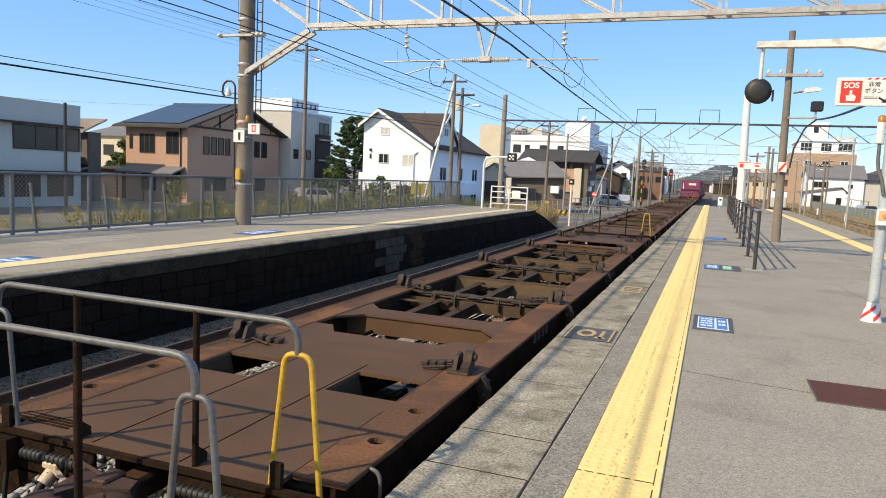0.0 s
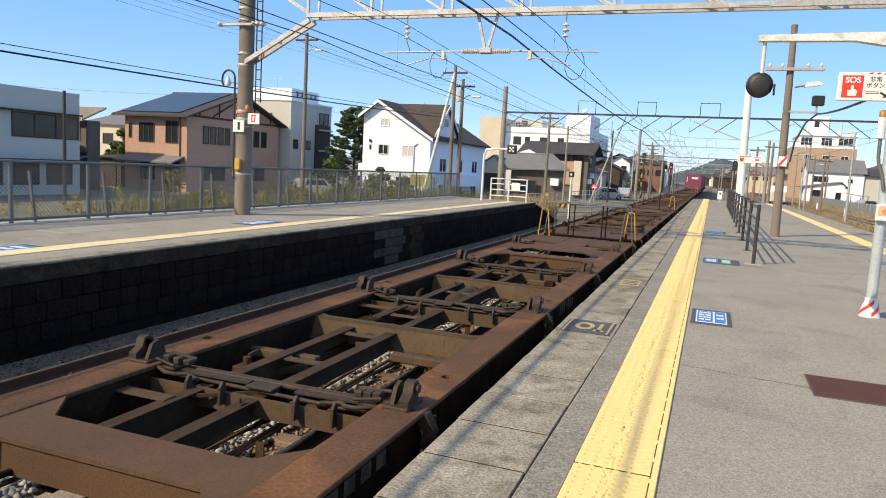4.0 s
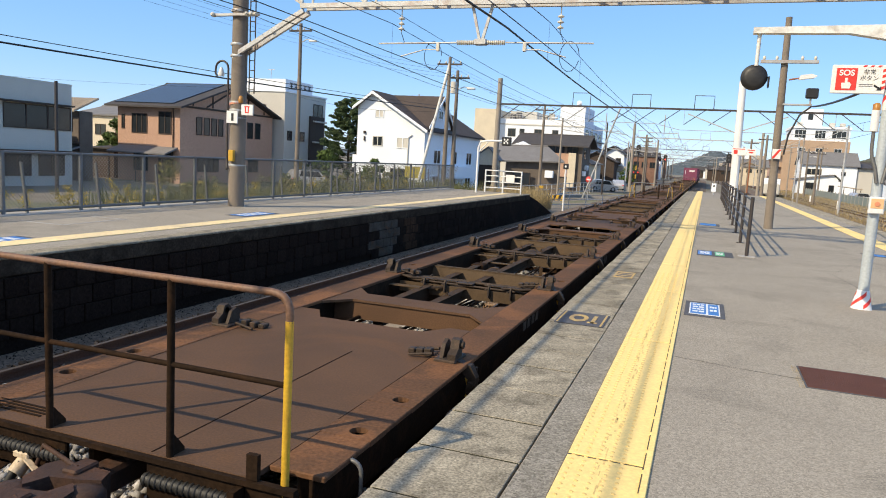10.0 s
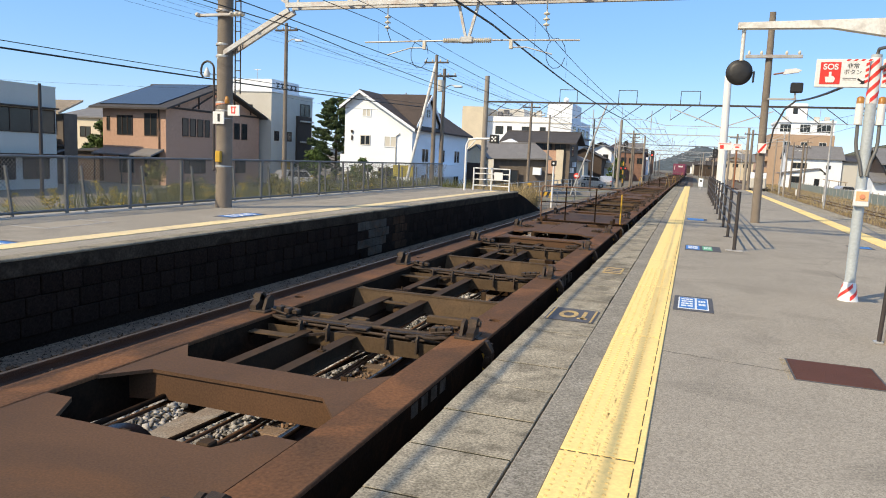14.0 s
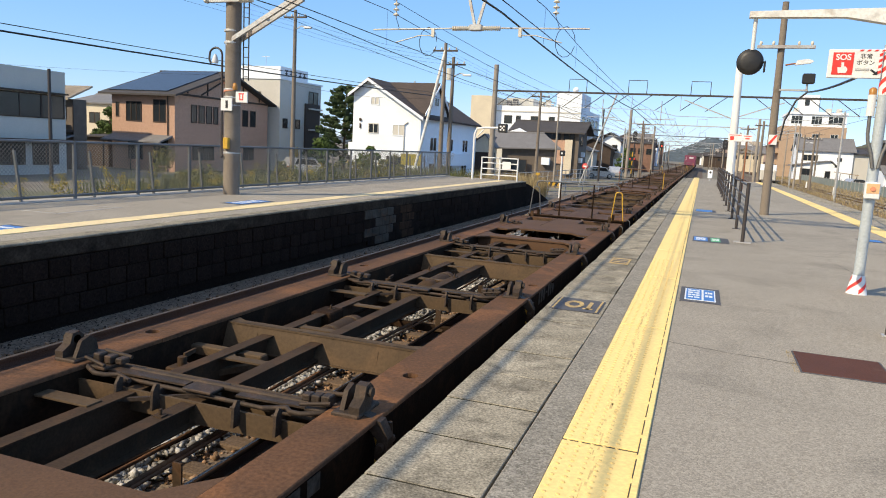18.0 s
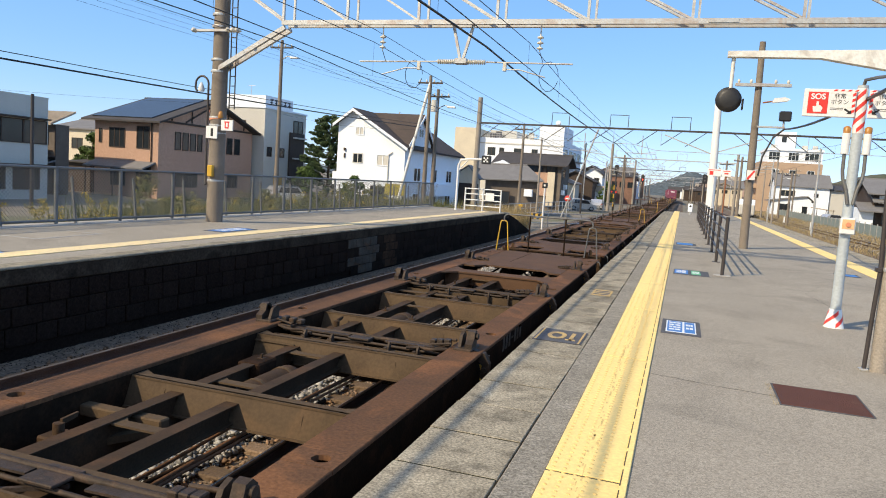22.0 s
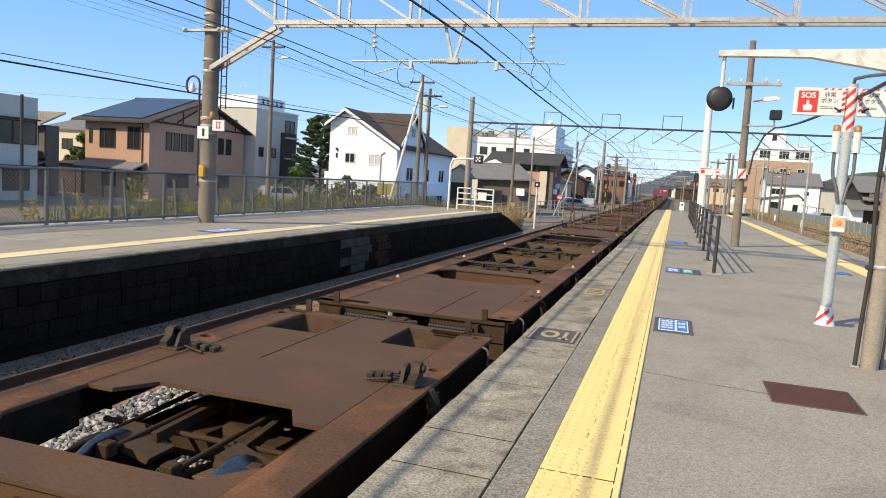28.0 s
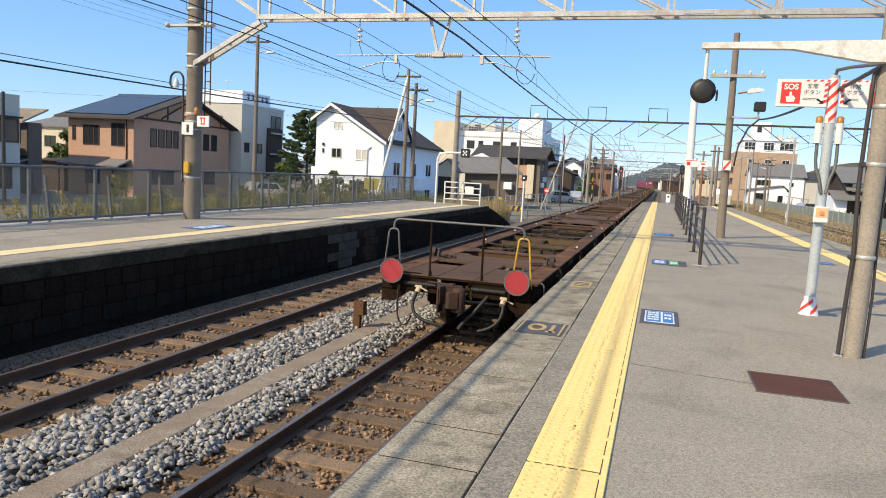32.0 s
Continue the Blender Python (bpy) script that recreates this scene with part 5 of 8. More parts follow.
YELLOWMARK = surface("worn_yellow_mark", (0.55, 0.38, 0.15), 0.8, 0, (0.3, 0.22, 0.13), 9, 60, 0.9, 0.1, 0.25)
stop_mark((-1.17, 6.95, 0.004), 0.5, 0.62, True)
stop_mark((-1.0, 10.5, 0.004), 0.28, 0.6, False)
hatch = thing("access_hatch", (1.04, 5.82, 0), "red-brown checkered access cover set in the asphalt", "hatch")
part("cover", Shape().box(0.015, 0.655, 0.015, 0.645, 0.0, 0.010, 0.004), PLATE, hatch)
part("rim", Shape().box(0, 0.67, 0, 0.012, 0, 0.007).box(0, 0.67, 0.648, 0.66, 0, 0.007).box(0, 0.012, 0.012, 0.648, 0, 0.007).box(0.658, 0.67, 0.012, 0.648, 0, 0.007), SIGNGREY, hatch)

# Guard railing along the middle of the island platform.
rl = thing("guard_railing", (1.06, 15.1, 0), "dark brown steel guard railing on the platform", "railing")
for k in range(12):
    y = k * 3.1
    x = 0.0035 * y
    part("post", Shape().rod((x, y, 0), (x, y, 1.19), 0.036, 10).box(x - 0.09, x + 0.09, y - 0.07, y + 0.07, 0.0, 0.012), BROWNPOST, rl)
for z in (0.32, 0.60, 0.88, 1.13):
    part("rail", Shape().rod((0, 0, z), (0.12, 34.1, z), 0.021, 8), BROWNPOST, rl)
part("footing", Shape().box(-0.16, 0.16, -0.18, 0.1, 0.0, 0.02, 0.006), CONCRETE, rl)

# Near concrete pole with the mirror arm.
np_ = thing("mirror_pole", (2.13, 7.62, 0), "concrete pole with a white arm and a round mirror", "pole")
part("pole", Shape().rod((0, 0, 0), (0.04, 0, 5.2), 0.082, 20, 0.10), POLE, np_)
part("conduit", Shape().pipe([(-0.135, -0.03, 0), (-0.12, -0.03, 0.5), (-0.10, -0.03, 1.0), (-0.125, -0.03, 1.7), (-0.115, -0.03, 2.3), (-0.1, -0.03, 2.75), (0.02, -0.05, 2.9)], 0.021, 8), BROWNPOST, np_)
part("conduit", Shape().pipe([(0.10, 0.0, 0), (0.115, 0.0, 0.6), (0.105, 0.0, 1.1), (0.12, 0.0, 2.6)], 0.014, 8), BROWNPOST, np_)
part("conduit_foot", Shape().box(-0.18, -0.10, -0.07, 0.01, 0.0, 0.02, 0.004), GALV, np_)
for z in (1.0, 1.9, 2.45):
    part("band", Shape().turned([(0.088 + 0.003 * z, z - 0.02), (0.092 + 0.003 * z, z - 0.015), (0.092 + 0.003 * z, z + 0.015), (0.088 + 0.003 * z, z + 0.02)], 18, (0.008 * z, 0, 0)), GALV, np_)
for z in (1.0, 1.9):
    part("strap", Shape().box(-0.14, -0.09, -0.06, 0.02, z - 0.03, z + 0.015, 0.006), BROWNPOST, np_)
part("arm", Shape().prism([(-1.68, 2.97), (-1.68, 3.025), (-0.1, 3.05), (0.5, 3.06), (0.5, 2.84), (-0.2, 2.85), (-0.85, 2.965)], 0.10, 1, -0.16), ARMPAINT, np_, "weathered white tapering steel arm")
part("hanger_rod", Shape().rod((-1.62, -0.1, 2.67), (-1.62, -0.1, 3.0), 0.019, 8), ARMPAINT, np_)
mir = part("mirror", Shape().turned([(0.0, -0.026), (0.07, -0.023), (0.104, -0.012), (0.110, -0.002), (0.121, 0.0), (0.124, 0.012), (0.124, 0.034), (0.108, 0.036), (0.0, 0.03)], 28, (-1.63, -0.1, 2.56), 1), BLACK, np_, "round black back of a platform mirror")
part("mirror_clip", Shape().box(-1.505, -1.488, -0.13, -0.07, 2.46, 2.57, 0.006), BLACK, mir)
part("cable", Shape().pipe([(0.0, 0.12, 2.86)] + [(0.76 * k / 10, 0.12 + 16.2 * k / 10, 2.86 + 0.9 * k / 10 - 0.5 * (k / 10) * (1 - k / 10)) for k in range(1, 11)], 0.024, 6), BLACK, np_)

# Emergency button post.
sp = thing("emergency_button_post", (2.18, 10.1, 0), "pale blue steel post with emergency button signs", "emergency post")
part("post", Shape().rod((0, 0, 0), (0, 0, 3.1), 0.064, 18), PALEBLUE, sp)
part("base_sleeve", Shape().turned([(0.125, 0.0), (0.12, 0.01), (0.074, 0.235), (0.066, 0.24)], 18), WHITEPAINT, sp, "white base sleeve with red slanting stripes")


def helix_band(z0, z1, r, turns, phase, wide, r1=None):
    s, n = Shape(), 40
    v = []
    for i in range(n + 1):
        a = phase + 2 * math.pi * turns * i / n
        z = z0 + (z1 - z0 - wide) * i / n
        ra, rb = (r + ((r1 or r) - r) * (q - z0) / (z1 - z0) for q in (z, z + wide))
        v += [(ra * math.cos(a), ra * math.sin(a), z), (rb * math.cos(a), rb * math.sin(a), z + wide)]
    s.add(v, [(2 * i, 2 * i + 2, 2 * i + 3, 2 * i + 1) for i in range(n)], True)
    return s


part("wrap", Shape().rod((0, 0, 2.5), (0, 0, 3.06), 0.067, 18), WHITEPAINT, sp, "white wrap with red slanting stripes")
for ph in (0.0, 2.1, 4.2):
    part("red_stripe", helix_band(2.5, 3.06, 0.0685, 1.15, ph, 0.06), REDSIGN, sp)
for ph in (0.0, 1.57, 3.14, 4.71):
    part("base_stripe", helix_band(0.008, 0.235, 0.122, 0.3, ph, 0.055, 0.0755), REDSIGN, sp)
for side in (-1, 1):
    x0, x1 = (-0.67, -0.07) if side < 0 else (0.07, 0.67)
    pn = part("sign_panel", Shape().box(x0, x1, -0.07, -0.03, 2.69, 3.04, 0.008), WHITEPAINT, sp, "white SOS sign panel with red square")
    q0 = x0 + 0.05 if side < 0 else x1 - 0.28
    part("red_square", Shape().box(q0, q0 + 0.23, -0.074, -0.07, 2.73, 3.0), REDSIGN, pn)
    tx = bpy.data.curves.new("letters", "FONT")
    tx.body, tx.size, tx.extrude, tx.align_x, tx.offset = "SOS", 0.098, 0.001, "CENTER", 0.003
    tob = new("letters", tx)
    tob.parent, tob.matrix_basis = pn, Matrix.Translation((q0 + 0.115, -0.077, 2.91)) @ Matrix.Rotation(radians(90), 4, "X")
    tx.materials.append(WHITEPAINT)
    part("hand_symbol", Shape().prism([(q0 + 0.07, 2.75), (q0 + 0.16, 2.75), (q0 + 0.175, 2.80), (q0 + 0.15, 2.83), (q0 + 0.13, 2.83), (q0 + 0.13, 2.88), (q0 + 0.10, 2.88), (q0 + 0.10, 2.82), (q0 + 0.06, 2.82)], 0.003, 1, -0.078), WHITEPAINT, pn)
    b0 = x0 + 0.31 if side < 0 else x0 + 0.06
    for word, z in (("非常", 2.93), ("ボタン", 2.855)):
        tx = bpy.data.curves.new("letters", "FONT")
        tx.body, tx.size, tx.extrude, tx.align_x = word, 0.068, 0.0008, "CENTER"
        tob = new("letters", tx)
        tob.parent, tob.matrix_basis = pn, Matrix.Translation((b0 + 0.105, -0.072, z)) @ Matrix.Rotation(radians(90), 4, "X")
        tx.materials.append(BLACK)
    part("small_print", Shape().box(b0, b0 + 0.15, -0.073, -0.07, 2.80, 2.806).box(b0, b0 + 0.15, -0.073, -0.07, 2.78, 2.786), SIGNGREY, pn)
    ax = x1 - 0.09 if side < 0 else x0 + 0.09
    ar = Shape().bar((ax + side * 0.035, -0.0735, 2.795), (ax - side * 0.02, -0.0735, 2.76), 0.003, 0.022, (0, 0, 1))
    ar.prism([(ax - side * 0.045, 2.735), (ax - side * 0.045, 2.785), (ax + side * 0.008, 2.735)], 0.003, 1, -0.075)
    part("arrow", ar, BLACK, pn)
    for k in range(4):
        xx = x0 + (0.33 + 0.08 * k if side < 0 else 0.02 + 0.08 * k)
        part("red_slash", Shape().prism([(xx, 3.015), (xx + 0.035, 3.015), (xx + 0.055, 3.036), (xx + 0.02, 3.036)], 0.003, 1, -0.073), REDSIGN, pn)
    for k in range(4):
        zz = 2.74 + 0.07 * k
        xe = x1 - 0.045 if side < 0 else x0 + 0.008
        part("red_slash", Shape().prism([(xe, zz), (xe + 0.037, zz + 0.02), (xe + 0.037, zz + 0.055), (xe, zz + 0.035)], 0.003, 1, -0.073), REDSIGN, pn)
    bx = side * 0.12
    bc = part("beacon", Shape().rod((bx, 0, 2.24), (bx, 0, 2.50), 0.048, 14), WHITEPAINT, sp, "white beacon with amber cap")
    part("cap", Shape().turned([(0.045, 2.50), (0.045, 2.57), (0.02, 2.59)], 14, (bx, 0, 0)), ORANGE, bc)
    part("conduit", Shape().pipe([(bx, 0, 2.24), (bx, -0.02, 2.02), (bx * 0.9, -0.03, 1.92), (side * 0.06, -0.05, 1.78), (0.03 * side, -0.075, 1.6)], 0.022, 7), GREYPAINT, sp)
part("button_box", Shape().box(-0.085, 0.085, -0.13, -0.05, 1.22, 1.43, 0.012), WHITEPAINT, sp, "white button box with an orange face")
part("button_face", Shape().box(-0.07, 0.07, -0.134, -0.13, 1.29, 1.41), PALEORANGE, sp)
part("button", Shape().turned([(0.028, -0.146), (0.032, -0.134)], 16, (0, 0, 1.345), 1), FADEDRED, sp, "faded red push button")
part("cap_pipe", Shape().pipe([(0, 0, 3.08), (0.02, 0, 3.17), (0.1, -0.3, 3.16), (0.15, -1.6, 3.0)], 0.022, 7), GREYPAINT, sp)

# Utility pole on the island platform.
up = thing("platform_utility_pole", (2.12, 24.1, 0), "grey-brown concrete utility pole with floodlights", "utility pole")
part("pole", Shape().rod((0, 0, 0), (-0.08, 0, 6.4), 0.135, 20, 0.09), POLEBROWN, up)
part("cross_arm", Shape().box(-0.75, 0.85, -0.2, -0.1, 5.02, 5.12, 0.01), GALV, up)
for x in (-0.65, -0.3, 0.4, 0.75):
    part("insulator", Shape().turned([(0.02, 5.12), (0.045, 5.15), (0.045, 5.2), (0.02, 5.24)], 10, (x, -0.15, 0)), CERAMIC, up)
part("lamp_arm", Shape().pipe([(0.1, -0.05, 4.55), (0.4, -0.1, 4.6), (0.5, -0.12, 4.62)], 0.025, 6), RUSTSTEEL, up)
part("lamp_head", Shape().prism([(0.35, 4.54), (0.78, 4.60), (0.86, 4.66), (0.7, 4.72), (0.4, 4.68)], 0.16, 1, -0.2), LAMPGLASS, up, "white street lamp head")
part("bracket", Shape().box(0.0, 0.8, -0.12, -0.06, 3.78, 3.84, 0.01).rod((0.75, -0.09, 3.84), (0.75, -0.09, 4.0), 0.03, 8), GALV, up)
part("floodlight", Shape().box(0.6, 0.94, -0.22, -0.02, 4.0, 4.3, 0.03), BLACK, up, "black floodlight box")
part("warning_plate", Shape().box(-0.14, 0.10, -0.20, -0.18, 2.16, 2.46), WHITEPAINT, up, "white plate with a red bar")
part("warning_bar", Shape().prism([(-0.13, 2.17), (-0.08, 2.17), (0.09, 2.42), (0.09, 2.45), (0.04, 2.45), (-0.13, 2.22)], 0.005, 1, -0.206), REDSIGN, up)
part("cable", Shape().pipe([(0.78, -0.1, 3.76), (0.5, -0.1, 3.5), (0.25, -0.12, 2.9), (0.18, -0.14, 2.3)], 0.03, 6), BLACK, up)

# White column and small boards at the platform's far end.
wc = thing("white_signal_column", (1.65, 50.0, 0), "white steel column at the platform's far end", "column")
part("column", Shape().rod((0.26, 0, 0), (0.14, 0, 7.6), 0.28, 14, 0.22), WHITEPAINT, wc)
part("bracket", Shape().bar((0, 0, 4.3), (3.0, -0.1, 5.4), 0.07, 0.07).bar((0, 0, 4.3), (-3.0, -0.1, 5.4), 0.07, 0.07), GALV, wc)
for x, half, zb, zt, sq in ((1.795, 0.385, 2.75, 3.18, True), (2.465, 0.255, 2.77, 3.14, False)):
    bd = thing("small_notice_board", (x, 45, 0), "small white board with a red square on a post", "notice board", "notice boards")
    part("post", Shape().rod((0, 0, 0), (0, 0, 2.9), 0.04, 8), RUSTSTEEL if not sq else WHITEPAINT, bd)
    part("board", Shape().box(-half, half, -0.09, -0.05, zb, zt), WHITEPAINT, bd)
    part("red_square", Shape().box(-0.27, -0.06, -0.095, -0.09, zb + 0.07, zt - 0.14) if sq else Shape().box(-0.12, 0.1, -0.095, -0.09, zb + 0.12, zt - 0.16), REDSIGN, bd)
    part("print_line", Shape().box(-half + 0.06, half - 0.06, -0.094, -0.09, zt - 0.09, zt - 0.05), REDSIGN, bd)

# ---- opposite platform ----
pp = thing("portal_pole", (-11.68, 15.95, 0), "tall brown-grey concrete portal pole with ladder", "utility pole")
part("pole", Shape().rod((0, 0, 0), (0.05, 0, 9.0), 0.215, 24, 0.185), POLEBROWN, pp)
for z in (1.1, 2.35, 2.55, 2.75, 3.95, 4.25, 5.1, 5.4):
    part("band", Shape().turned([(0.214, z - 0.03), (0.222, z), (0.214, z + 0.03)], 20), GALV, pp)
part("yellow_box", Shape().box(-0.06, 0.10, -0.31, -0.21, 1.2, 1.5, 0.015), YELLOWPAINT, pp, "yellow telephone box on the pole")
part("red_sign", Shape().box(0.22, 0.58, -0.16, -0.12, 2.42, 2.7, 0.006), WHITEPAINT, pp, "white and red sign box")
part("red_mark", Shape().box(0.34, 0.46, -0.165, -0.16, 2.48, 2.51).box(0.34, 0.37, -0.165, -0.16, 2.51, 2.63).box(0.43, 0.46, -0.165, -0.16, 2.51, 2.63).box(0.32, 0.48, -0.165, -0.16, 2.63, 2.66), REDSIGN, pp)
part("red_wrap", helix_band(2.55, 2.95, 0.218, 1.6, 0.4, 0.05), FADEDRED, pp)
part("white_sign", Shape().box(-0.17, 0.17, -0.25, -0.22, 2.2, 2.52), WHITEPAINT, pp, "white number board turned to bars")
part("number_bar", Shape().box(-0.02, 0.05, -0.256, -0.25, 2.26, 2.46), BLACK, pp)
part("amber_lamp", Shape().turned([(0.06, 2.74), (0.07, 2.8), (0.05, 2.9), (0.0, 2.93)], 12, (0.2, -0.15, 0)), ORANGE, pp)
part("lamp_pipe", Shape().pipe([(-0.10, -0.24, 1.02), (-0.16, -0.22, 0.98), (-0.22, -0.14, 1.08), (-0.25, -0.1, 1.3), (-0.25, -0.1, 3.45)] + [(-0.45 + 0.2 * math.cos(math.pi * k / 8), -0.1, 3.62 + 0.2 * math.sin(math.pi * k / 8)) for k in range(9)] + [(-0.655, -0.1, 3.5), (-0.60, -0.1, 3.42)], 0.028, 7), BROWNPOST, pp)
part("lamp_bell", Shape().turned([(0.07, 3.42), (0.09, 3.48), (0.05, 3.6), (0.02, 3.66)], 12, (-0.47, -0.1, 0)), LAMPGLASS, pp)
part("side_bracket", Shape().box(-0.7, 0.75, -0.28, -0.2, 4.93, 5.0, 0.01), GALV, pp)
for x in (-0.62, 0.42, 0.56, 0.7):
    part("insulator", Shape().turned([(0.03, -0.12), (0.06, -0.08), (0.06, 0.02), (0.03, 0.1)], 10, (x, -0.24, 4.97), 1), CERAMIC, pp)
ld = Shape().rod((0.30, 0.05, 3.0), (0.30, 0.05, 6.6), 0.018, 6).rod((0.46, 0.05, 3.0), (0.46, 0.05, 6.6), 0.018, 6)
for k in range(14):
    ld.rod((0.30, 0.05, 3.1 + 0.25 * k), (0.46, 0.05, 3.1 + 0.25 * k), 0.012, 6)
part("ladder", ld, BROWNPOST, pp)
for y in (-0.14, 0.14):
    part("strut", Shape().bar((-0.1, y, 3.92), (2.0, y, 5.06), 0.09, 0.11), GALV, pp)

# Portal truss across the lines.
tr = thing("portal_truss", (0, 15.95, 0), "galvanised steel lattice portal across the tracks", "gantry")
ZB, ZT = 5.17, 6.25
for y in (-0.16, 0.16):
    part("bottom_chord", Shape().bar((-9.75, y, ZB), (9.5, y, ZB), 0.09, 0.11), GALV, tr)
    part("top_chord", Shape().bar((-11.6, y, ZT), (9.5, y, ZT), 0.09, 0.1), GALV, tr)
PANEL = [-9.72, -7.95, -6.1, -4.2, -2.15, 0.0, 2.1, 4.2, 6.3, 8.4]
for i, x in enumerate(PANEL):
    part("vertical", Shape().bar((x, -0.16, ZB), (x, -0.16, ZT), 0.06, 0.06, (0, 1, 0)).bar((x + 0.12, 0.16, ZB), (x + 0.12, 0.16, ZT), 0.05, 0.05, (0, 1, 0)), GALV, tr)
    xp = PANEL[i - 1] if i else -11.5
    part("diagonal", Shape().bar((x, -0.16, ZB + 0.04), (xp + 0.1, -0.16, ZT), 0.05, 0.05, (0, 1, 0)).bar((x, 0.16, ZB + 0.04), (xp + 0.1, 0.16, ZT), 0.05, 0.05, (0, 1, 0)), GALV, tr)
part("hanger", Shape().bar((-5.28, 0, ZB), (-5.06, 0, 4.34), 0.06, 0.06, (0, 1, 0)).bar((-4.78, 0, ZB), (-5.0, 0, 4.34), 0.06, 0.06, (0, 1, 0)), GALV, tr, "V-shaped steel hanger")
part("hanger_block", Shape().box(-5.18, -4.88, -0.08, 0.08, 4.24, 4.38, 0.02), GALV, tr)
for side in (-1, 1):
    ins = Shape()
    for k in range(9):
        x = -5.03 + side * (0.18 + 0.048 * k)
        ins.turned([(0.03, x - 0.02), (0.06, x - 0.006), (0.06, x + 0.006), (0.03, x + 0.02)], 12, (0, 0, 4.30), 0)
    part("insulator", ins, CERAMIC, tr)
    part("cross_tube", Shape().rod((-5.03 + side * 0.6, 0, 4.30), (-5.03 + side * 2.6, 0, 4.28), 0.02, 7), GALV, tr)
    part("clamp", Shape().box(-5.03 + side * 1.05 - 0.04, -5.03 + side * 1.05 + 0.04, -0.04, 0.04, 4.1, 4.3, 0.01), CERAMIC, tr)
    part("steady_arm", Shape().pipe([(-5.03 + side * 1.05, 0, 4.14), (-5.03 + side * 1.4, 0, 4.14), (-5.03 + side * 2.0, 0, 3.98)], 0.015, 6), GALV, tr)
for x in (-7.05, -3.2):
    ins = Shape().rod((x, 0, 4.55), (x, 0, ZB), 0.015, 6)
    for z in (4.62, 4.74, 4.86):
        ins.turned([(0.02, z - 0.03), (0.075, z - 0.01), (0.075, z + 0.005), (0.03, z + 0.035)], 12, (x, 0, 0))
    part("suspension_insulator", ins, CERAMIC, tr)
    part("dropper", Shape().rod((x, 0, 4.55), (x + 0.1, 0, 4.3), 0.008, 5), WIRE, tr)
for x in (-6.2, -2.95):
    part("jumper_loop", Shape().pipe([(x + 0.22 * math.cos(a * 0.5), 0, 4.0 + 0.33 * math.sin(a * 0.5)) for a in range(13)], 0.008, 5), WIRE, tr)
part("column", Shape().rod((9.4, 0, -1.5), (9.4, 0, 8.5), 0.2, 14, 0.17), POLE, tr)
part("end_plate", Shape().box(0.32, 0.9, -0.22, -0.20, ZB - 0.03, ZB + 0.04), GALV, tr)


# Overhead wires run along the lines.
def wire_run(label, x, z, sag, r, spans, drop=None, x2=None):
    th = thing("overhead_wire", (0, 0, 0), label, "wire", "overhead wires")
    pts = []
    for a, b in zip(spans[:-1], spans[1:]):
        n = 8
        for k in range(n):
            t = k / n
            y = a + (b - a) * t
            pts.append((x if x2 is None else x + (x2 - x) * t, y, z - sag * 4 * t * (1 - t)))
    pts.append((x, spans[-1], z))
    part("wire", Shape().pipe(pts, r, 5), WIRE, th)
    if drop is not None:
        for p in pts:
            part("dropper", Shape().rod((p[0], p[1], drop), p, 0.003, 4), WIRE, th)


SPANS = [-34, 16, 50, 100, 150, 210]
for c in (-3.1, -6.95):
    wire_run("grooved copper contact wire above the track", c, 3.95, 0.0, 0.009, SPANS)
    wire_run("carrying cable with droppers above the track", c - 0.35, 4.75, 0.35, 0.008, SPANS, 3.95)
wire_run("dark feeder cable above the far platform", -9.5, 4.62, 0.3, 0.012, SPANS)
wire_run("thick black feeder cable above the track", -4.45, 4.65, 0.2, 0.024, SPANS)
wire_run("thin cable above the far platform", -7.3, 5.05, 0.3, 0.007, SPANS)
wire_run("thin cable above the far platform", -11.2, 4.97, 0.3, 0.007, SPANS)
wire_run("cable above the line beyond the island", 7.4, 3.95, 0.0, 0.008, SPANS)
wire_run("carrying cable beyond the island", 7.4, 4.9, 0.4, 0.008, SPANS, 3.95)


def strung(label, a, b, sag, r):
    th = thing("overhead_wire", (0, 0, 0), label, "wire", "overhead wires")
    a, b = Vector(a), Vector(b)
    pts = [a.lerp(b, k / 14) - Vector((0, 0, sag * 4 * (k / 14) * (1 - k / 14))) for k in range(15)]
    part("wire", Shape().pipe(pts, r, 5), WIRE, th)


strung("thick black telephone cable behind the platform", (-16, -10, 3.5), (-16.5, 44, 4.75), 0.25, 0.026)
strung("black telephone cable behind the platform", (-16, -10, 3.75), (-16.5, 44, 4.95), 0.3, 0.012)
for q in range(4):
    strung("thin power line above the street", (-27, -20, 9.2 + 0.28 * q), (-25, 40, 8.3 + 0.25 * q), 0.5, 0.006)
    strung("thin power line above the street", (-25, 40, 8.3 + 0.25 * q), (-15.2, 42.5, 6.6 + 0.2 * q), 0.3, 0.006)
    strung("thin power line above the street", (-15.2, 42.5, 6.8 + 0.2 * q), (-14, 90, 6.5 + 0.2 * q), 0.5, 0.006)
strung("thin low line to the houses", (-60, 30, 6.2), (-25, 40, 5.4), 0.5, 0.006)
strung("thin low line to the houses", (-25, 40, 5.0), (-15.2, 42.5, 4.6), 0.4, 0.006)

# Second gantry and those beyond it.


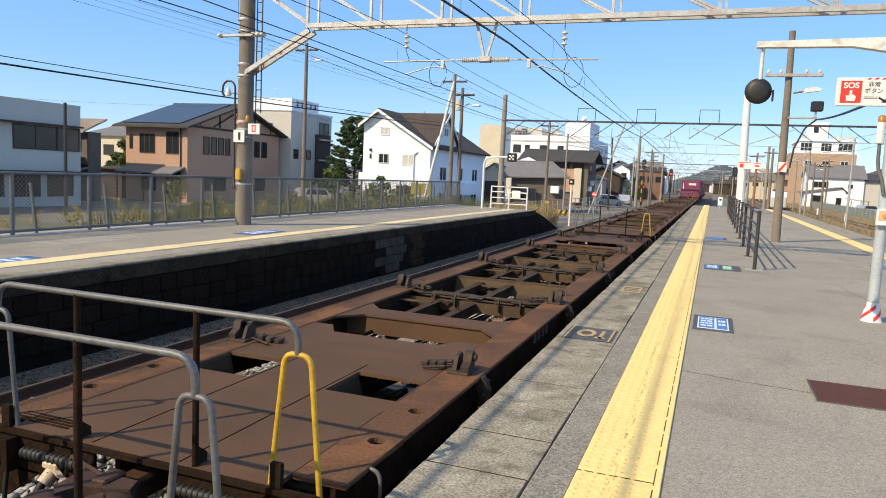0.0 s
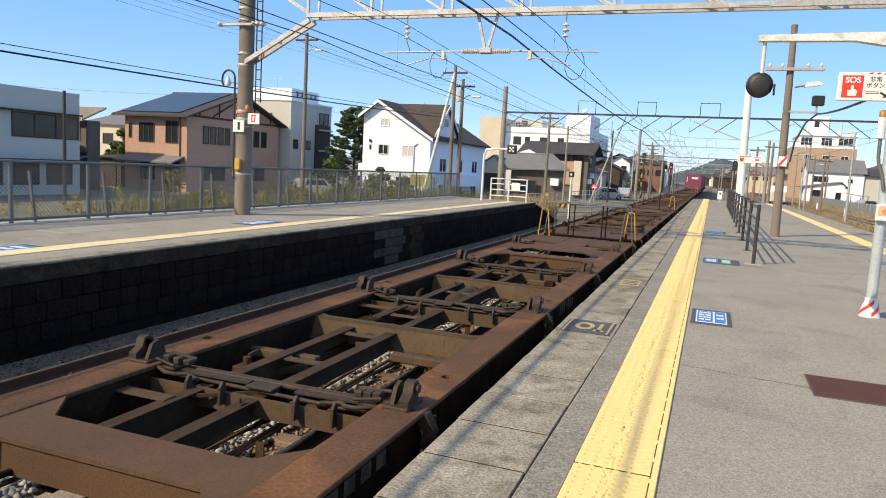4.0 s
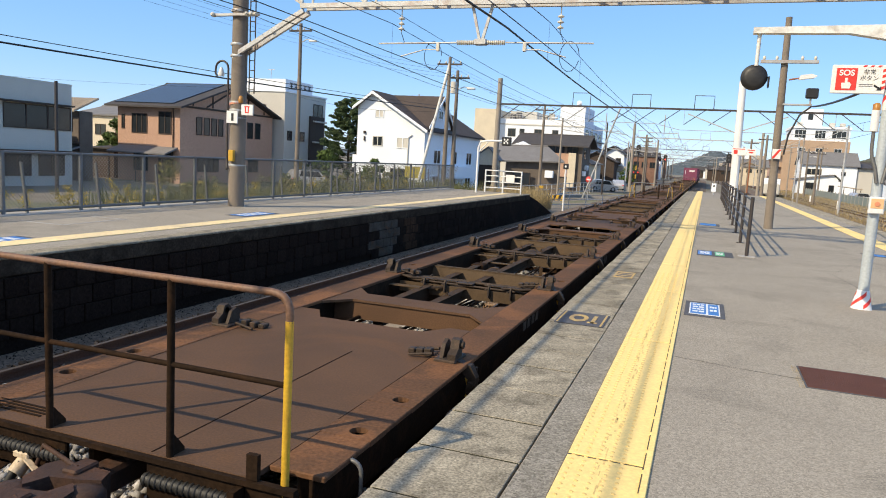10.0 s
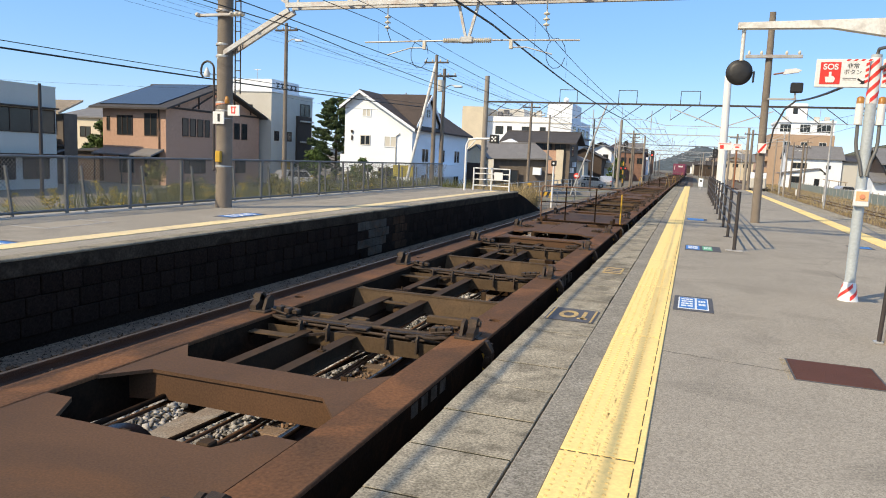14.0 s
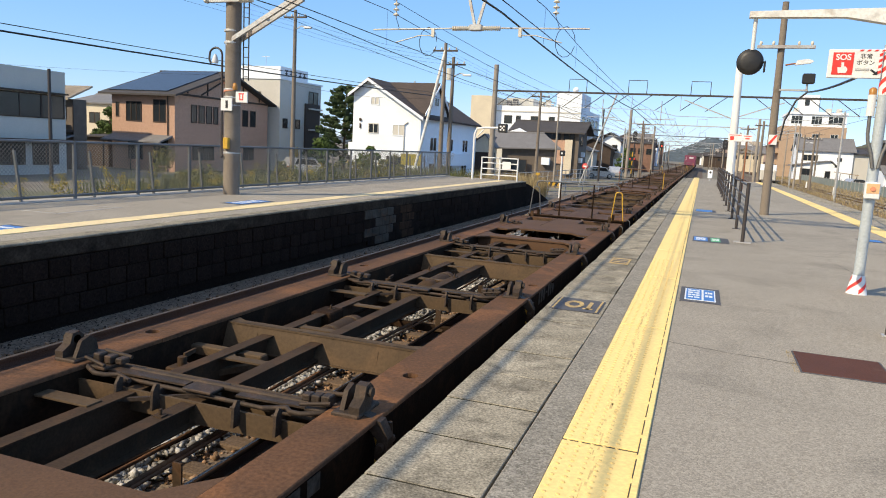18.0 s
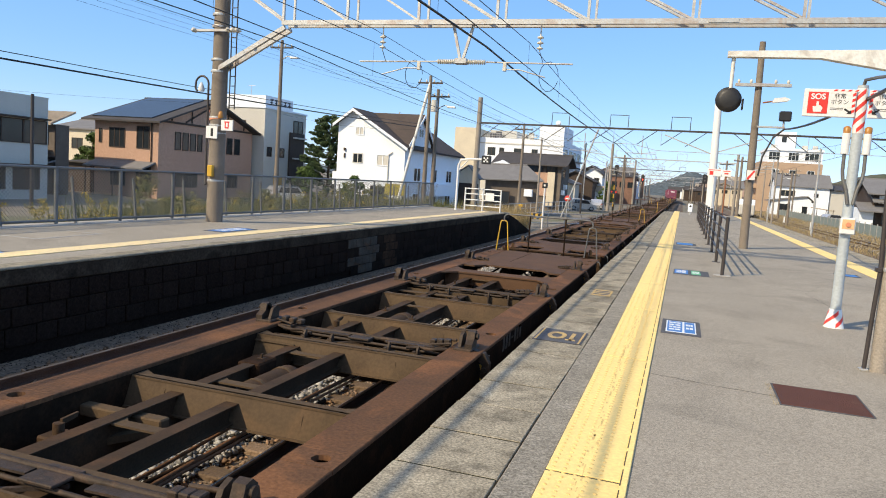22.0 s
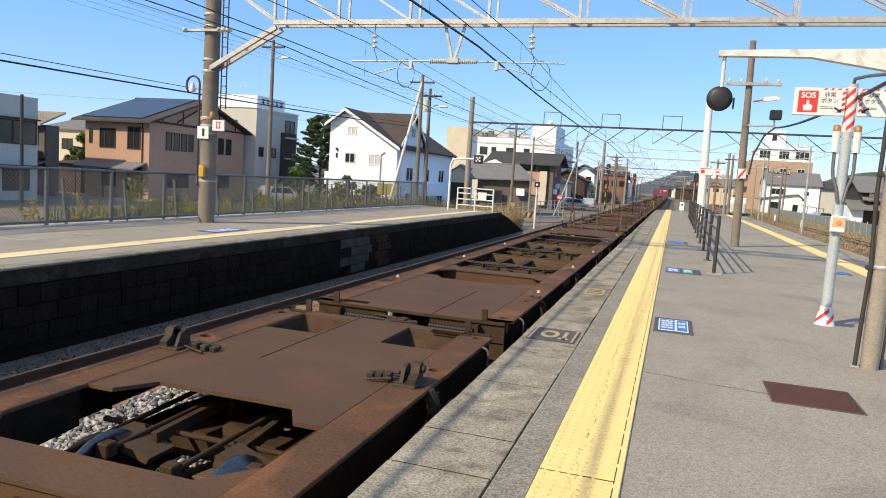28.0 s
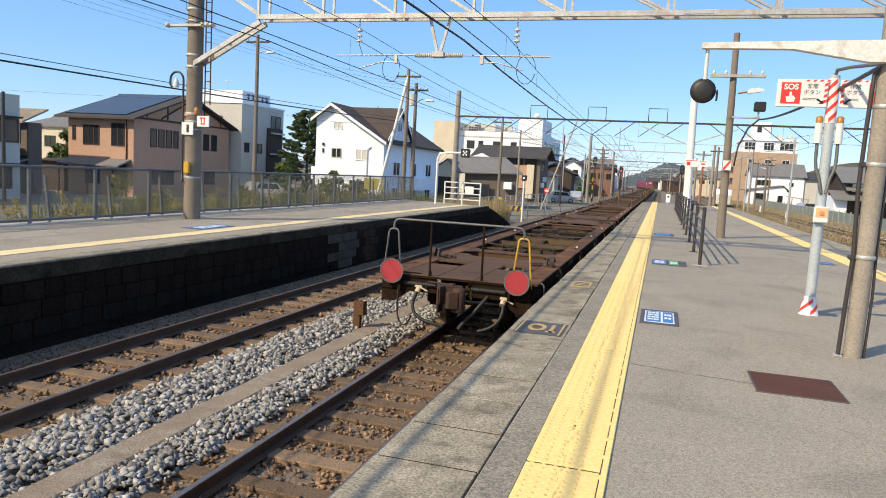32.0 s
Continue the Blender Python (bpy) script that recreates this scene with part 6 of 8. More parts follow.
def far_gantry(y, x0, x1, z, dark):
    th = thing("far_gantry", (0, y, 0), "slender steel lattice gantry over the tracks in the distance", "gantry", "far gantries")
    m = BROWNPOST if dark else GALV
    part("beam", Shape().bar((x0, 0, z), (x1, 0, z), 0.1, 0.12), m, th)
    n = 21 if x1 > 12 else 11
    dx = (x1 - x0) / n
    for k in range(1, n):
        xk = x0 + dx * k
        way = -0.85 if xk < 2.0 else 0.85
        part("brace", Shape().bar((xk, 0, z), (xk + way * dx, 0, z - 1.0), 0.045, 0.045, (0, 1, 0)), m, th)
        if k % 2:
            part("dropper", Shape().rod((xk + way * dx, 0, z - 1.0), (xk + way * dx, 0, z), 0.014, 5), GALV, th)
    low = [(x0 + dx * k, 0, z - (1.35 if abs(x0 + dx * k - 2.0) < 4.5 else 1.0)) for k in range(1, n)]
    part("lower_chord", Shape().pipe(low, 0.018, 5), GALV, th)
    part("column", Shape().rod((x0, 0, -1.5), (x0, 0, z + 1.8), 0.22, 12, 0.17), POLE, th)
    part("column", Shape().rod((x1, 0, -1.5), (x1, 0, z + 1.2), 0.2, 12, 0.16), POLE, th)
    for c in (NEAR_C, FAR_C):
        part("hanger", Shape().rod((c, 0, z - 0.4), (c, 0, 4.0), 0.03, 5).rod((c - 1.0, 0, 4.1), (c + 0.9, 0, 4.1), 0.025, 5), GALV, th)
    for xx in (-9.0, -5.0, -1.0):
        part("wire_frame", Shape().pipe([(xx, 0, z), (xx, 0, z + 0.9), (xx + 1.2, 0, z + 0.9), (xx + 1.2, 0, z)], 0.03, 5), m, th)


far_gantry(50.0, -14.3, 18.5, 5.7, True)
far_gantry(100.0, -9.5, 6.5, 5.9, False)
far_gantry(150.0, -9.5, 6.5, 5.9, True)
far_gantry(200.0, -13, 5, 5.9, False)
far_gantry(255.0, -17, 3, 5.9, True)

# Fence at the back of the opposite platform.
fn = thing("platform_fence", (-12.6, 0, 0), "grey chain-link fence with steel posts on the opposite platform", "fence")
for k in range(26):
    y = -10.5 + 1.85 * k
    part("post", Shape().rod((0, y, -0.1), (0, y, 1.27), 0.042, 8), FENCE, fn)
    part("brace_post", Shape().bar((-0.02, y + 0.55, 0.0), (-0.02, y + 0.42, 1.05), 0.04, 0.05, (1, 0, 0)), FENCE, fn)
for z in (1.24, 0.10):
    part("rail", Shape().rod((0, -11, z), (0, 36, z), 0.030, 6), FENCE, fn)
mesh_s = Shape()
for k in range(int(47 / 0.085)):
    y = -11 + 0.085 * k
    mesh_s.bar((0.02, y, 0.12), (0.02, y + 1.05, 1.22), 0.0055, 0.0055, (1, 0, 0))
    mesh_s.bar((0.026, y + 1.05, 0.12), (0.026, y, 1.22), 0.0055, 0.0055, (1, 0, 0))
tagged(part("chain_link", mesh_s, FENCE, fn), "diagonal wire mesh", kind="stuff")
kb = Shape().box(-12.9, -12.45, -14, 36, -0.12, 0.03, 0.02)
fixed("fence_kerb", kb, CONCRETE, "low concrete kerb under the platform fence", "kerb")

# White post with round sign, and the white gate at the platform's end.
gp = thing("shunting_signal_post", (-10.6, 34.0, 0), "white angled post with a round black signal box", "signal post")
part("post", Shape().pipe([(0, 0, 0), (0, 0, 2.25), (0.12, 0, 2.52), (0.5, 0, 2.58), (1.35, 0, 2.6)], 0.055, 8), WHITEPAINT, gp)
part("brace", Shape().rod((0.02, 0, 2.0), (0.5, 0, 2.55), 0.03, 6), WHITEPAINT, gp)
sb = part("signal_box", Shape().box(1.2, 1.65, -0.12, 0.12, 2.38, 2.8, 0.03), BLACK, gp)
for dx, dz in ((0.08, 0.08), (-0.08, 0.08), (0.08, -0.08), (-0.08, -0.08), (0, 0)):
    part("lens", Shape().turned([(0.045, -0.13), (0.03, -0.12)], 10, (1.425 + dx, 0, 2.59 + dz), 1), LAMPGLASS, sb)
wg = thing("platform_end_gate", (-10.5, 35.2, 0), "white tubular gate across the platform's end", "gate")
for x in (0, 0.95, 1.9):
    part("post", Shape().rod((x, 0, 0), (x, 0, 1.15), 0.04, 8), WHITEPAINT, wg)
for z in (0.25, 0.55, 0.85, 1.12):
    part("rail", Shape().rod((0, 0, z), (1.9, 0, z), 0.03, 6), WHITEPAINT, wg)
part("board", Shape().box(1.1, 1.55, -0.05, -0.03, 0.55, 0.95), WHITEPAINT, wg)

st = thing("striped_barrier", (-10.75, 52.0, -1.5), "black and yellow striped barrier boards beside the track", "barrier")
for k in range(6):
    part("stripe", Shape().prism([(0.2 * k, 0.5), (0.2 * k + 0.2, 0.5), (0.2 * k + 0.35, 0.95), (0.2 * k + 0.15, 0.95)], 0.04, 1, 0), YELLOWPAINT if k % 2 else BLACK, st)
for x in (0.1, 1.2):
    part("leg", Shape().rod((x, 0.05, 0), (x, 0.05, 1.0), 0.03, 6), YELLOWPAINT, st)
part("lamp_post", Shape().rod((-0.45, 0, 0), (-0.45, 0, 1.5), 0.035, 6).box(-0.6, -0.3, -0.06, 0.06, 1.3, 1.5, 0.02), YELLOWPAINT, st)
ws_ = thing("white_marker_post", (-8.2, 45.0, -1.5), "white post with a small round lamp box", "marker post")
part("post", Shape().rod((0, 0, 0), (0, 0, 2.9), 0.06, 8), WHITEPAINT, ws_)
part("lamp_box", Shape().box(-0.16, 0.16, -0.1, 0.1, 2.85, 3.2, 0.03), BLACK, ws_)
part("lens", Shape().turned([(0.07, -0.12), (0.05, -0.1)], 10, (0, 0, 3.02), 1), LAMPGLASS, ws_)
tf = thing("trackside_railing", (-11.5, 45, -1.5), "grey tubular railing beside the level crossing path", "railing")
for k in range(8):
    part("post", Shape().rod((0.95 * k, 1.5 * k, 0), (0.95 * k, 1.5 * k, 1.1), 0.035, 6), GALV, tf)
for z in (0.4, 0.75, 1.08):
    part("rail", Shape().rod((0, 0, z), (6.65, 10.5, z), 0.025, 6), GALV, tf)
# Steel post stub between the tracks.
ts = thing("track_marker_stub", (-4.72, 11.15, -1.26), "dark rusty steel channel stub between the tracks", "marker")
part("channel", Shape().box(-0.06, 0.06, -0.05, -0.035, 0, 0.55).box(-0.06, -0.045, -0.035, 0.05, 0, 0.55).box(0.045, 0.06, -0.035, 0.05, 0, 0.55), WAGON_EDGE, ts)
part("cap_box", Shape().box(0.02, 0.14, -0.08, 0.08, 0.3, 0.54, 0.01), WAGON_EDGE, ts)
cs = fixed("cable_trough", Shape().box(-4.66, -4.3, -14, 100, -1.4, -1.185, 0.02), TROUGH, "low concrete cable trough between the tracks", "cable trough")


# ---- houses ----
SIGNGOLD = surface("olive_sign_board", (0.42, 0.34, 0.04), 0.6, 0, (0.25, 0.22, 0.04), 2, 20, 0.7, 0.05, 0.15)


def window(parent, face, at, w, h, sash=2, mat=None, name="window", pane=None):
    """A window on a wall that faces -y ('s') or +x ('e'); at is its lower near corner."""
    x, y, z = at
    fr, pn = Shape(), Shape()
    t, d = 0.06, 0.05
    bars = [(0, w, 0, t), (0, w, h - t, h), (0, t, t, h - t), (w - t, w, t, h - t)] + [(w * k / sash - t / 2, w * k / sash + t / 2, t, h - t) for k in range(1, sash)]
    for a0, a1, b0, b1 in bars:
        if face == "s":
            fr.box(x + a0, x + a1, y - d, y + 0.02, z + b0, z + b1)
        else:
            fr.box(x - 0.02, x + d, y + a0, y + a1, z + b0, z + b1)
    if face == "s":
        pn.box(x + t, x + w - t, y - 0.02, y - 0.008, z + t, z + h - t)
    else:
        pn.box(x + 0.008, x + 0.02, y + t, y + w - t, z + t, z + h - t)
    ob = part(name, fr, mat or TIMBER, parent)
    part("pane", pn, pane or GLASS, ob)
    return ob


def gable_house(name, label, x0, x1, y0, y1, zb, ze, zr, along_y, wall, roof, eave=0.5, thick=0.14):
    """Walls with gables, and a pitched roof of two slabs. Returns the thing."""
    th = thing(name, (0, 0, 0), label, "house")
    if along_y:
        xm = (x0 + x1) / 2
        part("wall", Shape().prism([(x0, zb), (x1, zb), (x1, ze), (xm, zr), (x0, ze)], y1 - y0, 1, y0), wall, th)
        for sgn, xa in ((-1, x0), (1, x1)):
            xe = xa + sgn * eave
            dz = (zr - ze) / (xm - x0)
            zl = ze - eave * dz
            part("roof", Shape().prism([(xm, zr + 0.03), (xm, zr + 0.03 + thick), (xe, zl + thick + 0.03), (xe, zl + 0.03)], y1 - y0 + 2 * eave, 1, y0 - eave), roof, th)
        part("ridge", Shape().rod((xm, y0 - eave, zr + thick + 0.03), (xm, y1 + eave, zr + thick + 0.03), 0.09, 8), roof, th)
    else:
        ym = (y0 + y1) / 2
        part("wall", Shape().prism([(y0, zb), (y1, zb), (y1, ze), (ym, zr), (y0, ze)], x1 - x0, 0, x0), wall, th)
        for sgn, ya in ((-1, y0), (1, y1)):
            ye = ya + sgn * eave
            dz = (zr - ze) / (ym - y0)
            zl = ze - eave * dz
            part("roof", Shape().prism([(ym, zr + 0.03), (ym, zr + 0.03 + thick), (ye, zl + thick + 0.03), (ye, zl + 0.03)], x1 - x0 + 2 * eave, 0, x0 - eave), roof, th)
        part("ridge", Shape().rod((x0 - eave, ym, zr + thick + 0.03), (x1 + eave, ym, zr + thick + 0.03), 0.09, 8), roof, th)
    return th


# Long white flat-roofed building.
wb = thing("white_flat_building", (0, 0, 0), "white two-storey flat-roofed building with dark windows", "building")
part("wall", Shape().box(-48, -38.3, 2, 35, -1.5, 4.75), STUCCO_GREY, wb)
part("parapet", Shape().box(-48.01, -38.29, 1.99, 35.01, 4.75, 4.88), STUCCO_GREY, wb)
window(wb, "e", (-38.3, 30.2, 1.95), 3.0, 1.45, 2)
window(wb, "e", (-38.3, 33.2, 1.95), 1.7, 1.45, 1)
for k in range(3):
    window(wb, "e", (-38.3, 12 + 5.2 * k, 1.95), 4.2, 1.45, 3)
part("canopy", Shape().box(-38.3, -37.9, 8, 34.9, 3.45, 3.55), TIMBER, wb)
part("low_canopy", Shape().box(-38.3, -37.4, 26, 34.6, 0.55, 0.68), TIMBER, wb)
for k in range(6):
    window(wb, "e", (-38.3, 20.5 + 2.4 * k, -0.9), 1.9, 1.35, 2)

# Brown tiled house with a solar roof.
bh = gable_house("brown_tiled_house", "brown tile-clad house with dark trim and solar roof", -43.4, -37.4, 44, 56.2, -1.5, 4.35, 6.4, False, BRICKWALL, ROOFDARK, 0.7)
part("solar_panel", Shape().prism([(43.9, 4.50), (43.86, 4.56), (49.95, 6.60), (50.0, 6.54)], 5.6, 0, -43.6), SOLAR, bh, "dark blue solar panels")
for i in range(5):
    part("gable_timber", Shape().bar((-37.36, 45.4 + 2.35 * i, 4.5), (-37.36, 45.4 + 2.35 * i, 4.5 + max(0.2, 1.9 - abs(50.1 - 45.4 - 2.35 * i) * 0.33)), 0.12, 0.05, (1, 0, 0)), TIMBER, bh)
part("gable_timber", Shape().box(-37.4, -37.32, 44.2, 56.0, 4.3, 4.45), TIMBER, bh)
part("gable_timber", Shape().bar((-37.36, 47, 4.5), (-37.36, 50.1, 6.0), 0.12, 0.05, (1, 0, 0)), TIMBER, bh)
part("gable_timber", Shape().bar((-37.36, 53.2, 4.5), (-37.36, 50.1, 6.0), 0.12, 0.05, (1, 0, 0)), TIMBER, bh)
window(bh, "s", (-42.0, 44, 2.2), 1.5, 1.5, 3)
window(bh, "s", (-43.0, 44, 2.5), 0.3, 1.1, 1)
window(bh, "s", (-39.4, 44, 2.2), 1.2, 1.7, 2)
window(bh, "s", (-41.8, 44, -0.7), 1.4, 1.6, 2)
window(bh, "s", (-39.4, 44, -1.0), 1.3, 1.9, 2)
for y in (45.8, 46.7, 47.6):
    window(bh, "e", (-37.4, y, 2.3), 0.7, 1.4, 1)
window(bh, "e", (-37.4, 48.5, 2.3), 0.6, 1.4, 1)
for y in (52.4, 53.5):
    window(bh, "e", (-37.4, y, 2.3), 0.8, 1.4, 1)
window(bh, "e", (-37.4, 46.0, -0.6), 2.6, 1.2, 4)
window(bh, "e", (-37.4, 52.6, -0.6), 1.5, 1.2, 2)
part("porch_roof", Shape().prism([(42.6, 0.65), (42.6, 0.75), (44, 1.25), (44, 1.1)], 5.6, 0, -43.2), ROOFGREY, bh)
for x in (-43.0, -40.4, -37.9):
    part("porch_post", Shape().rod((x, 42.7, -1.5), (x, 42.7, 0.68), 0.05, 6), TIMBER, bh)
part("downpipe", Shape().rod((-38.0, 43.93, -1.5), (-38.0, 43.93, 4.2), 0.045, 6), TIMBER, bh)

SHEDWALL = surface("weathered_boards", (0.17, 0.14, 0.115), 0.85, 0, (0.12, 0.1, 0.085), 1.5, 20, 0.7, 0.15, 0.2)
TANROOF = surface("tan_corrugated_sheet", (0.44, 0.36, 0.27), 0.7, 0.1, (0.34, 0.27, 0.2), 0.8, 12, 0.7, 0.05, 0.15)
# Old houses between them.
oh = thing("old_grey_house", (0, 0, 0), "narrow old house with a tan corrugated roof", "house")
part("wall", Shape().box(-47.0, -42.0, 39.0, 40.2, -1.5, 3.45), SHEDWALL, oh)
part("roof", Shape().prism([(38.5, 3.36), (38.5, 3.48), (40.7, 4.5), (40.7, 4.38)], 5.3, 0, -47.2), TANROOF, oh, "tan corrugated roof sheet")
for q in range(26):
    part("roof_rib", Shape().bar((-47.1 + 0.205 * q, 38.5, 3.49), (-47.1 + 0.205 * q, 40.7, 4.51), 0.05, 0.03), TANROOF, oh)
window(oh, "s", (-43.9, 39.0, 2.0), 1.3, 1.15, 2)
part("balcony_floor", Shape().box(-44.2, -41.9, 38.2, 39.0, 1.15, 1.28), TIMBER, oh)
for q in range(7):
    part("baluster", Shape().rod((-44.1 + 0.36 * q, 38.25, 1.28), (-44.1 + 0.36 * q, 38.25, 1.75), 0.02, 5), TIMBER, oh)
part("wall_unit", Shape().box(-43.2, -42.4, 38.45, 38.75, 1.3, 1.9, 0.03), STUCCO, oh, "white outdoor air unit")
part("unit_fan", Shape().turned([(0.2, 38.43), (0.22, 38.45)], 16, (-42.85, 0, 1.6), 1), SIGNGREY, oh)
part("lower_roof", Shape().prism([(37.9, 0.55), (37.9, 0.65), (39.0, 0.98), (39.0, 0.86)], 2.6, 0, -44.5), ROOFGREY, oh)
part("downpipe", Shape().rod((-41.95, 38.95, -1.5), (-41.95, 38.95, 3.4), 0.05, 6), TIMBER, oh)
gsd = thing("garden_shed", (0, 0, 0), "low dark timber garden shed between houses", "shed")
part("wall", Shape().box(-46.6, -44.4, 44.6, 46.6, -1.5, 0.85), TIMBER, gsd)
part("roof", Shape().prism([(44.3, 0.80), (44.3, 0.9), (46.8, 1.1), (46.8, 1.0)], 2.6, 0, -46.8), ROOFDARK, gsd)
bw = gable_house("rear_white_house", "white rendered house seen between the others", -63.0, -55.5, 58.0, 66.0, -1.5, 4.0, 5.0, False, CREAM, ROOFGREY, 0.3)
window(bw, "s", (-60.2, 58.0, 2.0), 1.4, 1.1, 2)

# Office block with lettering on the roof sign.
of = thing("office_block", (0, 0, 0), "pale four-storey office block with a roof sign", "building")
part("wall", Shape().box(-42.5, -36.4, 56.6, 64, -1.5, 6.75), STUCCO_GREY, of)
part("coping", Shape().box(-42.6, -36.3, 56.5, 64.1, 6.75, 6.9), STUCCO, of)
part("tower", Shape().box(-41.5, -36.42, 56.65, 61.4, 6.9, 7.9), STUCCO, of)
for z in (4.6, 2.6, 0.4):
    window(of, "e", (-36.4, 61.6, z), 1.8, 1.5, 2)
    part("balcony_floor", Shape().box(-36.4, -36.0, 61.4, 63.7, z - 0.25, z - 0.1), STUCCO_GREY, of)
window(of, "e", (-36.4, 57.1, 2.4), 0.8, 0.9, 1)
window(of, "e", (-36.4, 59.3, 2.4), 0.8, 0.9, 1)
window(of, "s", (-39.6, 56.6, 4.4), 1.2, 1.2, 2)
for q in range(5):
    y0 = 57.35 + 0.78 * q
    gl = Shape().box(-36.42, -36.39, y0, y0 + 0.56, 7.58, 7.67).box(-36.42, -36.39, y0 + 0.22, y0 + 0.34, 7.16, 7.58).box(-36.42, -36.39, y0 + 0.06, y0 + 0.5, 7.30, 7.38)
    part("sign_stroke", gl, SIGNGREY, of, "dark grey sign strokes")
part("aerial", Shape().rod((-39.2, 58.5, 7.9), (-39.2, 58.5, 9.0), 0.025, 5).rod((-39.6, 58.5, 8.95), (-38.8, 58.5, 8.95), 0.02, 5), GALV, of)
part("dark_bay", Shape().box(-36.4, -36.25, 60.9, 63.6, 0.3, 4.9), TIMBER, of, "dark stair bay")
part("entrance_sign", Shape().box(-36.4, -36.3, 58.4, 59.8, -0.2, 0.7), YELLOWPAINT, of, "yellow shop sign")

ROOFBROWN = surface("dark_brown_slate", (0.085, 0.066, 0.058), 0.85, 0, (0.06, 0.048, 0.043), 1.0, 12, 0.6, 0.3, 0.25)
# White gabled house with a brown slate roof.
wh = thing("white_gabled_house", (0, 0, 0), "bright white house with a dark gabled roof", "house")
WX0, WX1, WXP, WY0, WY1 = -25.55, -19.9, -24.2, 50.0, 64.0
part("wall", Shape().prism([(WX0, -1.5), (WX1, -1.5), (WX1, 3.66), (WXP, 6.26), (WX0, 5.25)], WY1 - WY0, 1, WY0), STUCCO, wh)
part("roof", Shape().prism([(WXP, 6.29), (WXP, 6.43), (WX0 - 0.3, 5.20), (WX0 - 0.3, 5.06)], WY1 - WY0 + 0.8, 1, WY0 - 0.4), ROOFBROWN, wh)
part("roof", Shape().prism([(WXP, 6.29), (WXP, 6.43), (WX1 + 0.35, 3.61), (WX1 + 0.35, 3.47)], WY1 - WY0 + 0.8, 1, WY0 - 0.4), ROOFBROWN, wh)
part("barge_board", Shape().prism([(WXP, 6.16), (WXP, 6.38), (WX1 + 0.35, 3.57), (WX1 + 0.35, 3.35)], 0.06, 1, WY0 - 0.47), STUCCO, wh)
part("barge_board", Shape().prism([(WXP, 6.16), (WXP, 6.38), (WX0 - 0.3, 5.16), (WX0 - 0.3, 4.94)], 0.06, 1, WY0 - 0.47), STUCCO, wh)
part("cross_gable", Shape().prism([(50.9, 3.7), (56.1, 3.7), (56.1, 4.1), (53.5, 6.25), (50.9, 4.1)], WX1 - 0.15 - WXP, 0, WXP), STUCCO, wh)
for sgn in (-1, 1):
    part("cross_roof", Shape().prism([(53.5, 6.30), (53.5, 6.43), (53.5 + sgn * 3.0, 3.95), (53.5 + sgn * 3.0, 3.82)], WX1 + 0.1 - WXP, 0, WXP), ROOFBROWN, wh)
    part("cross_barge", Shape().prism([(53.5, 6.16), (53.5, 6.38), (53.5 + sgn * 3.0, 3.9), (53.5 + sgn * 3.0, 3.68)], 0.06, 0, WX1 + 0.11), STUCCO, wh)
window(wh, "e", (WX1 - 0.15, 53.0, 4.6), 1.0, 0.7, 2, STUCCO)
part("roof_vent", Shape().rod((-22.6, 55, 5.2), (-22.6, 55, 6.7), 0.06, 8), GALV, wh)
part("wall_lamp", Shape().box(-24.98, -24.82, 49.86, 50.0, 3.15, 3.35, 0.02).box(-24.96, -24.84, 49.9, 50.0, 2.6, 2.95, 0.02), TIMBER, wh, "dark wall fitting")
window(wh, "s", (-24.2, WY0, 2.25), 0.85, 0.75, 2, STUCCO_GREY)
window(wh, "s", (-22.2, WY0, 2.15), 1.05, 0.85, 2, STUCCO, pane=STUCCO_GREY)
window(wh, "s", (-24.1, WY0, 4.4), 0.75, 0.6, 2, STUCCO, pane=STUCCO_GREY)
window(wh, "s", (-22.6, WY0, -1.0), 1.5, 1.6, 2)
part("balcony_box", Shape().box(-26.15, -25.55, 50.5, 53.5, 0.5, 1.5), STUCCO, wh)
for y in (52, 56, 60):
    window(wh, "e", (WX1, y, 1.1), 1.5, 1.1, 2, STUCCO)
    window(wh, "e", (WX1, y, -1.0), 1.5, 1.2, 2, STUCCO)
part("balcony", Shape().box(WX1, WX1 + 0.9, 54.5, 60.5, 0.0, 0.95), STUCCO, wh)
part("downpipe", Shape().rod((-21.2, 49.93, -1.5), (-21.2, 49.93, 3.0), 0.04, 6).rod((-21.2, 49.93, 3.0), (-20.9, 49.93, 3.2), 0.04, 6), STUCCO_GREY, wh)
gs = thing("garden_notice", (-19.5, 46, -1.5), "dark green and yellow notice board by the fence", "notice board")
for x in (0.0, 1.2):
    part("post", Shape().rod((x, 0, 0), (x, 0, 2.0), 0.05, 6), TIMBER, gs)
part("board", Shape().box(-0.15, 1.35, -0.06, 0.0, 1.6, 2.4), SIGNGOLD, gs)

# Large white building far behind.
hb = thing("large_white_building", (0, 0, 0), "large white institutional building with stair tower", "building")
part("wall", Shape().box(-40.0, -22.8, 140, 166, -1.5, 10.2), STUCCO, hb)
part("side_wing", Shape().box(-44.5, -40.0, 138, 160, -1.5, 11.9), CREAM, hb)
part("tower", Shape().box(-27.75, -22.9, 140.4, 152, 10.2, 13.1), STUCCO, hb)
part("plant_room", Shape().box(-38.5, -33, 143, 152, 10.2, 11.9), STUCCO_GREY, hb)
part("parapet_band", Shape().box(-40.0, -22.7, 139.9, 140, 9.0, 9.25), STUCCO_GREY, hb)
for q in range(24):
    part("rail_post", Shape().rod((-39.8 + 0.5 * q, 140.2, 10.2), (-39.8 + 0.5 * q, 140.2, 11.1), 0.03, 5), GALV, hb)
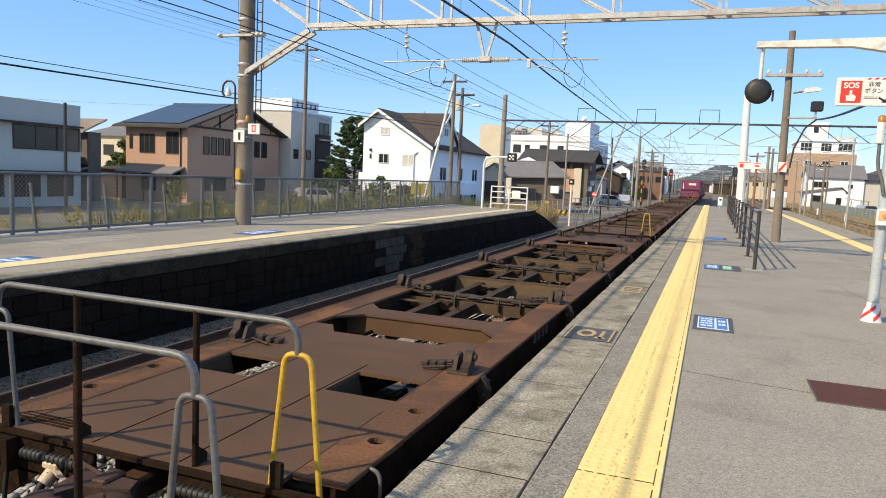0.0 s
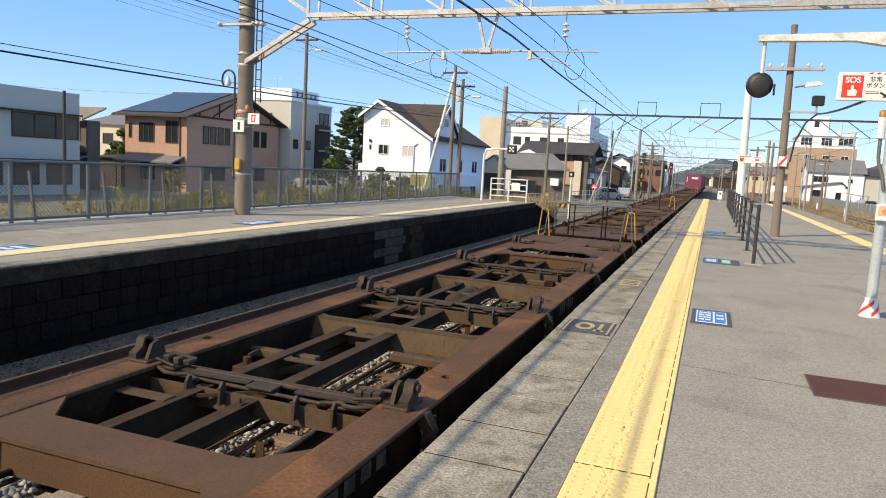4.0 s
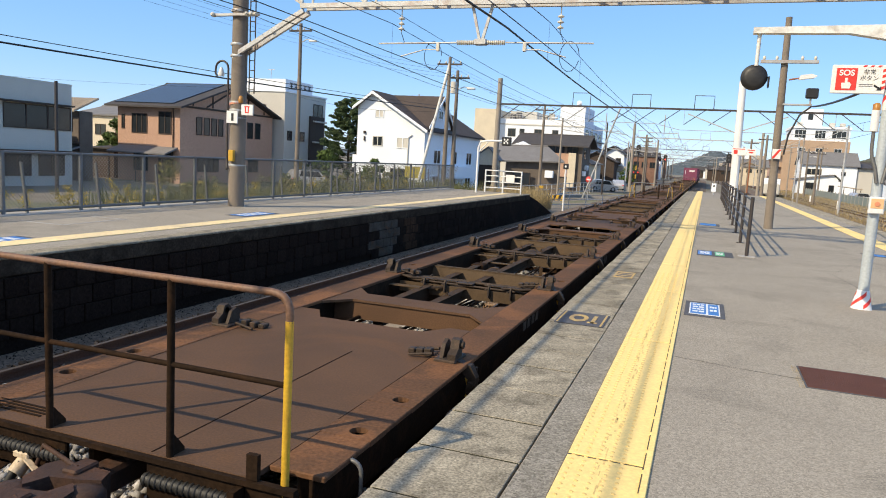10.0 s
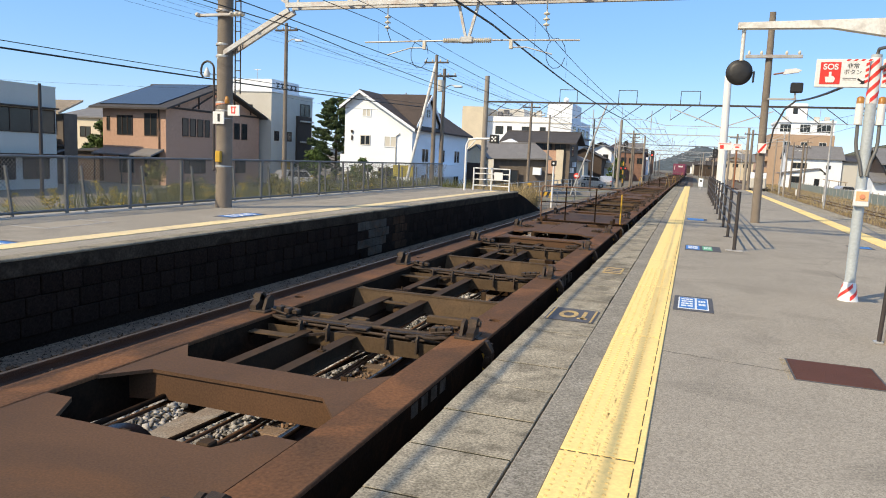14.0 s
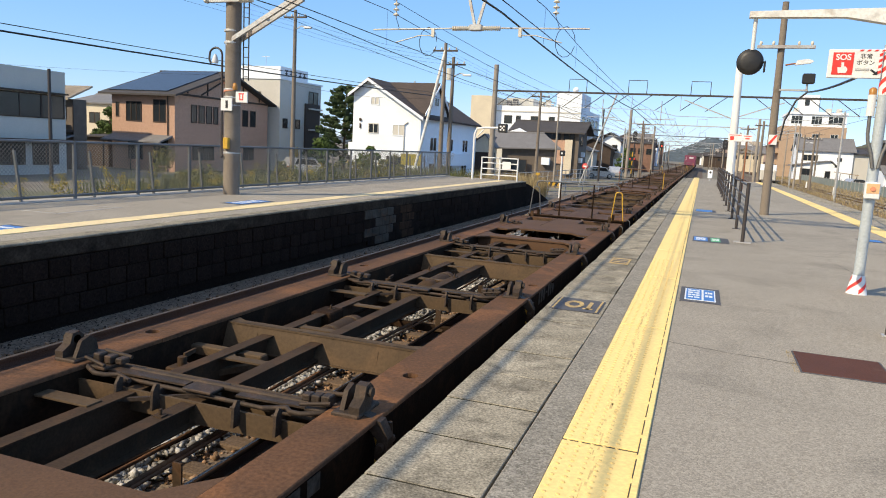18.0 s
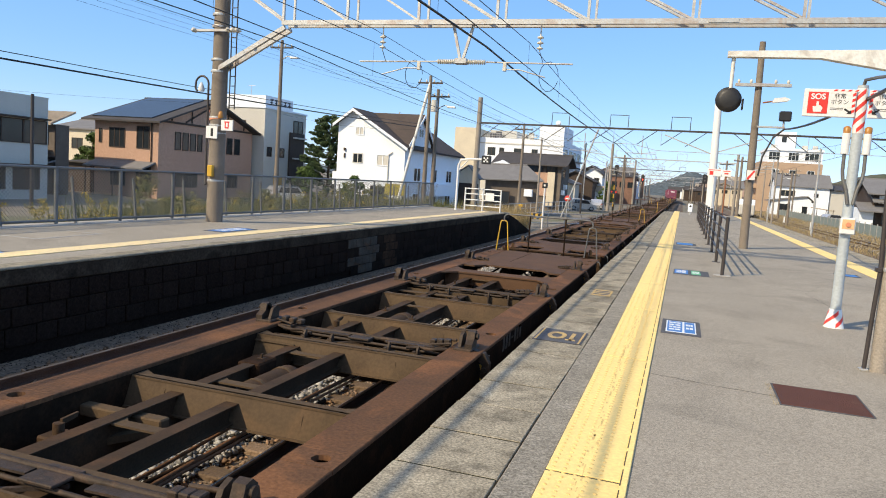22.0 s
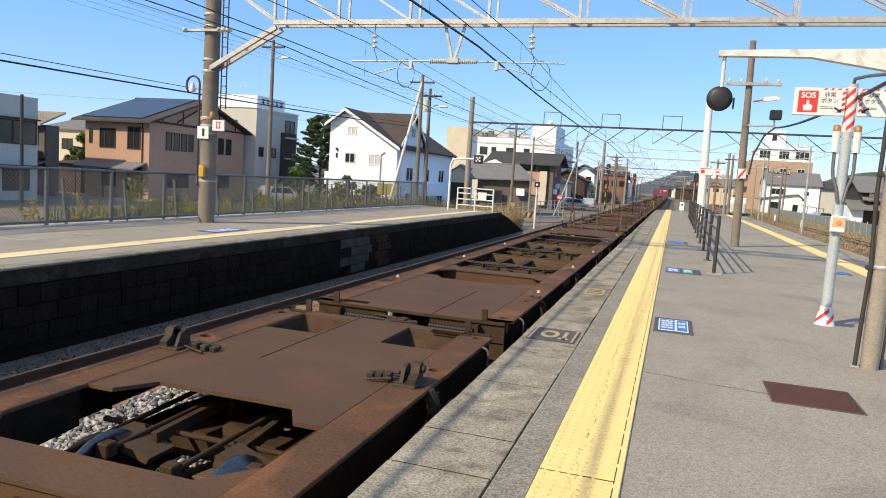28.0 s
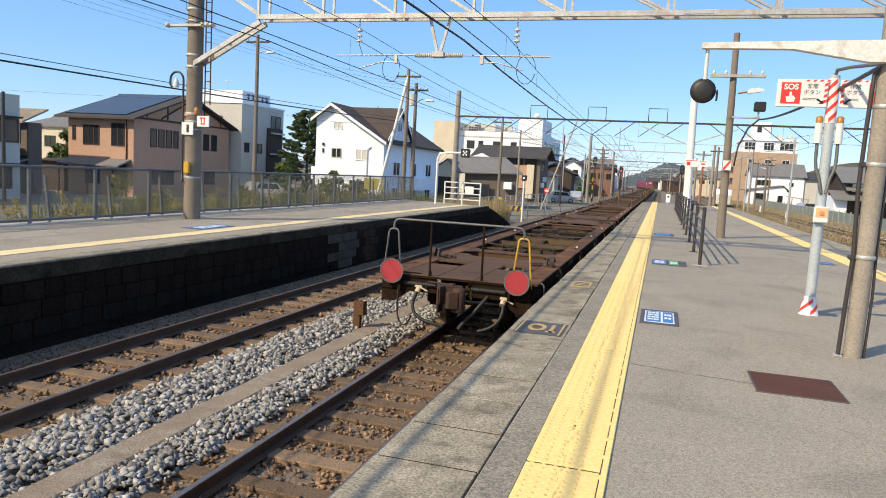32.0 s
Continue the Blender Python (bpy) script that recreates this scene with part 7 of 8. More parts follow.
for z in (10.65, 11.08):
    part("roof_rail", Shape().rod((-39.9, 140.2, z), (-28.0, 140.2, z), 0.035, 5), GALV, hb)
for q, x in enumerate((-38.2, -36.9, -31.5, -30.2)):
    part("roof_unit", Shape().box(x, x + 1.0, 141.5, 142.5, 10.2, 11.3 + 0.3 * (q % 2), 0.05), SIGNGREY if q < 2 else STUCCO_GREY, hb)
part("roof_dish", Shape().turned([(0.05, -0.3), (0.5, -0.1), (0.55, 0.0)], 14, (-24.2, 140.6, 13.6), 1), STUCCO, hb)
for x, w in ((-38.0, 1.6), (-35.6, 1.0), (-32.6, 1.8), (-29.0, 1.2)):
    window(hb, "s", (x, 140, 6.7), w, 1.6, 2)
for z in (1.2, 4.2, 7.2):
    for y in (142, 148, 154, 160):
        window(hb, "e", (-22.8, y, z), 3.4, 1.5, 3)
    part("balcony_slab", Shape().box(-22.8, -21.8, 141, 165, z - 0.45, z - 0.2), STUCCO_GREY, hb)

OLDBRICK = surface("old_brown_brick", (0.27, 0.155, 0.115), 0.9, 0, (0.18, 0.11, 0.085), 1.2, 14, 0.8, 0.2, 0.25)
# Grey-roofed houses by the line.
sh = thing("brown_shed_house", (0, 0, 0), "low brown house with a broad grey tiled roof", "house")
part("wall", Shape().prism([(-18.1, 66.9), (-13.1, 67.9), (-14.3, 73.4), (-19.3, 72.4)], 3.4, 2, -1.5), SHEDWALL, sh)
eave = [Vector(p) for p in ((-18.9, 66.2, 1.72), (-12.5, 67.4, 1.92), (-13.9, 74.2, 1.9), (-20.2, 73.0, 1.72))]
top = [Vector((-19.3, 69.9, 3.25)), Vector((-14.9, 70.7, 3.35))]


def roof_slab(pts, thick=0.12):
    """A roof plane of the given corners with an even thickness."""
    n = len(pts)
    low = [p - Vector((0, 0, thick)) for p in pts]
    return Shape().add(pts + low, [tuple(range(n)), tuple(range(n, 2 * n))[::-1]] + [(k, n + k, n + (k + 1) % n, (k + 1) % n) for k in range(n)])


part("roof", roof_slab([eave[0], eave[1], top[1], top[0]]), ROOFGREY, sh)
part("roof", roof_slab([eave[1], eave[2], top[1]]), ROOFGREY, sh)
part("roof", roof_slab([eave[2], eave[3], top[0], top[1]]), ROOFGREY, sh)
part("ridge", Shape().rod(top[0], top[1], 0.1, 8), ROOFGREY, sh)
part("gable", Shape().prism([(67.4, 1.75), (72.2, 1.75), (69.9, 3.05)], 0.12, 0, -19.2), CREAM, sh)
window(sh, "s", (-17.4, 66.95, -0.6), 1.8, 1.3, 2)
part("wall_unit", Shape().box(-14.3, -13.5, 67.2, 67.6, 0.3, 1.0, 0.03), STUCCO, sh, "white outdoor air unit")
sw = thing("cream_side_wing", (0, 0, 0), "small cream gabled wing beside a brown house", "house")
part("wall", Shape().prism([(-21.0, -1.5), (-18.5, -1.5), (-18.5, 1.75), (-19.5, 2.85), (-21.0, 1.75)], 0.8, 1, 65.6), CREAM, sw)
part("timber_wall", Shape().box(-21.05, -18.45, 65.52, 65.6, -1.5, 1.2), TIMBER, sw)
for a, b in (((-19.5, 2.92), (-18.3, 1.62)), ((-19.5, 2.92), (-21.3, 1.6))):
    part("roof", Shape().bar((a[0], 66.0, a[1]), (b[0], 66.0, b[1]), 1.2, 0.1, (0, 0, 1)), ROOFGREY, sw)
gh = gable_house("dark_roofed_house", "two-storey house with a dark tiled roof", -21.8, -14.0, 86.5, 92.5, -1.5, 4.05, 5.15, False, SHEDWALL, ROOFDARK, 0.8)
part("white_gable", Shape().prism([(-22.6, 3.0), (-19.5, 3.0), (-19.5, 3.5), (-21.2, 4.2), (-22.6, 3.7)], 1.0, 1, 85.5), STUCCO, gh)
part("brown_wall", Shape().box(-18.7, -15.4, 86.3, 86.5, 0.2, 3.0), BRICKWALL, gh)
window(gh, "s", (-18.4, 86.5, 3.0), 2.2, 1.0, 2)
window(gh, "s", (-15.9, 86.5, 2.9), 1.4, 1.1, 2)
window(gh, "e", (-14.0, 87.6, 2.4), 1.6, 1.2, 2)
part("cream_panel", Shape().box(-15.6, -14.7, 86.1, 86.28, -1.0, 3.1), CREAM, gh)
for y, z in ((87.0, 0.4), (88.6, 1.1)):
    part("wall_unit", Shape().box(-14.0, -13.6, y, y + 0.8, z, z + 0.6, 0.03), STUCCO, gh)
ch = gable_house("white_corner_house", "white house with dark windows and a tan lower roof", -18.6, -14.8, 140, 147, -1.5, 4.2, 5.4, True, STUCCO, ROOFDARK, 0.5)
window(ch, "s", (-18.0, 140, 2.3), 1.2, 1.2, 2)
window(ch, "s", (-16.4, 140, 2.3), 1.0, 1.2, 2)
part("lower_roof", Shape().prism([(137.8, 0.9), (137.8, 1.05), (140, 2.0), (140, 1.85)], 4.9, 0, -19.2), TANROOF, ch)
part("lower_wall", Shape().box(-18.9, -14.6, 138.2, 140, -1.5, 1.0), STUCCO, ch)
bk = thing("brown_block", (0, 0, 0), "reddish-brown two-storey shop row beside the line", "building")
part("wall", Shape().box(-14.6, -9.6, 152, 160, -1.5, 4.2), OLDBRICK, bk)
part("roof_edge", Shape().box(-14.8, -9.4, 151.8, 160.2, 4.2, 4.45), SIGNGREY, bk)
for q in range(3):
    window(bk, "s", (-14.1 + 1.6 * q, 152, 2.0), 1.1, 1.2, 2)

# Houses and flats beyond the outer line.
ap = thing("tan_apartment_block", (0, 0, 0), "tan-tiled apartment block with white top storeys", "building")
part("wall", Shape().box(17.9, 32.6, 200, 218, -1.5, 11.2), APARTMENT, ap)
part("top_storey", Shape().box(19.6, 32.4, 200.6, 217.5, 11.2, 14.2), STUCCO, ap)
part("roof_band", Shape().box(19.3, 32.6, 200.2, 217.8, 14.2, 14.75), STUCCO, ap)
part("tower", Shape().box(22.0, 26.1, 202, 210, 14.75, 19.1), STUCCO, ap)
window(ap, "s", (22.8, 202, 16.4), 1.1, 1.6, 1)
for q in range(4):
    part("stair_louvre", Shape().box(26.1, 26.3, 202.5 + 1.6 * q, 203.4 + 1.6 * q, 15.2, 18.6), SIGNGREY, ap)
for r in range(4):
    for k in range(3):
        window(ap, "s", (21.0 + 4.1 * k, 200, 8.0 - 2.9 * r), 1.7, 1.4, 2, STUCCO)
    part("balcony", Shape().box(16.8, 17.9, 201, 208, 7.2 - 2.9 * r, 8.3 - 2.9 * r), APARTMENT, ap)
    part("balcony_post", Shape().box(16.85, 17.05, 201, 201.2, 5.4 - 2.9 * r, 7.2 - 2.9 * r), CONCRETE, ap)
for x, w in ((20.0, 2.6), (24.6, 2.4), (28.4, 3.2)):
    window(ap, "s", (x, 200.6, 11.8), w, 2.0, 3, STUCCO)
for x in (20.5, 27.8, 30.2):
    part("roof_unit", Shape().box(x, x + 1.2, 202, 203, 14.75, 15.8, 0.05), STUCCO_GREY, ap)
r1 = gable_house("white_house_grey_roof", "white house with a grey tiled roof beyond the line", 19.4, 30.0, 172, 182, -1.5, 4.9, 7.5, False, STUCCO, ROOFGREY, 0.5)
window(r1, "s", (20.3, 172, 2.6), 3.0, 1.3, 3, CREAM)
window(r1, "s", (27.0, 172, 2.7), 0.9, 0.8, 1)
part("shaded_annex", Shape().box(30.0, 33.0, 172.5, 180, -1.5, 4.4), STUCCO_GREY, r1)
part("annex_roof", Shape().prism([(171.8, 4.4), (171.8, 4.55), (180.3, 5.6), (180.3, 5.45)], 3.4, 0, 29.9), ROOFDARK, r1)
r2 = thing("small_white_house", (0, 0, 0), "small white house with a sloping roof beyond the line", "house")
part("wall", Shape().prism([(16.4, -1.5), (23.3, -1.5), (23.3, 1.8), (22.4, 2.55), (16.4, 1.5)], 6.0, 1, 150), STUCCO, r2)
part("roof", Shape().prism([(15.6, 1.36), (15.6, 1.5), (22.6, 2.7), (22.6, 2.56)], 6.6, 1, 149.6), ROOFGREY, r2)
part("roof", Shape().prism([(22.6, 2.56), (22.6, 2.7), (23.9, 1.6), (23.9, 1.46)], 6.6, 1, 149.6), ROOFGREY, r2)
window(r2, "s", (17.6, 150, -0.3), 2.1, 1.3, 2)
window(r2, "s", (21.8, 150, -1.2), 0.9, 1.9, 1)
part("lean_roof", Shape().prism([(23.3, 0.6), (23.3, 0.72), (27.5, 0.3), (27.5, 0.18)], 4.0, 1, 150), TANROOF, r2)
for x in (24.4, 26.0, 27.2):
    part("lean_post", Shape().rod((x, 150.2, -1.5), (x, 150.2, 0.4), 0.06, 6), TIMBER, r2)
r3 = gable_house("dark_old_house", "old dark timber house with grey roofs", 22.4, 31, 100, 110, -1.5, 3.3, 5.0, False, TIMBER, ROOFGREY, 0.8)
part("lean_to", Shape().prism([(98, 0.9), (98, 1.05), (101, 2.1), (101, 1.9)], 7.0, 0, 20.6), ROOFGREY, r3)
part("lean_wall", Shape().box(20.9, 22.4, 99, 104, -1.5, 1.4), STUCCO, r3)
part("white_gable", Shape().box(23.0, 29.0, 99.9, 100, 2.0, 3.0), STUCCO, r3)
part("second_roof", Shape().prism([(99.0, 2.1), (99.0, 2.22), (101, 3.1), (101, 2.95)], 7.0, 0, 22.2), ROOFGREY, r3)
for q in range(3):
    window(r3, "s", (21.4 + 2.0 * q, 100, -0.6), 1.5, 1.3, 2)
r4 = gable_house("white_gabled_cottage", "white gabled house with dark eaves on the slope", 36, 44, 112, 122, -1.5, 3.4, 6.0, True, STUCCO, ROOFGREY, 0.7)
window(r4, "s", (38, 112, 0.6), 2.0, 1.3, 2)

# Smaller houses towards the vanishing lines.
rnd = random.Random(21)
for k in range(16):
    x, y = 34 + 4.6 * (k % 8) + rnd.uniform(-1, 1), 128 + 16 * (k // 8) + rnd.uniform(-6, 10)
    w, d, h = rnd.uniform(6, 9), rnd.uniform(6, 9), rnd.uniform(2.8, 6.0)
    hs = gable_house("town_house", "tile-roofed house on the slope beyond the line", x - w / 2, x + w / 2, y, y + d, -1.5, h, h + rnd.uniform(1.2, 2.2), rnd.random() < 0.5, rnd.choice((STUCCO, CREAM, STUCCO_GREY, TIMBER)), rnd.choice((ROOFDARK, ROOFGREY, ROOFGREY)), 0.6)
    tagged(hs, group="distant houses")
    window(hs, "s", (x - w * 0.3, y, h - 1.9), 1.8, 1.1, 2)
    window(hs, "s", (x + w * 0.1, y, h - 1.9), 1.5, 1.1, 2)
for k in range(56):
    left = k % 2 == 0
    y = (150 if left else 172) + 6.0 * k * 0.9 + rnd.uniform(-3, 3)
    bend = max(0, y - 150) ** 2 / 2600
    x = (-17 - rnd.uniform(0, 22) - bend) if left else (11 + rnd.uniform(2, 26) - bend * 0.6)
    w, d, h = rnd.uniform(6, 10), rnd.uniform(6, 9), rnd.uniform(2.6, 5.0)
    hs = gable_house("town_house", rnd.choice(("small house with a grey tiled roof in the distance", "distant house with pale walls and a dark roof")), x - w / 2, x + w / 2, y, y + d, -1.5, h, h + rnd.uniform(1.2, 2.0), rnd.random() < 0.5, rnd.choice((STUCCO, CREAM, STUCCO_GREY, STUCCO, TIMBER)), rnd.choice((ROOFDARK, ROOFGREY)), 0.5)
    tagged(hs, group="distant houses")
    window(hs, "s", (x - w * 0.3, y, h - 1.9), 1.6, 1.1, 2)
    window(hs, "s", (x + w * 0.1, y, h - 1.9), 1.4, 1.1, 2)

PINKWALL = surface("dusty_pink_render", (0.46, 0.34, 0.31), 0.9, 0, (0.38, 0.28, 0.25), 0.5, 14, 0.6, 0.1, 0.12)
for k in range(30):
    y = 235 + 7.0 * k + rnd.uniform(-3, 3)
    bend = max(0, y - 205) ** 2 / 2600
    x = -bend + 11 + rnd.uniform(0, 30) + (y - 235) * 0.03
    w, d, h = rnd.uniform(6, 11), rnd.uniform(6, 9), rnd.uniform(3.2, 7.5)
    hs = gable_house("town_house", "tiled house in the town behind the bend", x - w / 2, x + w / 2, y, y + d, -1.5, h, h + rnd.uniform(1.2, 2.2), rnd.random() < 0.5, rnd.choice((STUCCO, CREAM, PINKWALL, STUCCO_GREY, OLDBRICK)), rnd.choice((ROOFDARK, ROOFGREY, TANROOF)), 0.5)
    tagged(hs, group="distant houses")
    window(hs, "s", (x - w * 0.3, y, h - 1.9), 1.6, 1.1, 2)
    window(hs, "s", (x + w * 0.1, y, h - 1.9), 1.4, 1.1, 2)
for k in range(14):
    y = 172 + 12.0 * k + rnd.uniform(-3, 3)
    w, d, h = rnd.uniform(5, 8), rnd.uniform(6, 9), rnd.uniform(3.4, 6.8)
    x = -10.5 - w / 2 - rnd.uniform(0, 9) - max(0, y - 205) ** 2 / 2600
    hs = gable_house("town_house", "tiled house close beside the line in the distance", x - w / 2, x + w / 2, y, y + d, -1.5, h, h + rnd.uniform(1.2, 2.2), rnd.random() < 0.5, rnd.choice((STUCCO, CREAM, PINKWALL, OLDBRICK)), rnd.choice((ROOFDARK, ROOFGREY, TANROOF)), 0.5)
    tagged(hs, group="distant houses")
    window(hs, "s", (x - w * 0.3, y, h - 1.9), 1.4, 1.1, 2)
    window(hs, "s", (x + w * 0.1, y, h - 1.9), 1.2, 1.1, 2)
for k in range(14):
    y = 104 + 4.2 * k
    x = -19 - (k * 7.3) % 17
    w, d, h = rnd.uniform(5, 8), rnd.uniform(5, 7), rnd.uniform(1.8, 3.6)
    hs = gable_house("town_house", "low house with a dark tiled roof beside the line", x - w / 2, x + w / 2, y, y + d, -1.5, h, h + rnd.uniform(1.0, 1.7), rnd.random() < 0.5, rnd.choice((STUCCO, CREAM, TIMBER, STUCCO_GREY)), rnd.choice((ROOFDARK, ROOFGREY)), 0.5)
    tagged(hs, group="distant houses")
    window(hs, "s", (x - w * 0.3, y, h - 1.7), 1.5, 1.0, 2)
for k in range(34):
    left = k % 2 == 0
    y = 66 + 7.5 * k + rnd.uniform(-3, 3)
    bend = max(0, y - 205) ** 2 / 2600
    x = (-9.6 - rnd.uniform(0, 4.5) - bend) if left else (3.8 + rnd.uniform(0, 8.5) - bend)
    h = rnd.uniform(6.0, 9.0)
    po = thing("line_pole", (x, y, -1.5), "slim pole with a short arm beside the tracks", "pole", "line poles")
    part("pole", Shape().rod((0, 0, 0), (0, 0, h), 0.11, 8, 0.08), rnd.choice((POLE, GALV, BROWNPOST)), po)
    part("arm", Shape().rod((0, 0, h - 1.0), ((2.4 if left else -2.4), 0, h - 1.3), 0.04, 6), GALV, po)
    part("stay", Shape().rod((0, 0, h - 0.1), ((1.8 if left else -1.8), 0, h - 1.2), 0.025, 5), GALV, po)
for k in range(9):
    strung("thin wire along the far line", (-9.5 + 0.9 * k, 62, 4.6 + 0.35 * (k % 4)), (-13.5 + 1.2 * k, 190, 4.8 + 0.5 * (k % 3)), 0.5, 0.014)
lf = thing("line_fence", (-14.0, 40, -1.5), "grey mesh fence between the line and the houses", "fence")
for k in range(36):
    part("post", Shape().rod((0.055 * k, 2.0 * k, 0), (0.055 * k, 2.0 * k, 1.3), 0.035, 6), GALV, lf)
for z in (0.3, 0.8, 1.25):
    part("rail", Shape().rod((0, 0, z), (1.95, 70, z), 0.03, 6), GALV, lf)

NEARHILL = surface("scrubby_hill", (0.075, 0.085, 0.05), 0.95, 0, (0.14, 0.125, 0.09), 0.06, 0.5, 0.8, 0.5, 0.45)

# Wooded hills behind the town.
def hill(name, x0, x1, y, top, seed, cover=None):
    s, n, m = Shape(), 90, 6
    v = []
    for i in range(n + 1):
        x = x0 + (x1 - x0) * i / n
        e = math.sin(math.pi * i / n) ** 0.7
        hgt = top * e * (0.62 + 0.4 * noise.noise(Vector((i * 0.05, seed, 0)))) + 0.7 * noise.noise(Vector((i * 0.9, seed, 3)))
        for j in range(m + 1):
            t = j / m
            v.append((x, y + 160 * t, -1.5 + max(0.1, hgt) * math.sin(t * math.pi / 2) + (1.8 * noise.noise(Vector((i * 0.7, j * 0.8, seed))) if 0 < j else 0)))
    f = [(i * (m + 1) + j, (i + 1) * (m + 1) + j, (i + 1) * (m + 1) + j + 1, i * (m + 1) + j + 1) for i in range(n) for j in range(m)]
    s.add(v, f, True)
    return fixed(name, s, cover or HILLSIDE, "dark wooded hill behind the town", "hill")


hill("backdrop_hill", -58, 125, 700, 39, 2)
hill("backdrop_hill_town", -540, -340, 420, 44, 4)
hill("backdrop_hill_east", 60, 560, 420, 60, 5, NEARHILL)
hill("backdrop_hill_west", -900, -330, 620, 22, 9)


# ---- plants ----
def tuft_mesh(name, box_, n, size, seed, lean=0.3, z=0.0, tall=(0.4, 1.0), flat=False):
    """Many small blades or leaves in a box."""
    r = np.random.default_rng(seed)
    x0, x1, y0, y1 = box_
    p = np.stack([r.uniform(x0, x1, n), r.uniform(y0, y1, n), np.full(n, z)], 1)
    h = r.uniform(*tall, n)
    a = r.uniform(0, 2 * np.pi, n)
    side = np.stack([np.cos(a), np.sin(a), 0 * a], 1) * size
    tip = p + np.stack([r.normal(0, lean, n) * h, r.normal(0, lean, n) * h, h], 1)
    mid = (p + tip) / 2
    v = np.concatenate([p - side * 0.4, p + side * 0.4, mid + side, tip, mid - side], 1).reshape(-1, 3)
    me = bpy.data.meshes.new(name)
    k = np.arange(n) * 5
    me.from_pydata(v.tolist(), [], np.stack([k, k + 1, k + 2, k + 3, k + 4], 1).tolist())
    return me


def clumps(name, centres, n, size, seed):
    """Leaves scattered round clump centres (x, y, z, radius)."""
    r = np.random.default_rng(seed)
    c = np.array(centres)
    pick = r.integers(0, len(c), n)
    d = r.normal(0, 1, (n, 3))
    d /= np.linalg.norm(d, axis=1)[:, None]
    p = c[pick, :3] + d * (c[pick, 3] * r.uniform(0.35, 1.0, n) ** 0.5)[:, None] * np.array([1, 1, 0.75])
    u = r.normal(0, 1, (n, 3))
    u /= np.linalg.norm(u, axis=1)[:, None]
    w = np.cross(u, d)
    w /= np.linalg.norm(w, axis=1)[:, None] + 1e-9
    s = (size * r.uniform(0.6, 1.4, n))[:, None]
    v = np.concatenate([p - u * s, p + w * s * 0.5, p + u * s, p - w * s * 0.5], 1).reshape(-1, 3)
    me = bpy.data.meshes.new(name)
    k = np.arange(n) * 4
    me.from_pydata(v.tolist(), [], np.stack([k, k + 1, k + 2, k + 3], 1).tolist())
    return me


def tree(name, label, at, h, spread, leaf, seed, n=2600, cone=False):
    r = random.Random(seed)
    th = thing(name, at, label, "tree")
    tk = Shape()
    pts = [(0.12 * math.sin(k * 1.3), 0.1 * math.cos(k), h * 0.9 * k / 6) for k in range(7)]
    for k in range(6):
        tk.rod(pts[k], pts[k + 1], 0.18 * (1 - k / 7), 8, 0.18 * (1 - (k + 1) / 7))
    cs_ = []
    for k in range(26):
        t = r.uniform(0.22, 1.0)
        rad = spread * ((1.05 - t) if cone else math.sin(math.pi * min(1, 0.25 + t * 0.75)) ** 0.6) * r.uniform(0.35, 1.0)
        a = r.uniform(0, 6.28)
        c = (rad * math.cos(a), rad * math.sin(a), h * t)
        cs_.append((*c, spread * r.uniform(0.22, 0.42)))
        tk.rod((0.05, 0.05, h * t * 0.85), c, 0.035, 5, 0.012)
    part("trunk", tk, BARK, th)
    part("crown", clumps("crown", cs_, n, 0.16, seed), leaf, th)
    return th


pr = random.Random(31)
pine = thing("pine_tree", (-32.1, 61, -1.5), "dark green pine with layered spreading branches", "tree")
part("trunk", Shape().rod((0, 0, 0), (0.15, 0, 8.0), 0.17, 8, 0.03), BARK, pine)
cent = []
for k in range(80):
    z = 0.7 + 7.2 * k / 79
    reach = 3.3 * (1 - (z - 1.0) / 7.8) ** 0.7 * pr.uniform(0.65, 1.1) + 0.2
    a = k * 2.4 + pr.uniform(-0.4, 0.4)
    tip = (reach * math.cos(a), reach * math.sin(a), z + 0.18 * reach)
    part("limb", Shape().rod((0.02 * z, 0, z), tip, 0.035, 5, 0.012), BARK, pine)
    for q in range(1, 6):
        t = 0.25 + 0.15 * q
        cent.append((tip[0] * t, tip[1] * t, z + 0.18 * reach * t + pr.uniform(-0.05, 0.12), 0.16 + 0.12 * t * (1 - t) * 4))
tagged(part("crown", clumps("crown", cent, 42000, 0.095, 5), LEAF, pine), "dark needle clumps")
tree("garden_tree", "rounded green garden tree between houses", (-47.2, 47.5, -1.5), 4.6, 1.75, HEDGE, 8, 6500)
tree("garden_tree", "low green garden shrub by the white house", (-23.3, 48.5, -1.5), 2.6, 1.0, HEDGE, 12, 1200)
tree("garden_tree", "clipped green garden tree by the shed", (-31.5, 56, -1.5), 3.0, 1.3, HEDGE, 15, 1600)
for k, (x, y, hh) in enumerate(((-26, 118, 5), (-12.5, 128, 4), (22, 175, 6), (33, 128, 5), (40, 140, 7), (-34, 205, 7))):
    tree("distant_tree", "distant dark green tree among houses", (x, y, -1.5), hh, hh * 0.4, HEDGE, 30 + k, 1200)

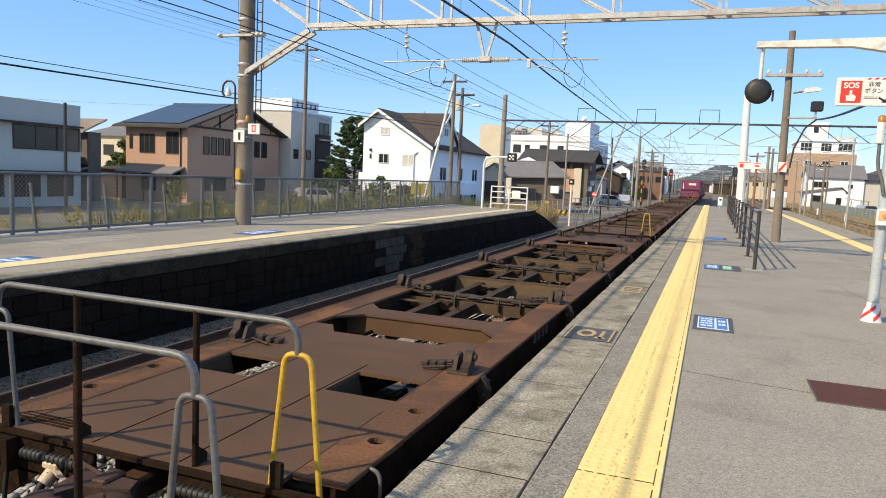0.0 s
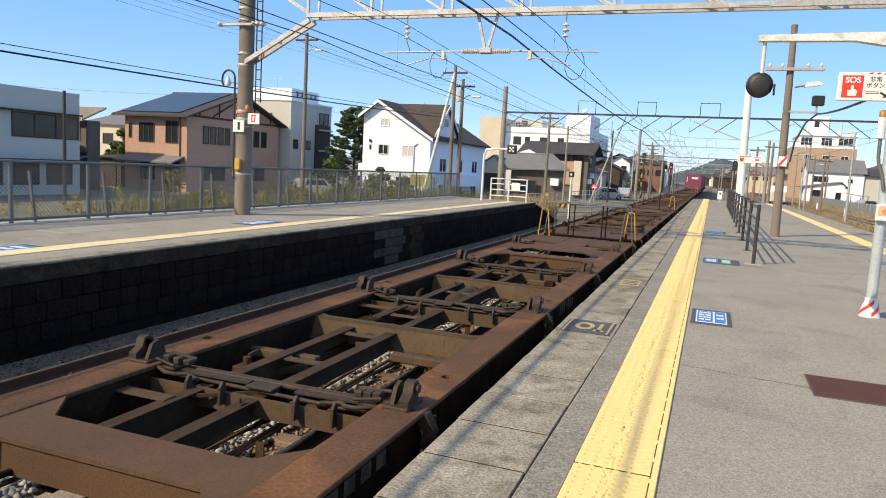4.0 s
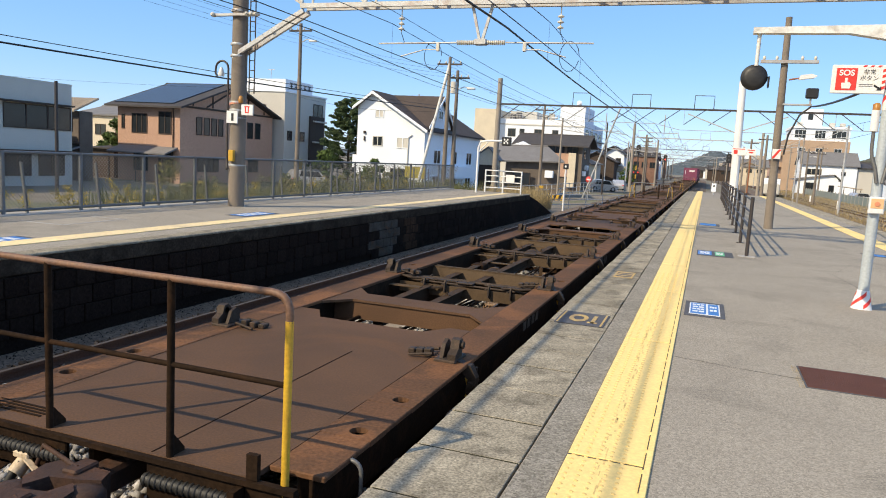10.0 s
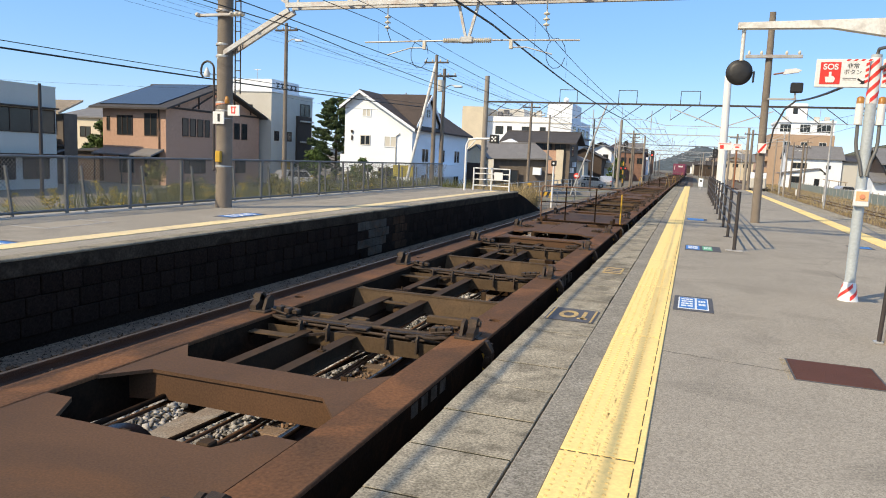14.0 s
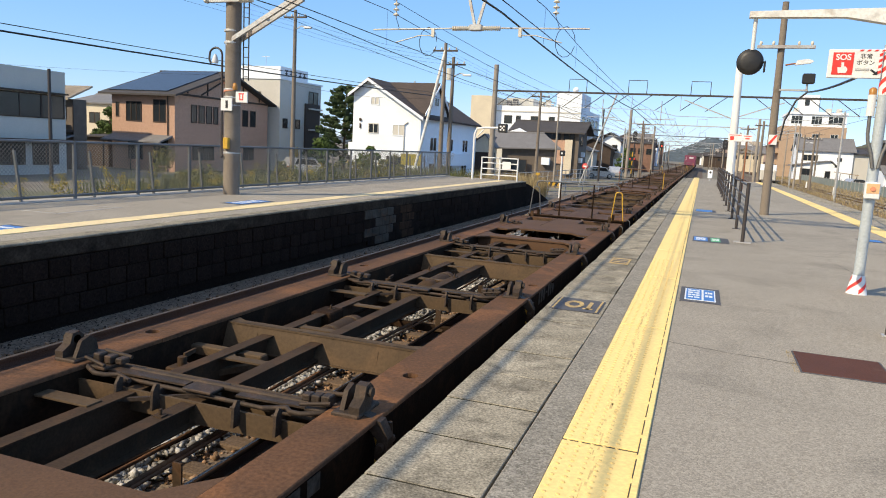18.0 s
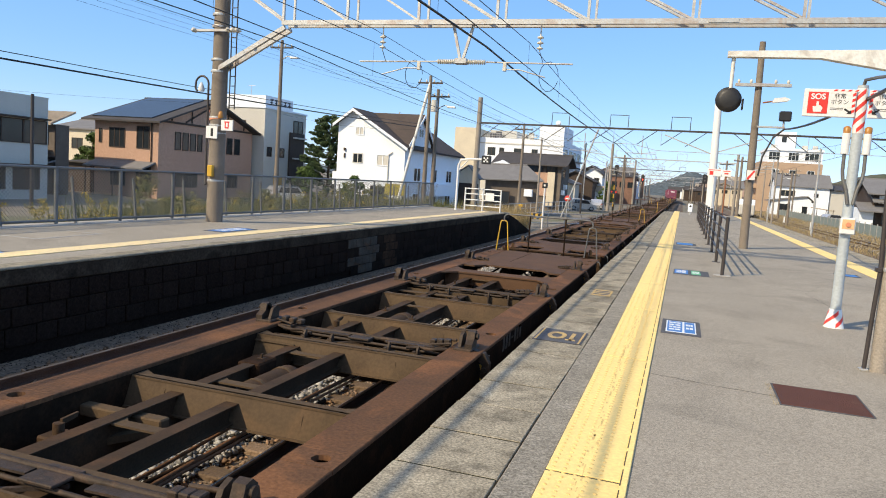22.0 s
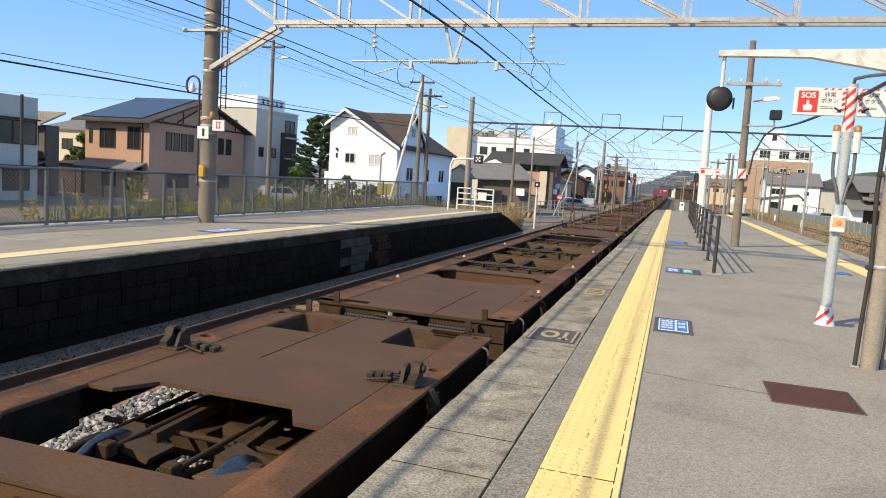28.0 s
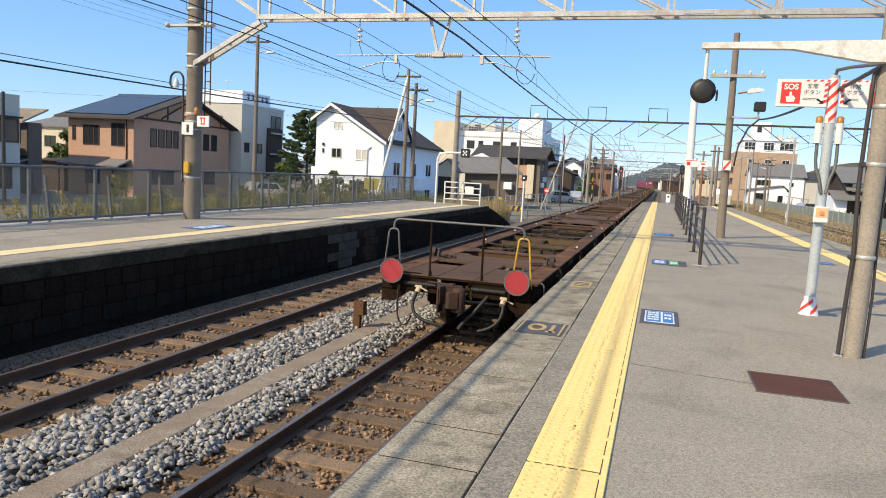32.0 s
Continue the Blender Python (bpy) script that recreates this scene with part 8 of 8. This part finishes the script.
br_ = np.random.default_rng(17)
bush = []
for bx, by, hh in zip(br_.uniform(-16.5, -13.4, 40), np.concatenate([br_.uniform(4, 18, 6), br_.uniform(18, 42, 34)]), np.concatenate([br_.uniform(0.7, 1.5, 6), br_.uniform(0.9, 2.5, 34)])):
    bush += [(bx + br_.normal(0, 0.22), by + br_.normal(0, 0.35), -1.4 + hh * br_.uniform(0.15, 1.0), br_.uniform(0.16, 0.34)) for _ in range(11)]
fixed("scrub", clumps("scrub", bush, 52000, 0.042, 23), SCRUB, "olive-green scrub bushes behind the platform fence", "bushes", "stuff")
fixed("low_weeds", tuft_mesh("low_weeds", (-17.5, -12.95, -8, 16), 7000, 0.014, 4, 0.3, -1.45, (0.3, 1.3)), WEED, "sparse weeds behind the platform fence", "weeds", "stuff")
fixed("weeds", tuft_mesh("weeds", (-17.5, -12.95, 16, 44), 24000, 0.016, 3, 0.25, -1.45, (0.6, 1.9)), WEED, "tall green weeds behind the platform fence", "weeds", "stuff")
gr = np.random.default_rng(5)
heads = [(x, y, z, 0.13) for x, y, z in zip(gr.uniform(-17, -13.2, 150), np.concatenate([gr.uniform(2, 14, 90), gr.uniform(14, 34, 60)]), gr.uniform(-0.45, 0.5, 150))]
heads += [(x + gr.normal(0, 0.1), y + gr.normal(0, 0.1), z - gr.uniform(0.1, 0.45), 0.13) for x, y, z, _ in heads for _ in range(2)]
fixed("goldenrod", clumps("goldenrod", heads, 26000, 0.024, 6), GOLD, "yellow goldenrod in flower behind the fence", "wild flowers", "stuff")
fixed("dry_grass", tuft_mesh("dry_grass", (-12.2, -9.3, 37.5, 47), 6000, 0.012, 9, 0.2, -1.4, (0.5, 1.7)), DRYGRASS, "dry straw-coloured grass past the platform's end", "grass", "stuff")
fixed("verge_grass", tuft_mesh("verge_grass", (11.0, 20.0, 30, 170), 30000, 0.014, 11, 0.35, -1.45, (0.1, 0.6)), DRYGRASS, "dry verge grass along the outer line", "grass", "stuff")

# ---- street things ----
for k, (x, y, h, lab) in enumerate(((-24.7, 40, 11.0, "tall slim concrete street pole with wires"), (-15.3, 42, 9.3, "brown utility pole with a lamp beside the fence"), (-15.1, 43.0, 8.6, "brown utility pole with a lamp beside the fence"), (-31.7, 28, 5.9, "thin dark utility pole before a white building"), (-13.6, 62, 8.2, "slim utility pole near the houses"), (-7.5, 96, 7.6, "utility pole beside the tracks"), (-9.0, 118, 8, "utility pole beside the tracks"), (14, 118, 7.5, "utility pole beyond the line"), (5.5, 78, 7.2, "pale pole beside the island line"), (4.6, 88, 7.2, "pale pole beside the island line"), (12.0, 92, 6.5, "slim pole beyond the line"), (19, 142, 9, "utility pole beyond the line"), (-10.5, 138, 8, "utility pole beside the tracks"))):
    po = thing("utility_pole", (x, y, -1.5), lab, "utility pole", "utility poles")
    part("pole", Shape().rod((0, 0, 0), (0, 0, h), 0.1 if k == 3 else 0.16, 10, 0.08 if k == 3 else 0.1), BROWNPOST if k == 3 else POLEBROWN, po)
    if k == 3:
        continue
    part("cross_arm", Shape().box(-0.8, 0.8, -0.06, 0.06, h - 0.5, h - 0.4), BROWNPOST, po)
    for q in (-0.7, -0.25, 0.25, 0.7):
        part("insulator", Shape().turned([(0.03, h - 0.4), (0.06, h - 0.34), (0.02, h - 0.24)], 8, (q, 0, 0)), CERAMIC, po)
    if k in (0, 2, 4, 5, 7):
        part("lamp_arm", Shape().pipe([(0, 0, h - 1.2), (0.5, -0.1, h - 1.0), (0.9, -0.1, h - 1.05)], 0.03, 6), GALV, po)
        part("lamp_head", Shape().box(0.7, 1.25, -0.2, 0.0, h - 1.16, h - 1.04, 0.03), LAMPGLASS, po)
    if k in (1,):
        part("stay_brace", Shape().rod((-1.8, -0.6, 0), (0, 0, h - 0.4), 0.1, 8), ARMPAINT, po)
        part("transformer", Shape().rod((0.35, 0, h - 2.2), (0.35, 0, h - 1.5), 0.2, 12), STUCCO_GREY, po)
br = thing("pole_stay", (-9.6, 70, -1.5), "slanting steel stay pole beside the tracks", "stay pole")
part("stay", Shape().rod((-1.4, 0, 0), (1.5, 0, 8.7), 0.08, 8), GALV, br)

gf = thing("street_guard_fence", (-15.8, 0, -1.5), "white steel guard fence along the street", "guard fence")
for k in range(22):
    part("post", Shape().rod((0, -6 + 2.2 * k, 0), (0, -6 + 2.2 * k, 0.85), 0.05, 6), GALV, gf)
part("rail", Shape().box(-0.03, 0.03, -6, 42, 0.5, 0.78, 0.01), ARMPAINT, gf)

# Parked car seen through the fence.
car = thing("parked_car", (-31.4, 52.5, -1.5), "small silver hatchback parked before the houses", "car", turn=62)
part("body", Shape().prism([(-1.8, 0.25), (1.8, 0.25), (1.85, 0.7), (1.3, 0.85), (0.7, 1.42), (-1.1, 1.45), (-1.75, 0.95), (-1.85, 0.6)], 1.6, 1, -0.8), CARPAINT, car)
part("window", Shape().prism([(-1.2, 0.95), (1.0, 0.92), (0.62, 1.36), (-1.0, 1.38)], 1.62, 1, -0.81), GLASS, car)
for x in (-1.15, 1.15):
    for y in (-0.72, 0.72):
        wl = part("wheel", Shape().turned([(0.0, -0.09), (0.2, -0.1), (0.3, -0.08), (0.3, 0.08), (0.2, 0.1), (0.0, 0.09)], 18, (x, y, 0.3), 1), RUBBER, car)
        part("rim", Shape().turned([(0.0, -0.11), (0.18, -0.11), (0.19, -0.1)], 14, (x, y, 0.3), 1), GALV, wl)
    part("lamp", Shape().box(x * 1.55 - 0.05, x * 1.55 + 0.05, -0.82, -0.6, 0.62, 0.76), LAMPGLASS if x > 0 else REDSIGN, car)

for x, y, a in ((-12.3, 95, 12), (-11.7, 106, 96), (-13.8, 101, 100), (22.5, 124, 30)):
    copy_thing(car, pose(x, y, -1.5, 0, 0, a))

# Fence and signs along the outer line.
rf = thing("outer_line_fence", (17.6, 0, -1.5), "grey-green mesh fence along the outer line", "fence")
for k in range(58):
    part("post", Shape().rod((0, 30 + 2.4 * k, 0), (0, 30 + 2.4 * k, 1.5), 0.05, 6), CONCRETE, rf)
part("mesh_panel", Shape().box(-0.01, 0.01, 30, 168, 0.1, 1.35), GREENNET, rf)
for k, (x, y) in enumerate(((12.2, 62), (12.4, 78), (12.2, 96), (11.9, 48))):
    wpst = thing("white_marker_stake", (x, y, -1.5), "short white marker stake beside the outer line", "marker", "marker stakes")
    part("stake", Shape().box(-0.08, 0.08, -0.08, 0.08, 0.0, 1.15, 0.02), WHITEPAINT, wpst)
tk = thing("white_box_truck", (9.5, 118, -1.5), "small white box truck by the houses", "truck")
part("box", Shape().box(-1.2, 1.2, 0, 4.2, 0.7, 2.9, 0.05), STUCCO, tk)
part("cab", Shape().box(-1.1, 1.1, -1.6, -0.05, 0.5, 2.1, 0.15), STUCCO_GREY, tk)
for x in (-0.95, 0.95):
    for y in (-0.9, 3.0):
        part("wheel", Shape().turned([(0.0, -0.12), (0.4, -0.12), (0.4, 0.12), (0.0, 0.12)], 14, (x, y, 0.4), 0), RUBBER, tk)
# Level crossing signals in the distance.
for k, (x, y) in enumerate(((-9.2, 104), (-9.9, 112))):
    cx = thing("crossing_signal", (x, y, -1.5), "level crossing warning signal on a striped post", "crossing signal", "crossing signals")
    for q in range(6):
        part("stripe", Shape().rod((0, 0, 0.6 * q), (0, 0, 0.6 * q + 0.6), 0.08, 8), YELLOWPAINT if q % 2 else BLACK, cx)
    part("lamp_board", Shape().box(-0.5, 0.5, -0.1, 0.0, 2.5, 2.85, 0.05), BLACK, cx)
    for q in (-0.3, 0.3):
        part("lens", Shape().turned([(0.12, -0.12), (0.1, -0.1)], 12, (q, 0, 2.68), 1), REDSIGN, cx)
for x, y, z, lamp in ((-6.77, 130, 3.56, True), (-9.6, 110, 4.4, False), (2.6, 96, 3.4, False)):
    sg = thing("line_signal", (x, y, -1.5), "black colour-light signal on a slim mast" + (" showing red" if lamp else ""), "signal", "line signals")
    part("mast", Shape().rod((0, 0, 0), (0, 0, z + 1.7), 0.09, 8), BROWNPOST, sg)
    hd_ = part("head", Shape().prism([(-0.3, z + 1.1), (0.3, z + 1.1), (0.3, z + 2.1), (0.2, z + 2.3), (-0.2, z + 2.3), (-0.3, z + 2.1)], 0.12, 1, -0.3), BLACK, sg)
    for q in range(2):
        part("lens", Shape().turned([(0.11, -0.33), (0.09, -0.3)], 12, (0, 0, z + 1.5 + 0.45 * q), 1), LAMPRED if lamp and q == 0 else SIGNGREY, hd_)
ro = thing("round_warning_sign", (-10.5, 70, -1.5), "round red and white sign on a short post", "sign")
part("post", Shape().rod((0, 0, 0), (0, 0, 1.9), 0.04, 8), GALV, ro)
part("plate", Shape().turned([(0.0, -0.06), (0.3, -0.06), (0.3, -0.03), (0.0, -0.03)], 20, (0, 0, 1.85), 1), REDSIGN, ro)
part("bar", Shape().box(-0.2, 0.2, -0.07, -0.06, 1.78, 1.92), WHITEPAINT, ro)
dw = thing("dwarf_signal", (0.8, 59.0, 0), "small white signal box at the platform's end", "signal")
part("box", Shape().box(-0.17, 0.17, -0.12, 0.12, 0.2, 0.85, 0.03), STUCCO, dw)
part("post", Shape().rod((0, 0, 0), (0, 0, 0.2), 0.06, 8), GALV, dw)
part("lens", Shape().turned([(0.08, -0.14), (0.06, -0.12)], 10, (0, 0, 0.66), 1), BLACK, dw)

# ---- pieces of the platforms, sleepers and stones ----
cop = thing("coping", (0, 0, 0), "weathered concrete coping slabs along the platform edge", "coping", kind="structure")
SLABS = {}
y = P_BACK
while y < P_END - 0.3:
    l = random.choice((0.56, 0.60, 0.62))
    if l not in SLABS:
        SLABS[l] = Shape().box(0, 0.592, 0, l - 0.016, -0.14, 0.0, 0.003).mesh("slab")
    ob = part("slab", SLABS[l], SLAB, cop)
    ob.matrix_basis = pose(EDGE + random.uniform(-0.006, 0.006), y, 0.005 + random.uniform(-0.002, 0.002), 0, random.uniform(-0.06, 0.06), 0)
    y += l
part("joint_dirt", Shape().box(EDGE + 0.012, EDGE + 0.584, P_BACK, P_END, -0.139, 0.001), JOINTDIRT, cop, "dark moss and dirt in the joints")
COARSE = surface("coarse_edge_asphalt", (0.285, 0.258, 0.212), 0.95, 0, (0.215, 0.195, 0.162), 1.6, 90, 0.8, 0.2, 0.3, (0.36, 0.325, 0.275), 0.4, 7.0, cells=70, speckle=0.28, spec=0.06)
fixed("asphalt_edge_strip", Shape().box(EDGE + 0.608, -0.423, P_BACK, P_END, -0.02, 0.004, 0.002), COARSE, "coarse darker asphalt between coping and tactile strip", "asphalt")
tac = thing("tactile_strip", (0, 0, 0), "yellow tactile warning strip along the platform edge", "tactile strip", kind="structure")
SHEET = Shape().box(0, 0.45, 0, 2.972, 0.0, 0.010, 0.003).mesh("tactile_sheet")
part("sheet_joints", Shape().box(-0.42, 0.028, P_BACK, P_END, 0.0, 0.003), BARK, tac, "dark dirt in the joints between the sheets")
for k in range(26):
    ob = part("tactile_sheet", SHEET, YELLOW, tac)
    ob.location = (-0.42, 3.668 - 3.0 * 5 + 3.0 * k, 0)
dots = {False: Shape(), True: Shape()}
for i in range(150):
    for j in range(5):
        x, yy = -0.385 + 0.066 * j, 1.6 + 0.066 * i
        ring = [(0.012, 0.0), (0.010, 0.003), (0.006, 0.0045)]
        v = [(x + r * math.cos(2 * math.pi * k / 6), yy + r * math.sin(2 * math.pi * k / 6), 0.010 + h) for r, h in ring for k in range(6)]
        f = [(a * 6 + k, a * 6 + (k + 1) % 6, a * 6 + 6 + (k + 1) % 6, a * 6 + 6 + k) for a in (0, 1) for k in range(6)] + [tuple(range(12, 18))]
        dots[j in (2, 3)].add(v, f)
STUDS = surface("stud_yellow", (0.80, 0.54, 0.2), 0.8, 0, (0.7, 0.46, 0.18), 3, 40, 0.7, 0.1, 0.15)
OCHRE = surface("ochre_stud", (0.68, 0.47, 0.19), 0.85, 0, (0.76, 0.54, 0.22), 3, 40, 0.7, 0.1, 0.2)
tagged(part("tactile_studs", dots[False], STUDS, tac), "small raised yellow studs", kind="stuff")
tagged(part("worn_studs", dots[True], OCHRE, tac), "ochre studs along the middle", kind="stuff")
# Short thin ochre pieces in a line along the strip's middle.
streak = Shape()
wr = random.Random(8)
for k in range(420):
    y0 = 1.4 + 0.075 * k
    w0 = wr.uniform(0.002, 0.008)
    x0 = -0.222 + wr.gauss(0, 0.014)
    streak.box(x0 - w0, x0 + w0, y0, y0 + wr.uniform(0.03, 0.12), 0.0100, 0.0106)
tagged(part("scuff_line", streak, OCHRE, tac), "faint brown line", kind="stuff")
dash = Shape()
for k in range(150):
    dash.box(-0.0125, -0.0065, 1.5 + 0.3 * k, 1.5 + 0.3 * k + 0.24, 0.0162, 0.0175)
tagged(part("inner_line", dash, BARK, tac), "dark dashed inner line", kind="stuff")
bar = Shape().box(-0.012, 0.028, P_BACK, P_END, 0.008, 0.016, 0.003)
part("inner_bar", bar, YELLOW, tac)

# Stone courses of the opposite platform's wall.
wl_ = thing("stone_courses", (F_EDGE - 0.03, 0, 0), "squared stone courses below the coping, coloured for shade", "stonework", kind="structure")
STONES = {}
for row in range(3):
    y = 0.0 + 0.21 * row
    z = -0.42 - 0.28 * row
    while y < 30.0:
        l = random.choice((0.36, 0.42, 0.5))
        if l not in STONES:
            STONES[l] = Shape().box(-0.05, 0.02, 0.006, l - 0.006, -0.134, 0.134, 0.012).mesh("stone")
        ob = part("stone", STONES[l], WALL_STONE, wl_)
        ob.location = (random.uniform(-0.012, 0.012), y, z)
        y += l
GRIMEBAND = surface("grimy_edge_course", (0.062, 0.046, 0.033), 0.95, 0, (0.03, 0.021, 0.016), 2.2, 30, 0.9, 0.4, 0.3, (0.018, 0.013, 0.01), 0.6, 1.4, spec=0.04)
fixed("wall_band", Shape().box(F_EDGE - 0.06, F_EDGE - 0.008, P_BACK, F_END, -0.26, -0.036, 0.012), GRIMEBAND, "stained concrete band under the coping", "band")
PATCH = surface("stained_patch", (0.10, 0.085, 0.068), 0.95, 0, (0.05, 0.04, 0.032), 2.5, 40, 0.8, 0.2, 0.3, (0.12, 0.06, 0.03), 0.6, 2.0)
ORANGEPATCH = surface("rust_stained_patch", (0.075, 0.042, 0.025), 0.95, 0, (0.035, 0.022, 0.015), 2.5, 40, 0.9, 0.2, 0.3, spec=0.04)
pa = thing("repair_patch", (F_EDGE - 0.03, 17.2, 0), "pale and rust-stained patched blocks in the platform wall", "stonework", kind="structure")
for r in range(4):
    for c in range(7):
        m_ = PATCH if c < 4 and (r, c) not in ((1, 0), (3, 0), (3, 3)) else ORANGEPATCH if c > 4 else WALL_STONE
        part("block", Shape().box(-0.03, 0.034, 0.48 * c + 0.01 + 0.2 * (r % 2), 0.48 * c + 0.47 + 0.2 * (r % 2), -0.27 - 0.25 * r - 0.235, -0.27 - 0.25 * r, 0.01), m_, pa)

sleepers("sleepers_near_line", NEAR_C, -3, 60, 0.63)
sleepers("sleepers_middle_line", FAR_C, -3, 60, 0.63)


def stones(name, label, n, xs, y0, y1, z, size, seed, material, bias=1.0, mound=0.0):
    """Loose angular stones, each an uneven block."""
    r = np.random.default_rng(seed)
    base = np.array([(1, 0, 0), (0, 1, 0), (-1, 0, 0), (0, -1, 0), (0, 0, 1), (0, 0, -1)], float)
    tri = np.array([(0, 1, 4), (1, 2, 4), (2, 3, 4), (3, 0, 4), (1, 0, 5), (2, 1, 5), (3, 2, 5), (0, 3, 5)])
    v = base[None] * r.uniform(0.55, 1.3, (n, 6, 1)) * np.stack([np.full(n, 1.25), np.full(n, 0.95), r.uniform(0.5, 0.85, n)], 1)[:, None, :] + r.normal(0, 0.22, (n, 6, 3))
    a, b3 = r.uniform(0, 2 * np.pi, n), r.uniform(0, np.pi, n)
    ca, sa, cb, sb_ = np.cos(a), np.sin(a), np.cos(b3), np.sin(b3)
    o = np.zeros(n)
    rot = np.stack([np.stack([ca, -sa * cb, sa * sb_], 1), np.stack([sa, ca * cb, -ca * sb_], 1), np.stack([o, sb_, cb], 1)], 1)
    v = np.einsum("nij,nkj->nki", rot, v) * (size * r.uniform(0.6, 1.5, n))[:, None, None] 
    p = np.stack([r.uniform(xs[0], xs[1], n), y0 + (y1 - y0) * r.uniform(0, 1, n) ** bias, z + r.normal(0, 0.018, n)], 1)
    half = (xs[1] - xs[0]) / 2
    p[:, 2] += mound * (1 - ((p[:, 0] - xs[0] - half) / half) ** 2)
    v = (v + p[:, None, :]).reshape(-1, 3)
    f = (tri[None] + 6 * np.arange(n)[:, None, None]).reshape(-1, 3)
    me = bpy.data.meshes.new(name)
    me.vertices.add(len(v))
    me.vertices.foreach_set("co", v.ravel())
    me.loops.add(f.size)
    me.polygons.add(len(f))
    me.loops.foreach_set("vertex_index", f.ravel())
    me.polygons.foreach_set("loop_start", np.arange(0, f.size, 3))
    me.update()
    fixed(name, me, material, label, "ballast", "stuff")


GREYSTONE = surface("grey_ballast", (0.37, 0.355, 0.335), 0.9, 0, (0.22, 0.21, 0.2), 6, 40, 0.7, 0.2, 0.2, (0.2, 0.17, 0.15), 0.4, 3, each=0.55, island=True)
# Gravel colour darkened for the shade along the wall's foot.
SHADEGRAVEL = surface("shaded_gravel", (0.055, 0.041, 0.031), 0.95, 0, (0.035, 0.026, 0.02), 4, 40, 0.7, 0.2, 0.2, each=0.4, island=True, spec=0.05)
TANSTONE = surface("tan_dusty_stone", (0.30, 0.265, 0.22), 0.95, 0, (0.2, 0.175, 0.145), 4, 30, 0.7, 0.2, 0.25, each=0.4, island=True)
RUSTSTONE = surface("rust_brown_ballast", (0.27, 0.165, 0.10), 0.9, 0, (0.18, 0.115, 0.075), 6, 40, 0.7, 0.2, 0.2, (0.33, 0.28, 0.22), 0.4, 3, each=0.5, island=True)
stones("ballast_grey", "loose pale grey ballast between the tracks", 11000, (-4.32, -3.78), -1, 34, -1.235, 0.037, 1, GREYSTONE, 1.4, 0.05)
stones("ballast_grey_far_side", "loose pale grey ballast beside the cable trough", 18000, (-5.62, -4.64), -1, 40, -1.24, 0.039, 2, GREYSTONE, 1.4, 0.07)
stones("ballast_brown", "rust-brown ballast between the near rails", 42000, (-4.1, -1.25), -1, 45, -1.287, 0.027, 3, RUSTSTONE, 1.5)
stones("ballast_brown_far", "rust-brown ballast between the far rails", 22000, (-7.75, -5.5), -1, 45, -1.287, 0.029, 4, RUSTSTONE, 1.5)
stones("ballast_dust_strip", "gravel below the far platform wall, darkened for shade", 9000, (-8.28, -7.4), -1, 40, -1.287, 0.009, 5, SHADEGRAVEL, 1.4)
stones("outer_ballast", "brown stones of the outer line's bed", 9000, (11.6, 17.0), 40, 150, -1.24, 0.07, 6, TANSTONE)

# Cracks in the asphalt and the grass tuft by the hatch.


def crack(points, wide, seed):
    r = random.Random(seed)
    pts = []
    for a, b in zip(points[:-1], points[1:]):
        n = max(2, int(math.dist(a, b) / 0.06))
        for k in range(n):
            t = k / n
            pts.append((a[0] + (b[0] - a[0]) * t + r.gauss(0, 0.008), a[1] + (b[1] - a[1]) * t + r.gauss(0, 0.008)))
    pts.append(points[-1])
    s = Shape()
    v = []
    for x, y in pts:
        w = wide * r.uniform(0.4, 1.3)
        v += [(x - w * 0.5, y - w, 0.0015), (x + w * 0.5, y + w, 0.0015)]
    s.add(v, [(2 * i, 2 * i + 1, 2 * i + 3, 2 * i + 2) for i in range(len(pts) - 1)])
    fixed("asphalt_crack", s, CRACK, "dark hairline crack in the platform asphalt", "crack", "structure", "asphalt cracks")


CRACK = surface("crack_dirt", (0.10, 0.092, 0.08), 0.95, 0, (0.16, 0.15, 0.13), 8, 80, 0.7, 0.3, 0.3)
crack([(1.04, 6.05), (0.6, 6.12), (0.2, 6.2), (0.04, 6.24)], 0.006, 3)
crack([(2.25, 10.4), (2.5, 12.0), (2.35, 13.5), (2.9, 15.2)], 0.012, 5)
crack([(0.05, 12.1), (0.6, 12.2), (1.4, 12.6)], 0.008, 6)
fixed("hatch_grass", tuft_mesh("hatch_grass", (0.99, 1.04, 5.8, 6.45), 90, 0.0025, 21, 0.5, 0.0, (0.005, 0.016)), DRYGRASS, "short dry grass along the hatch's rim", "grass", "stuff")

motions()
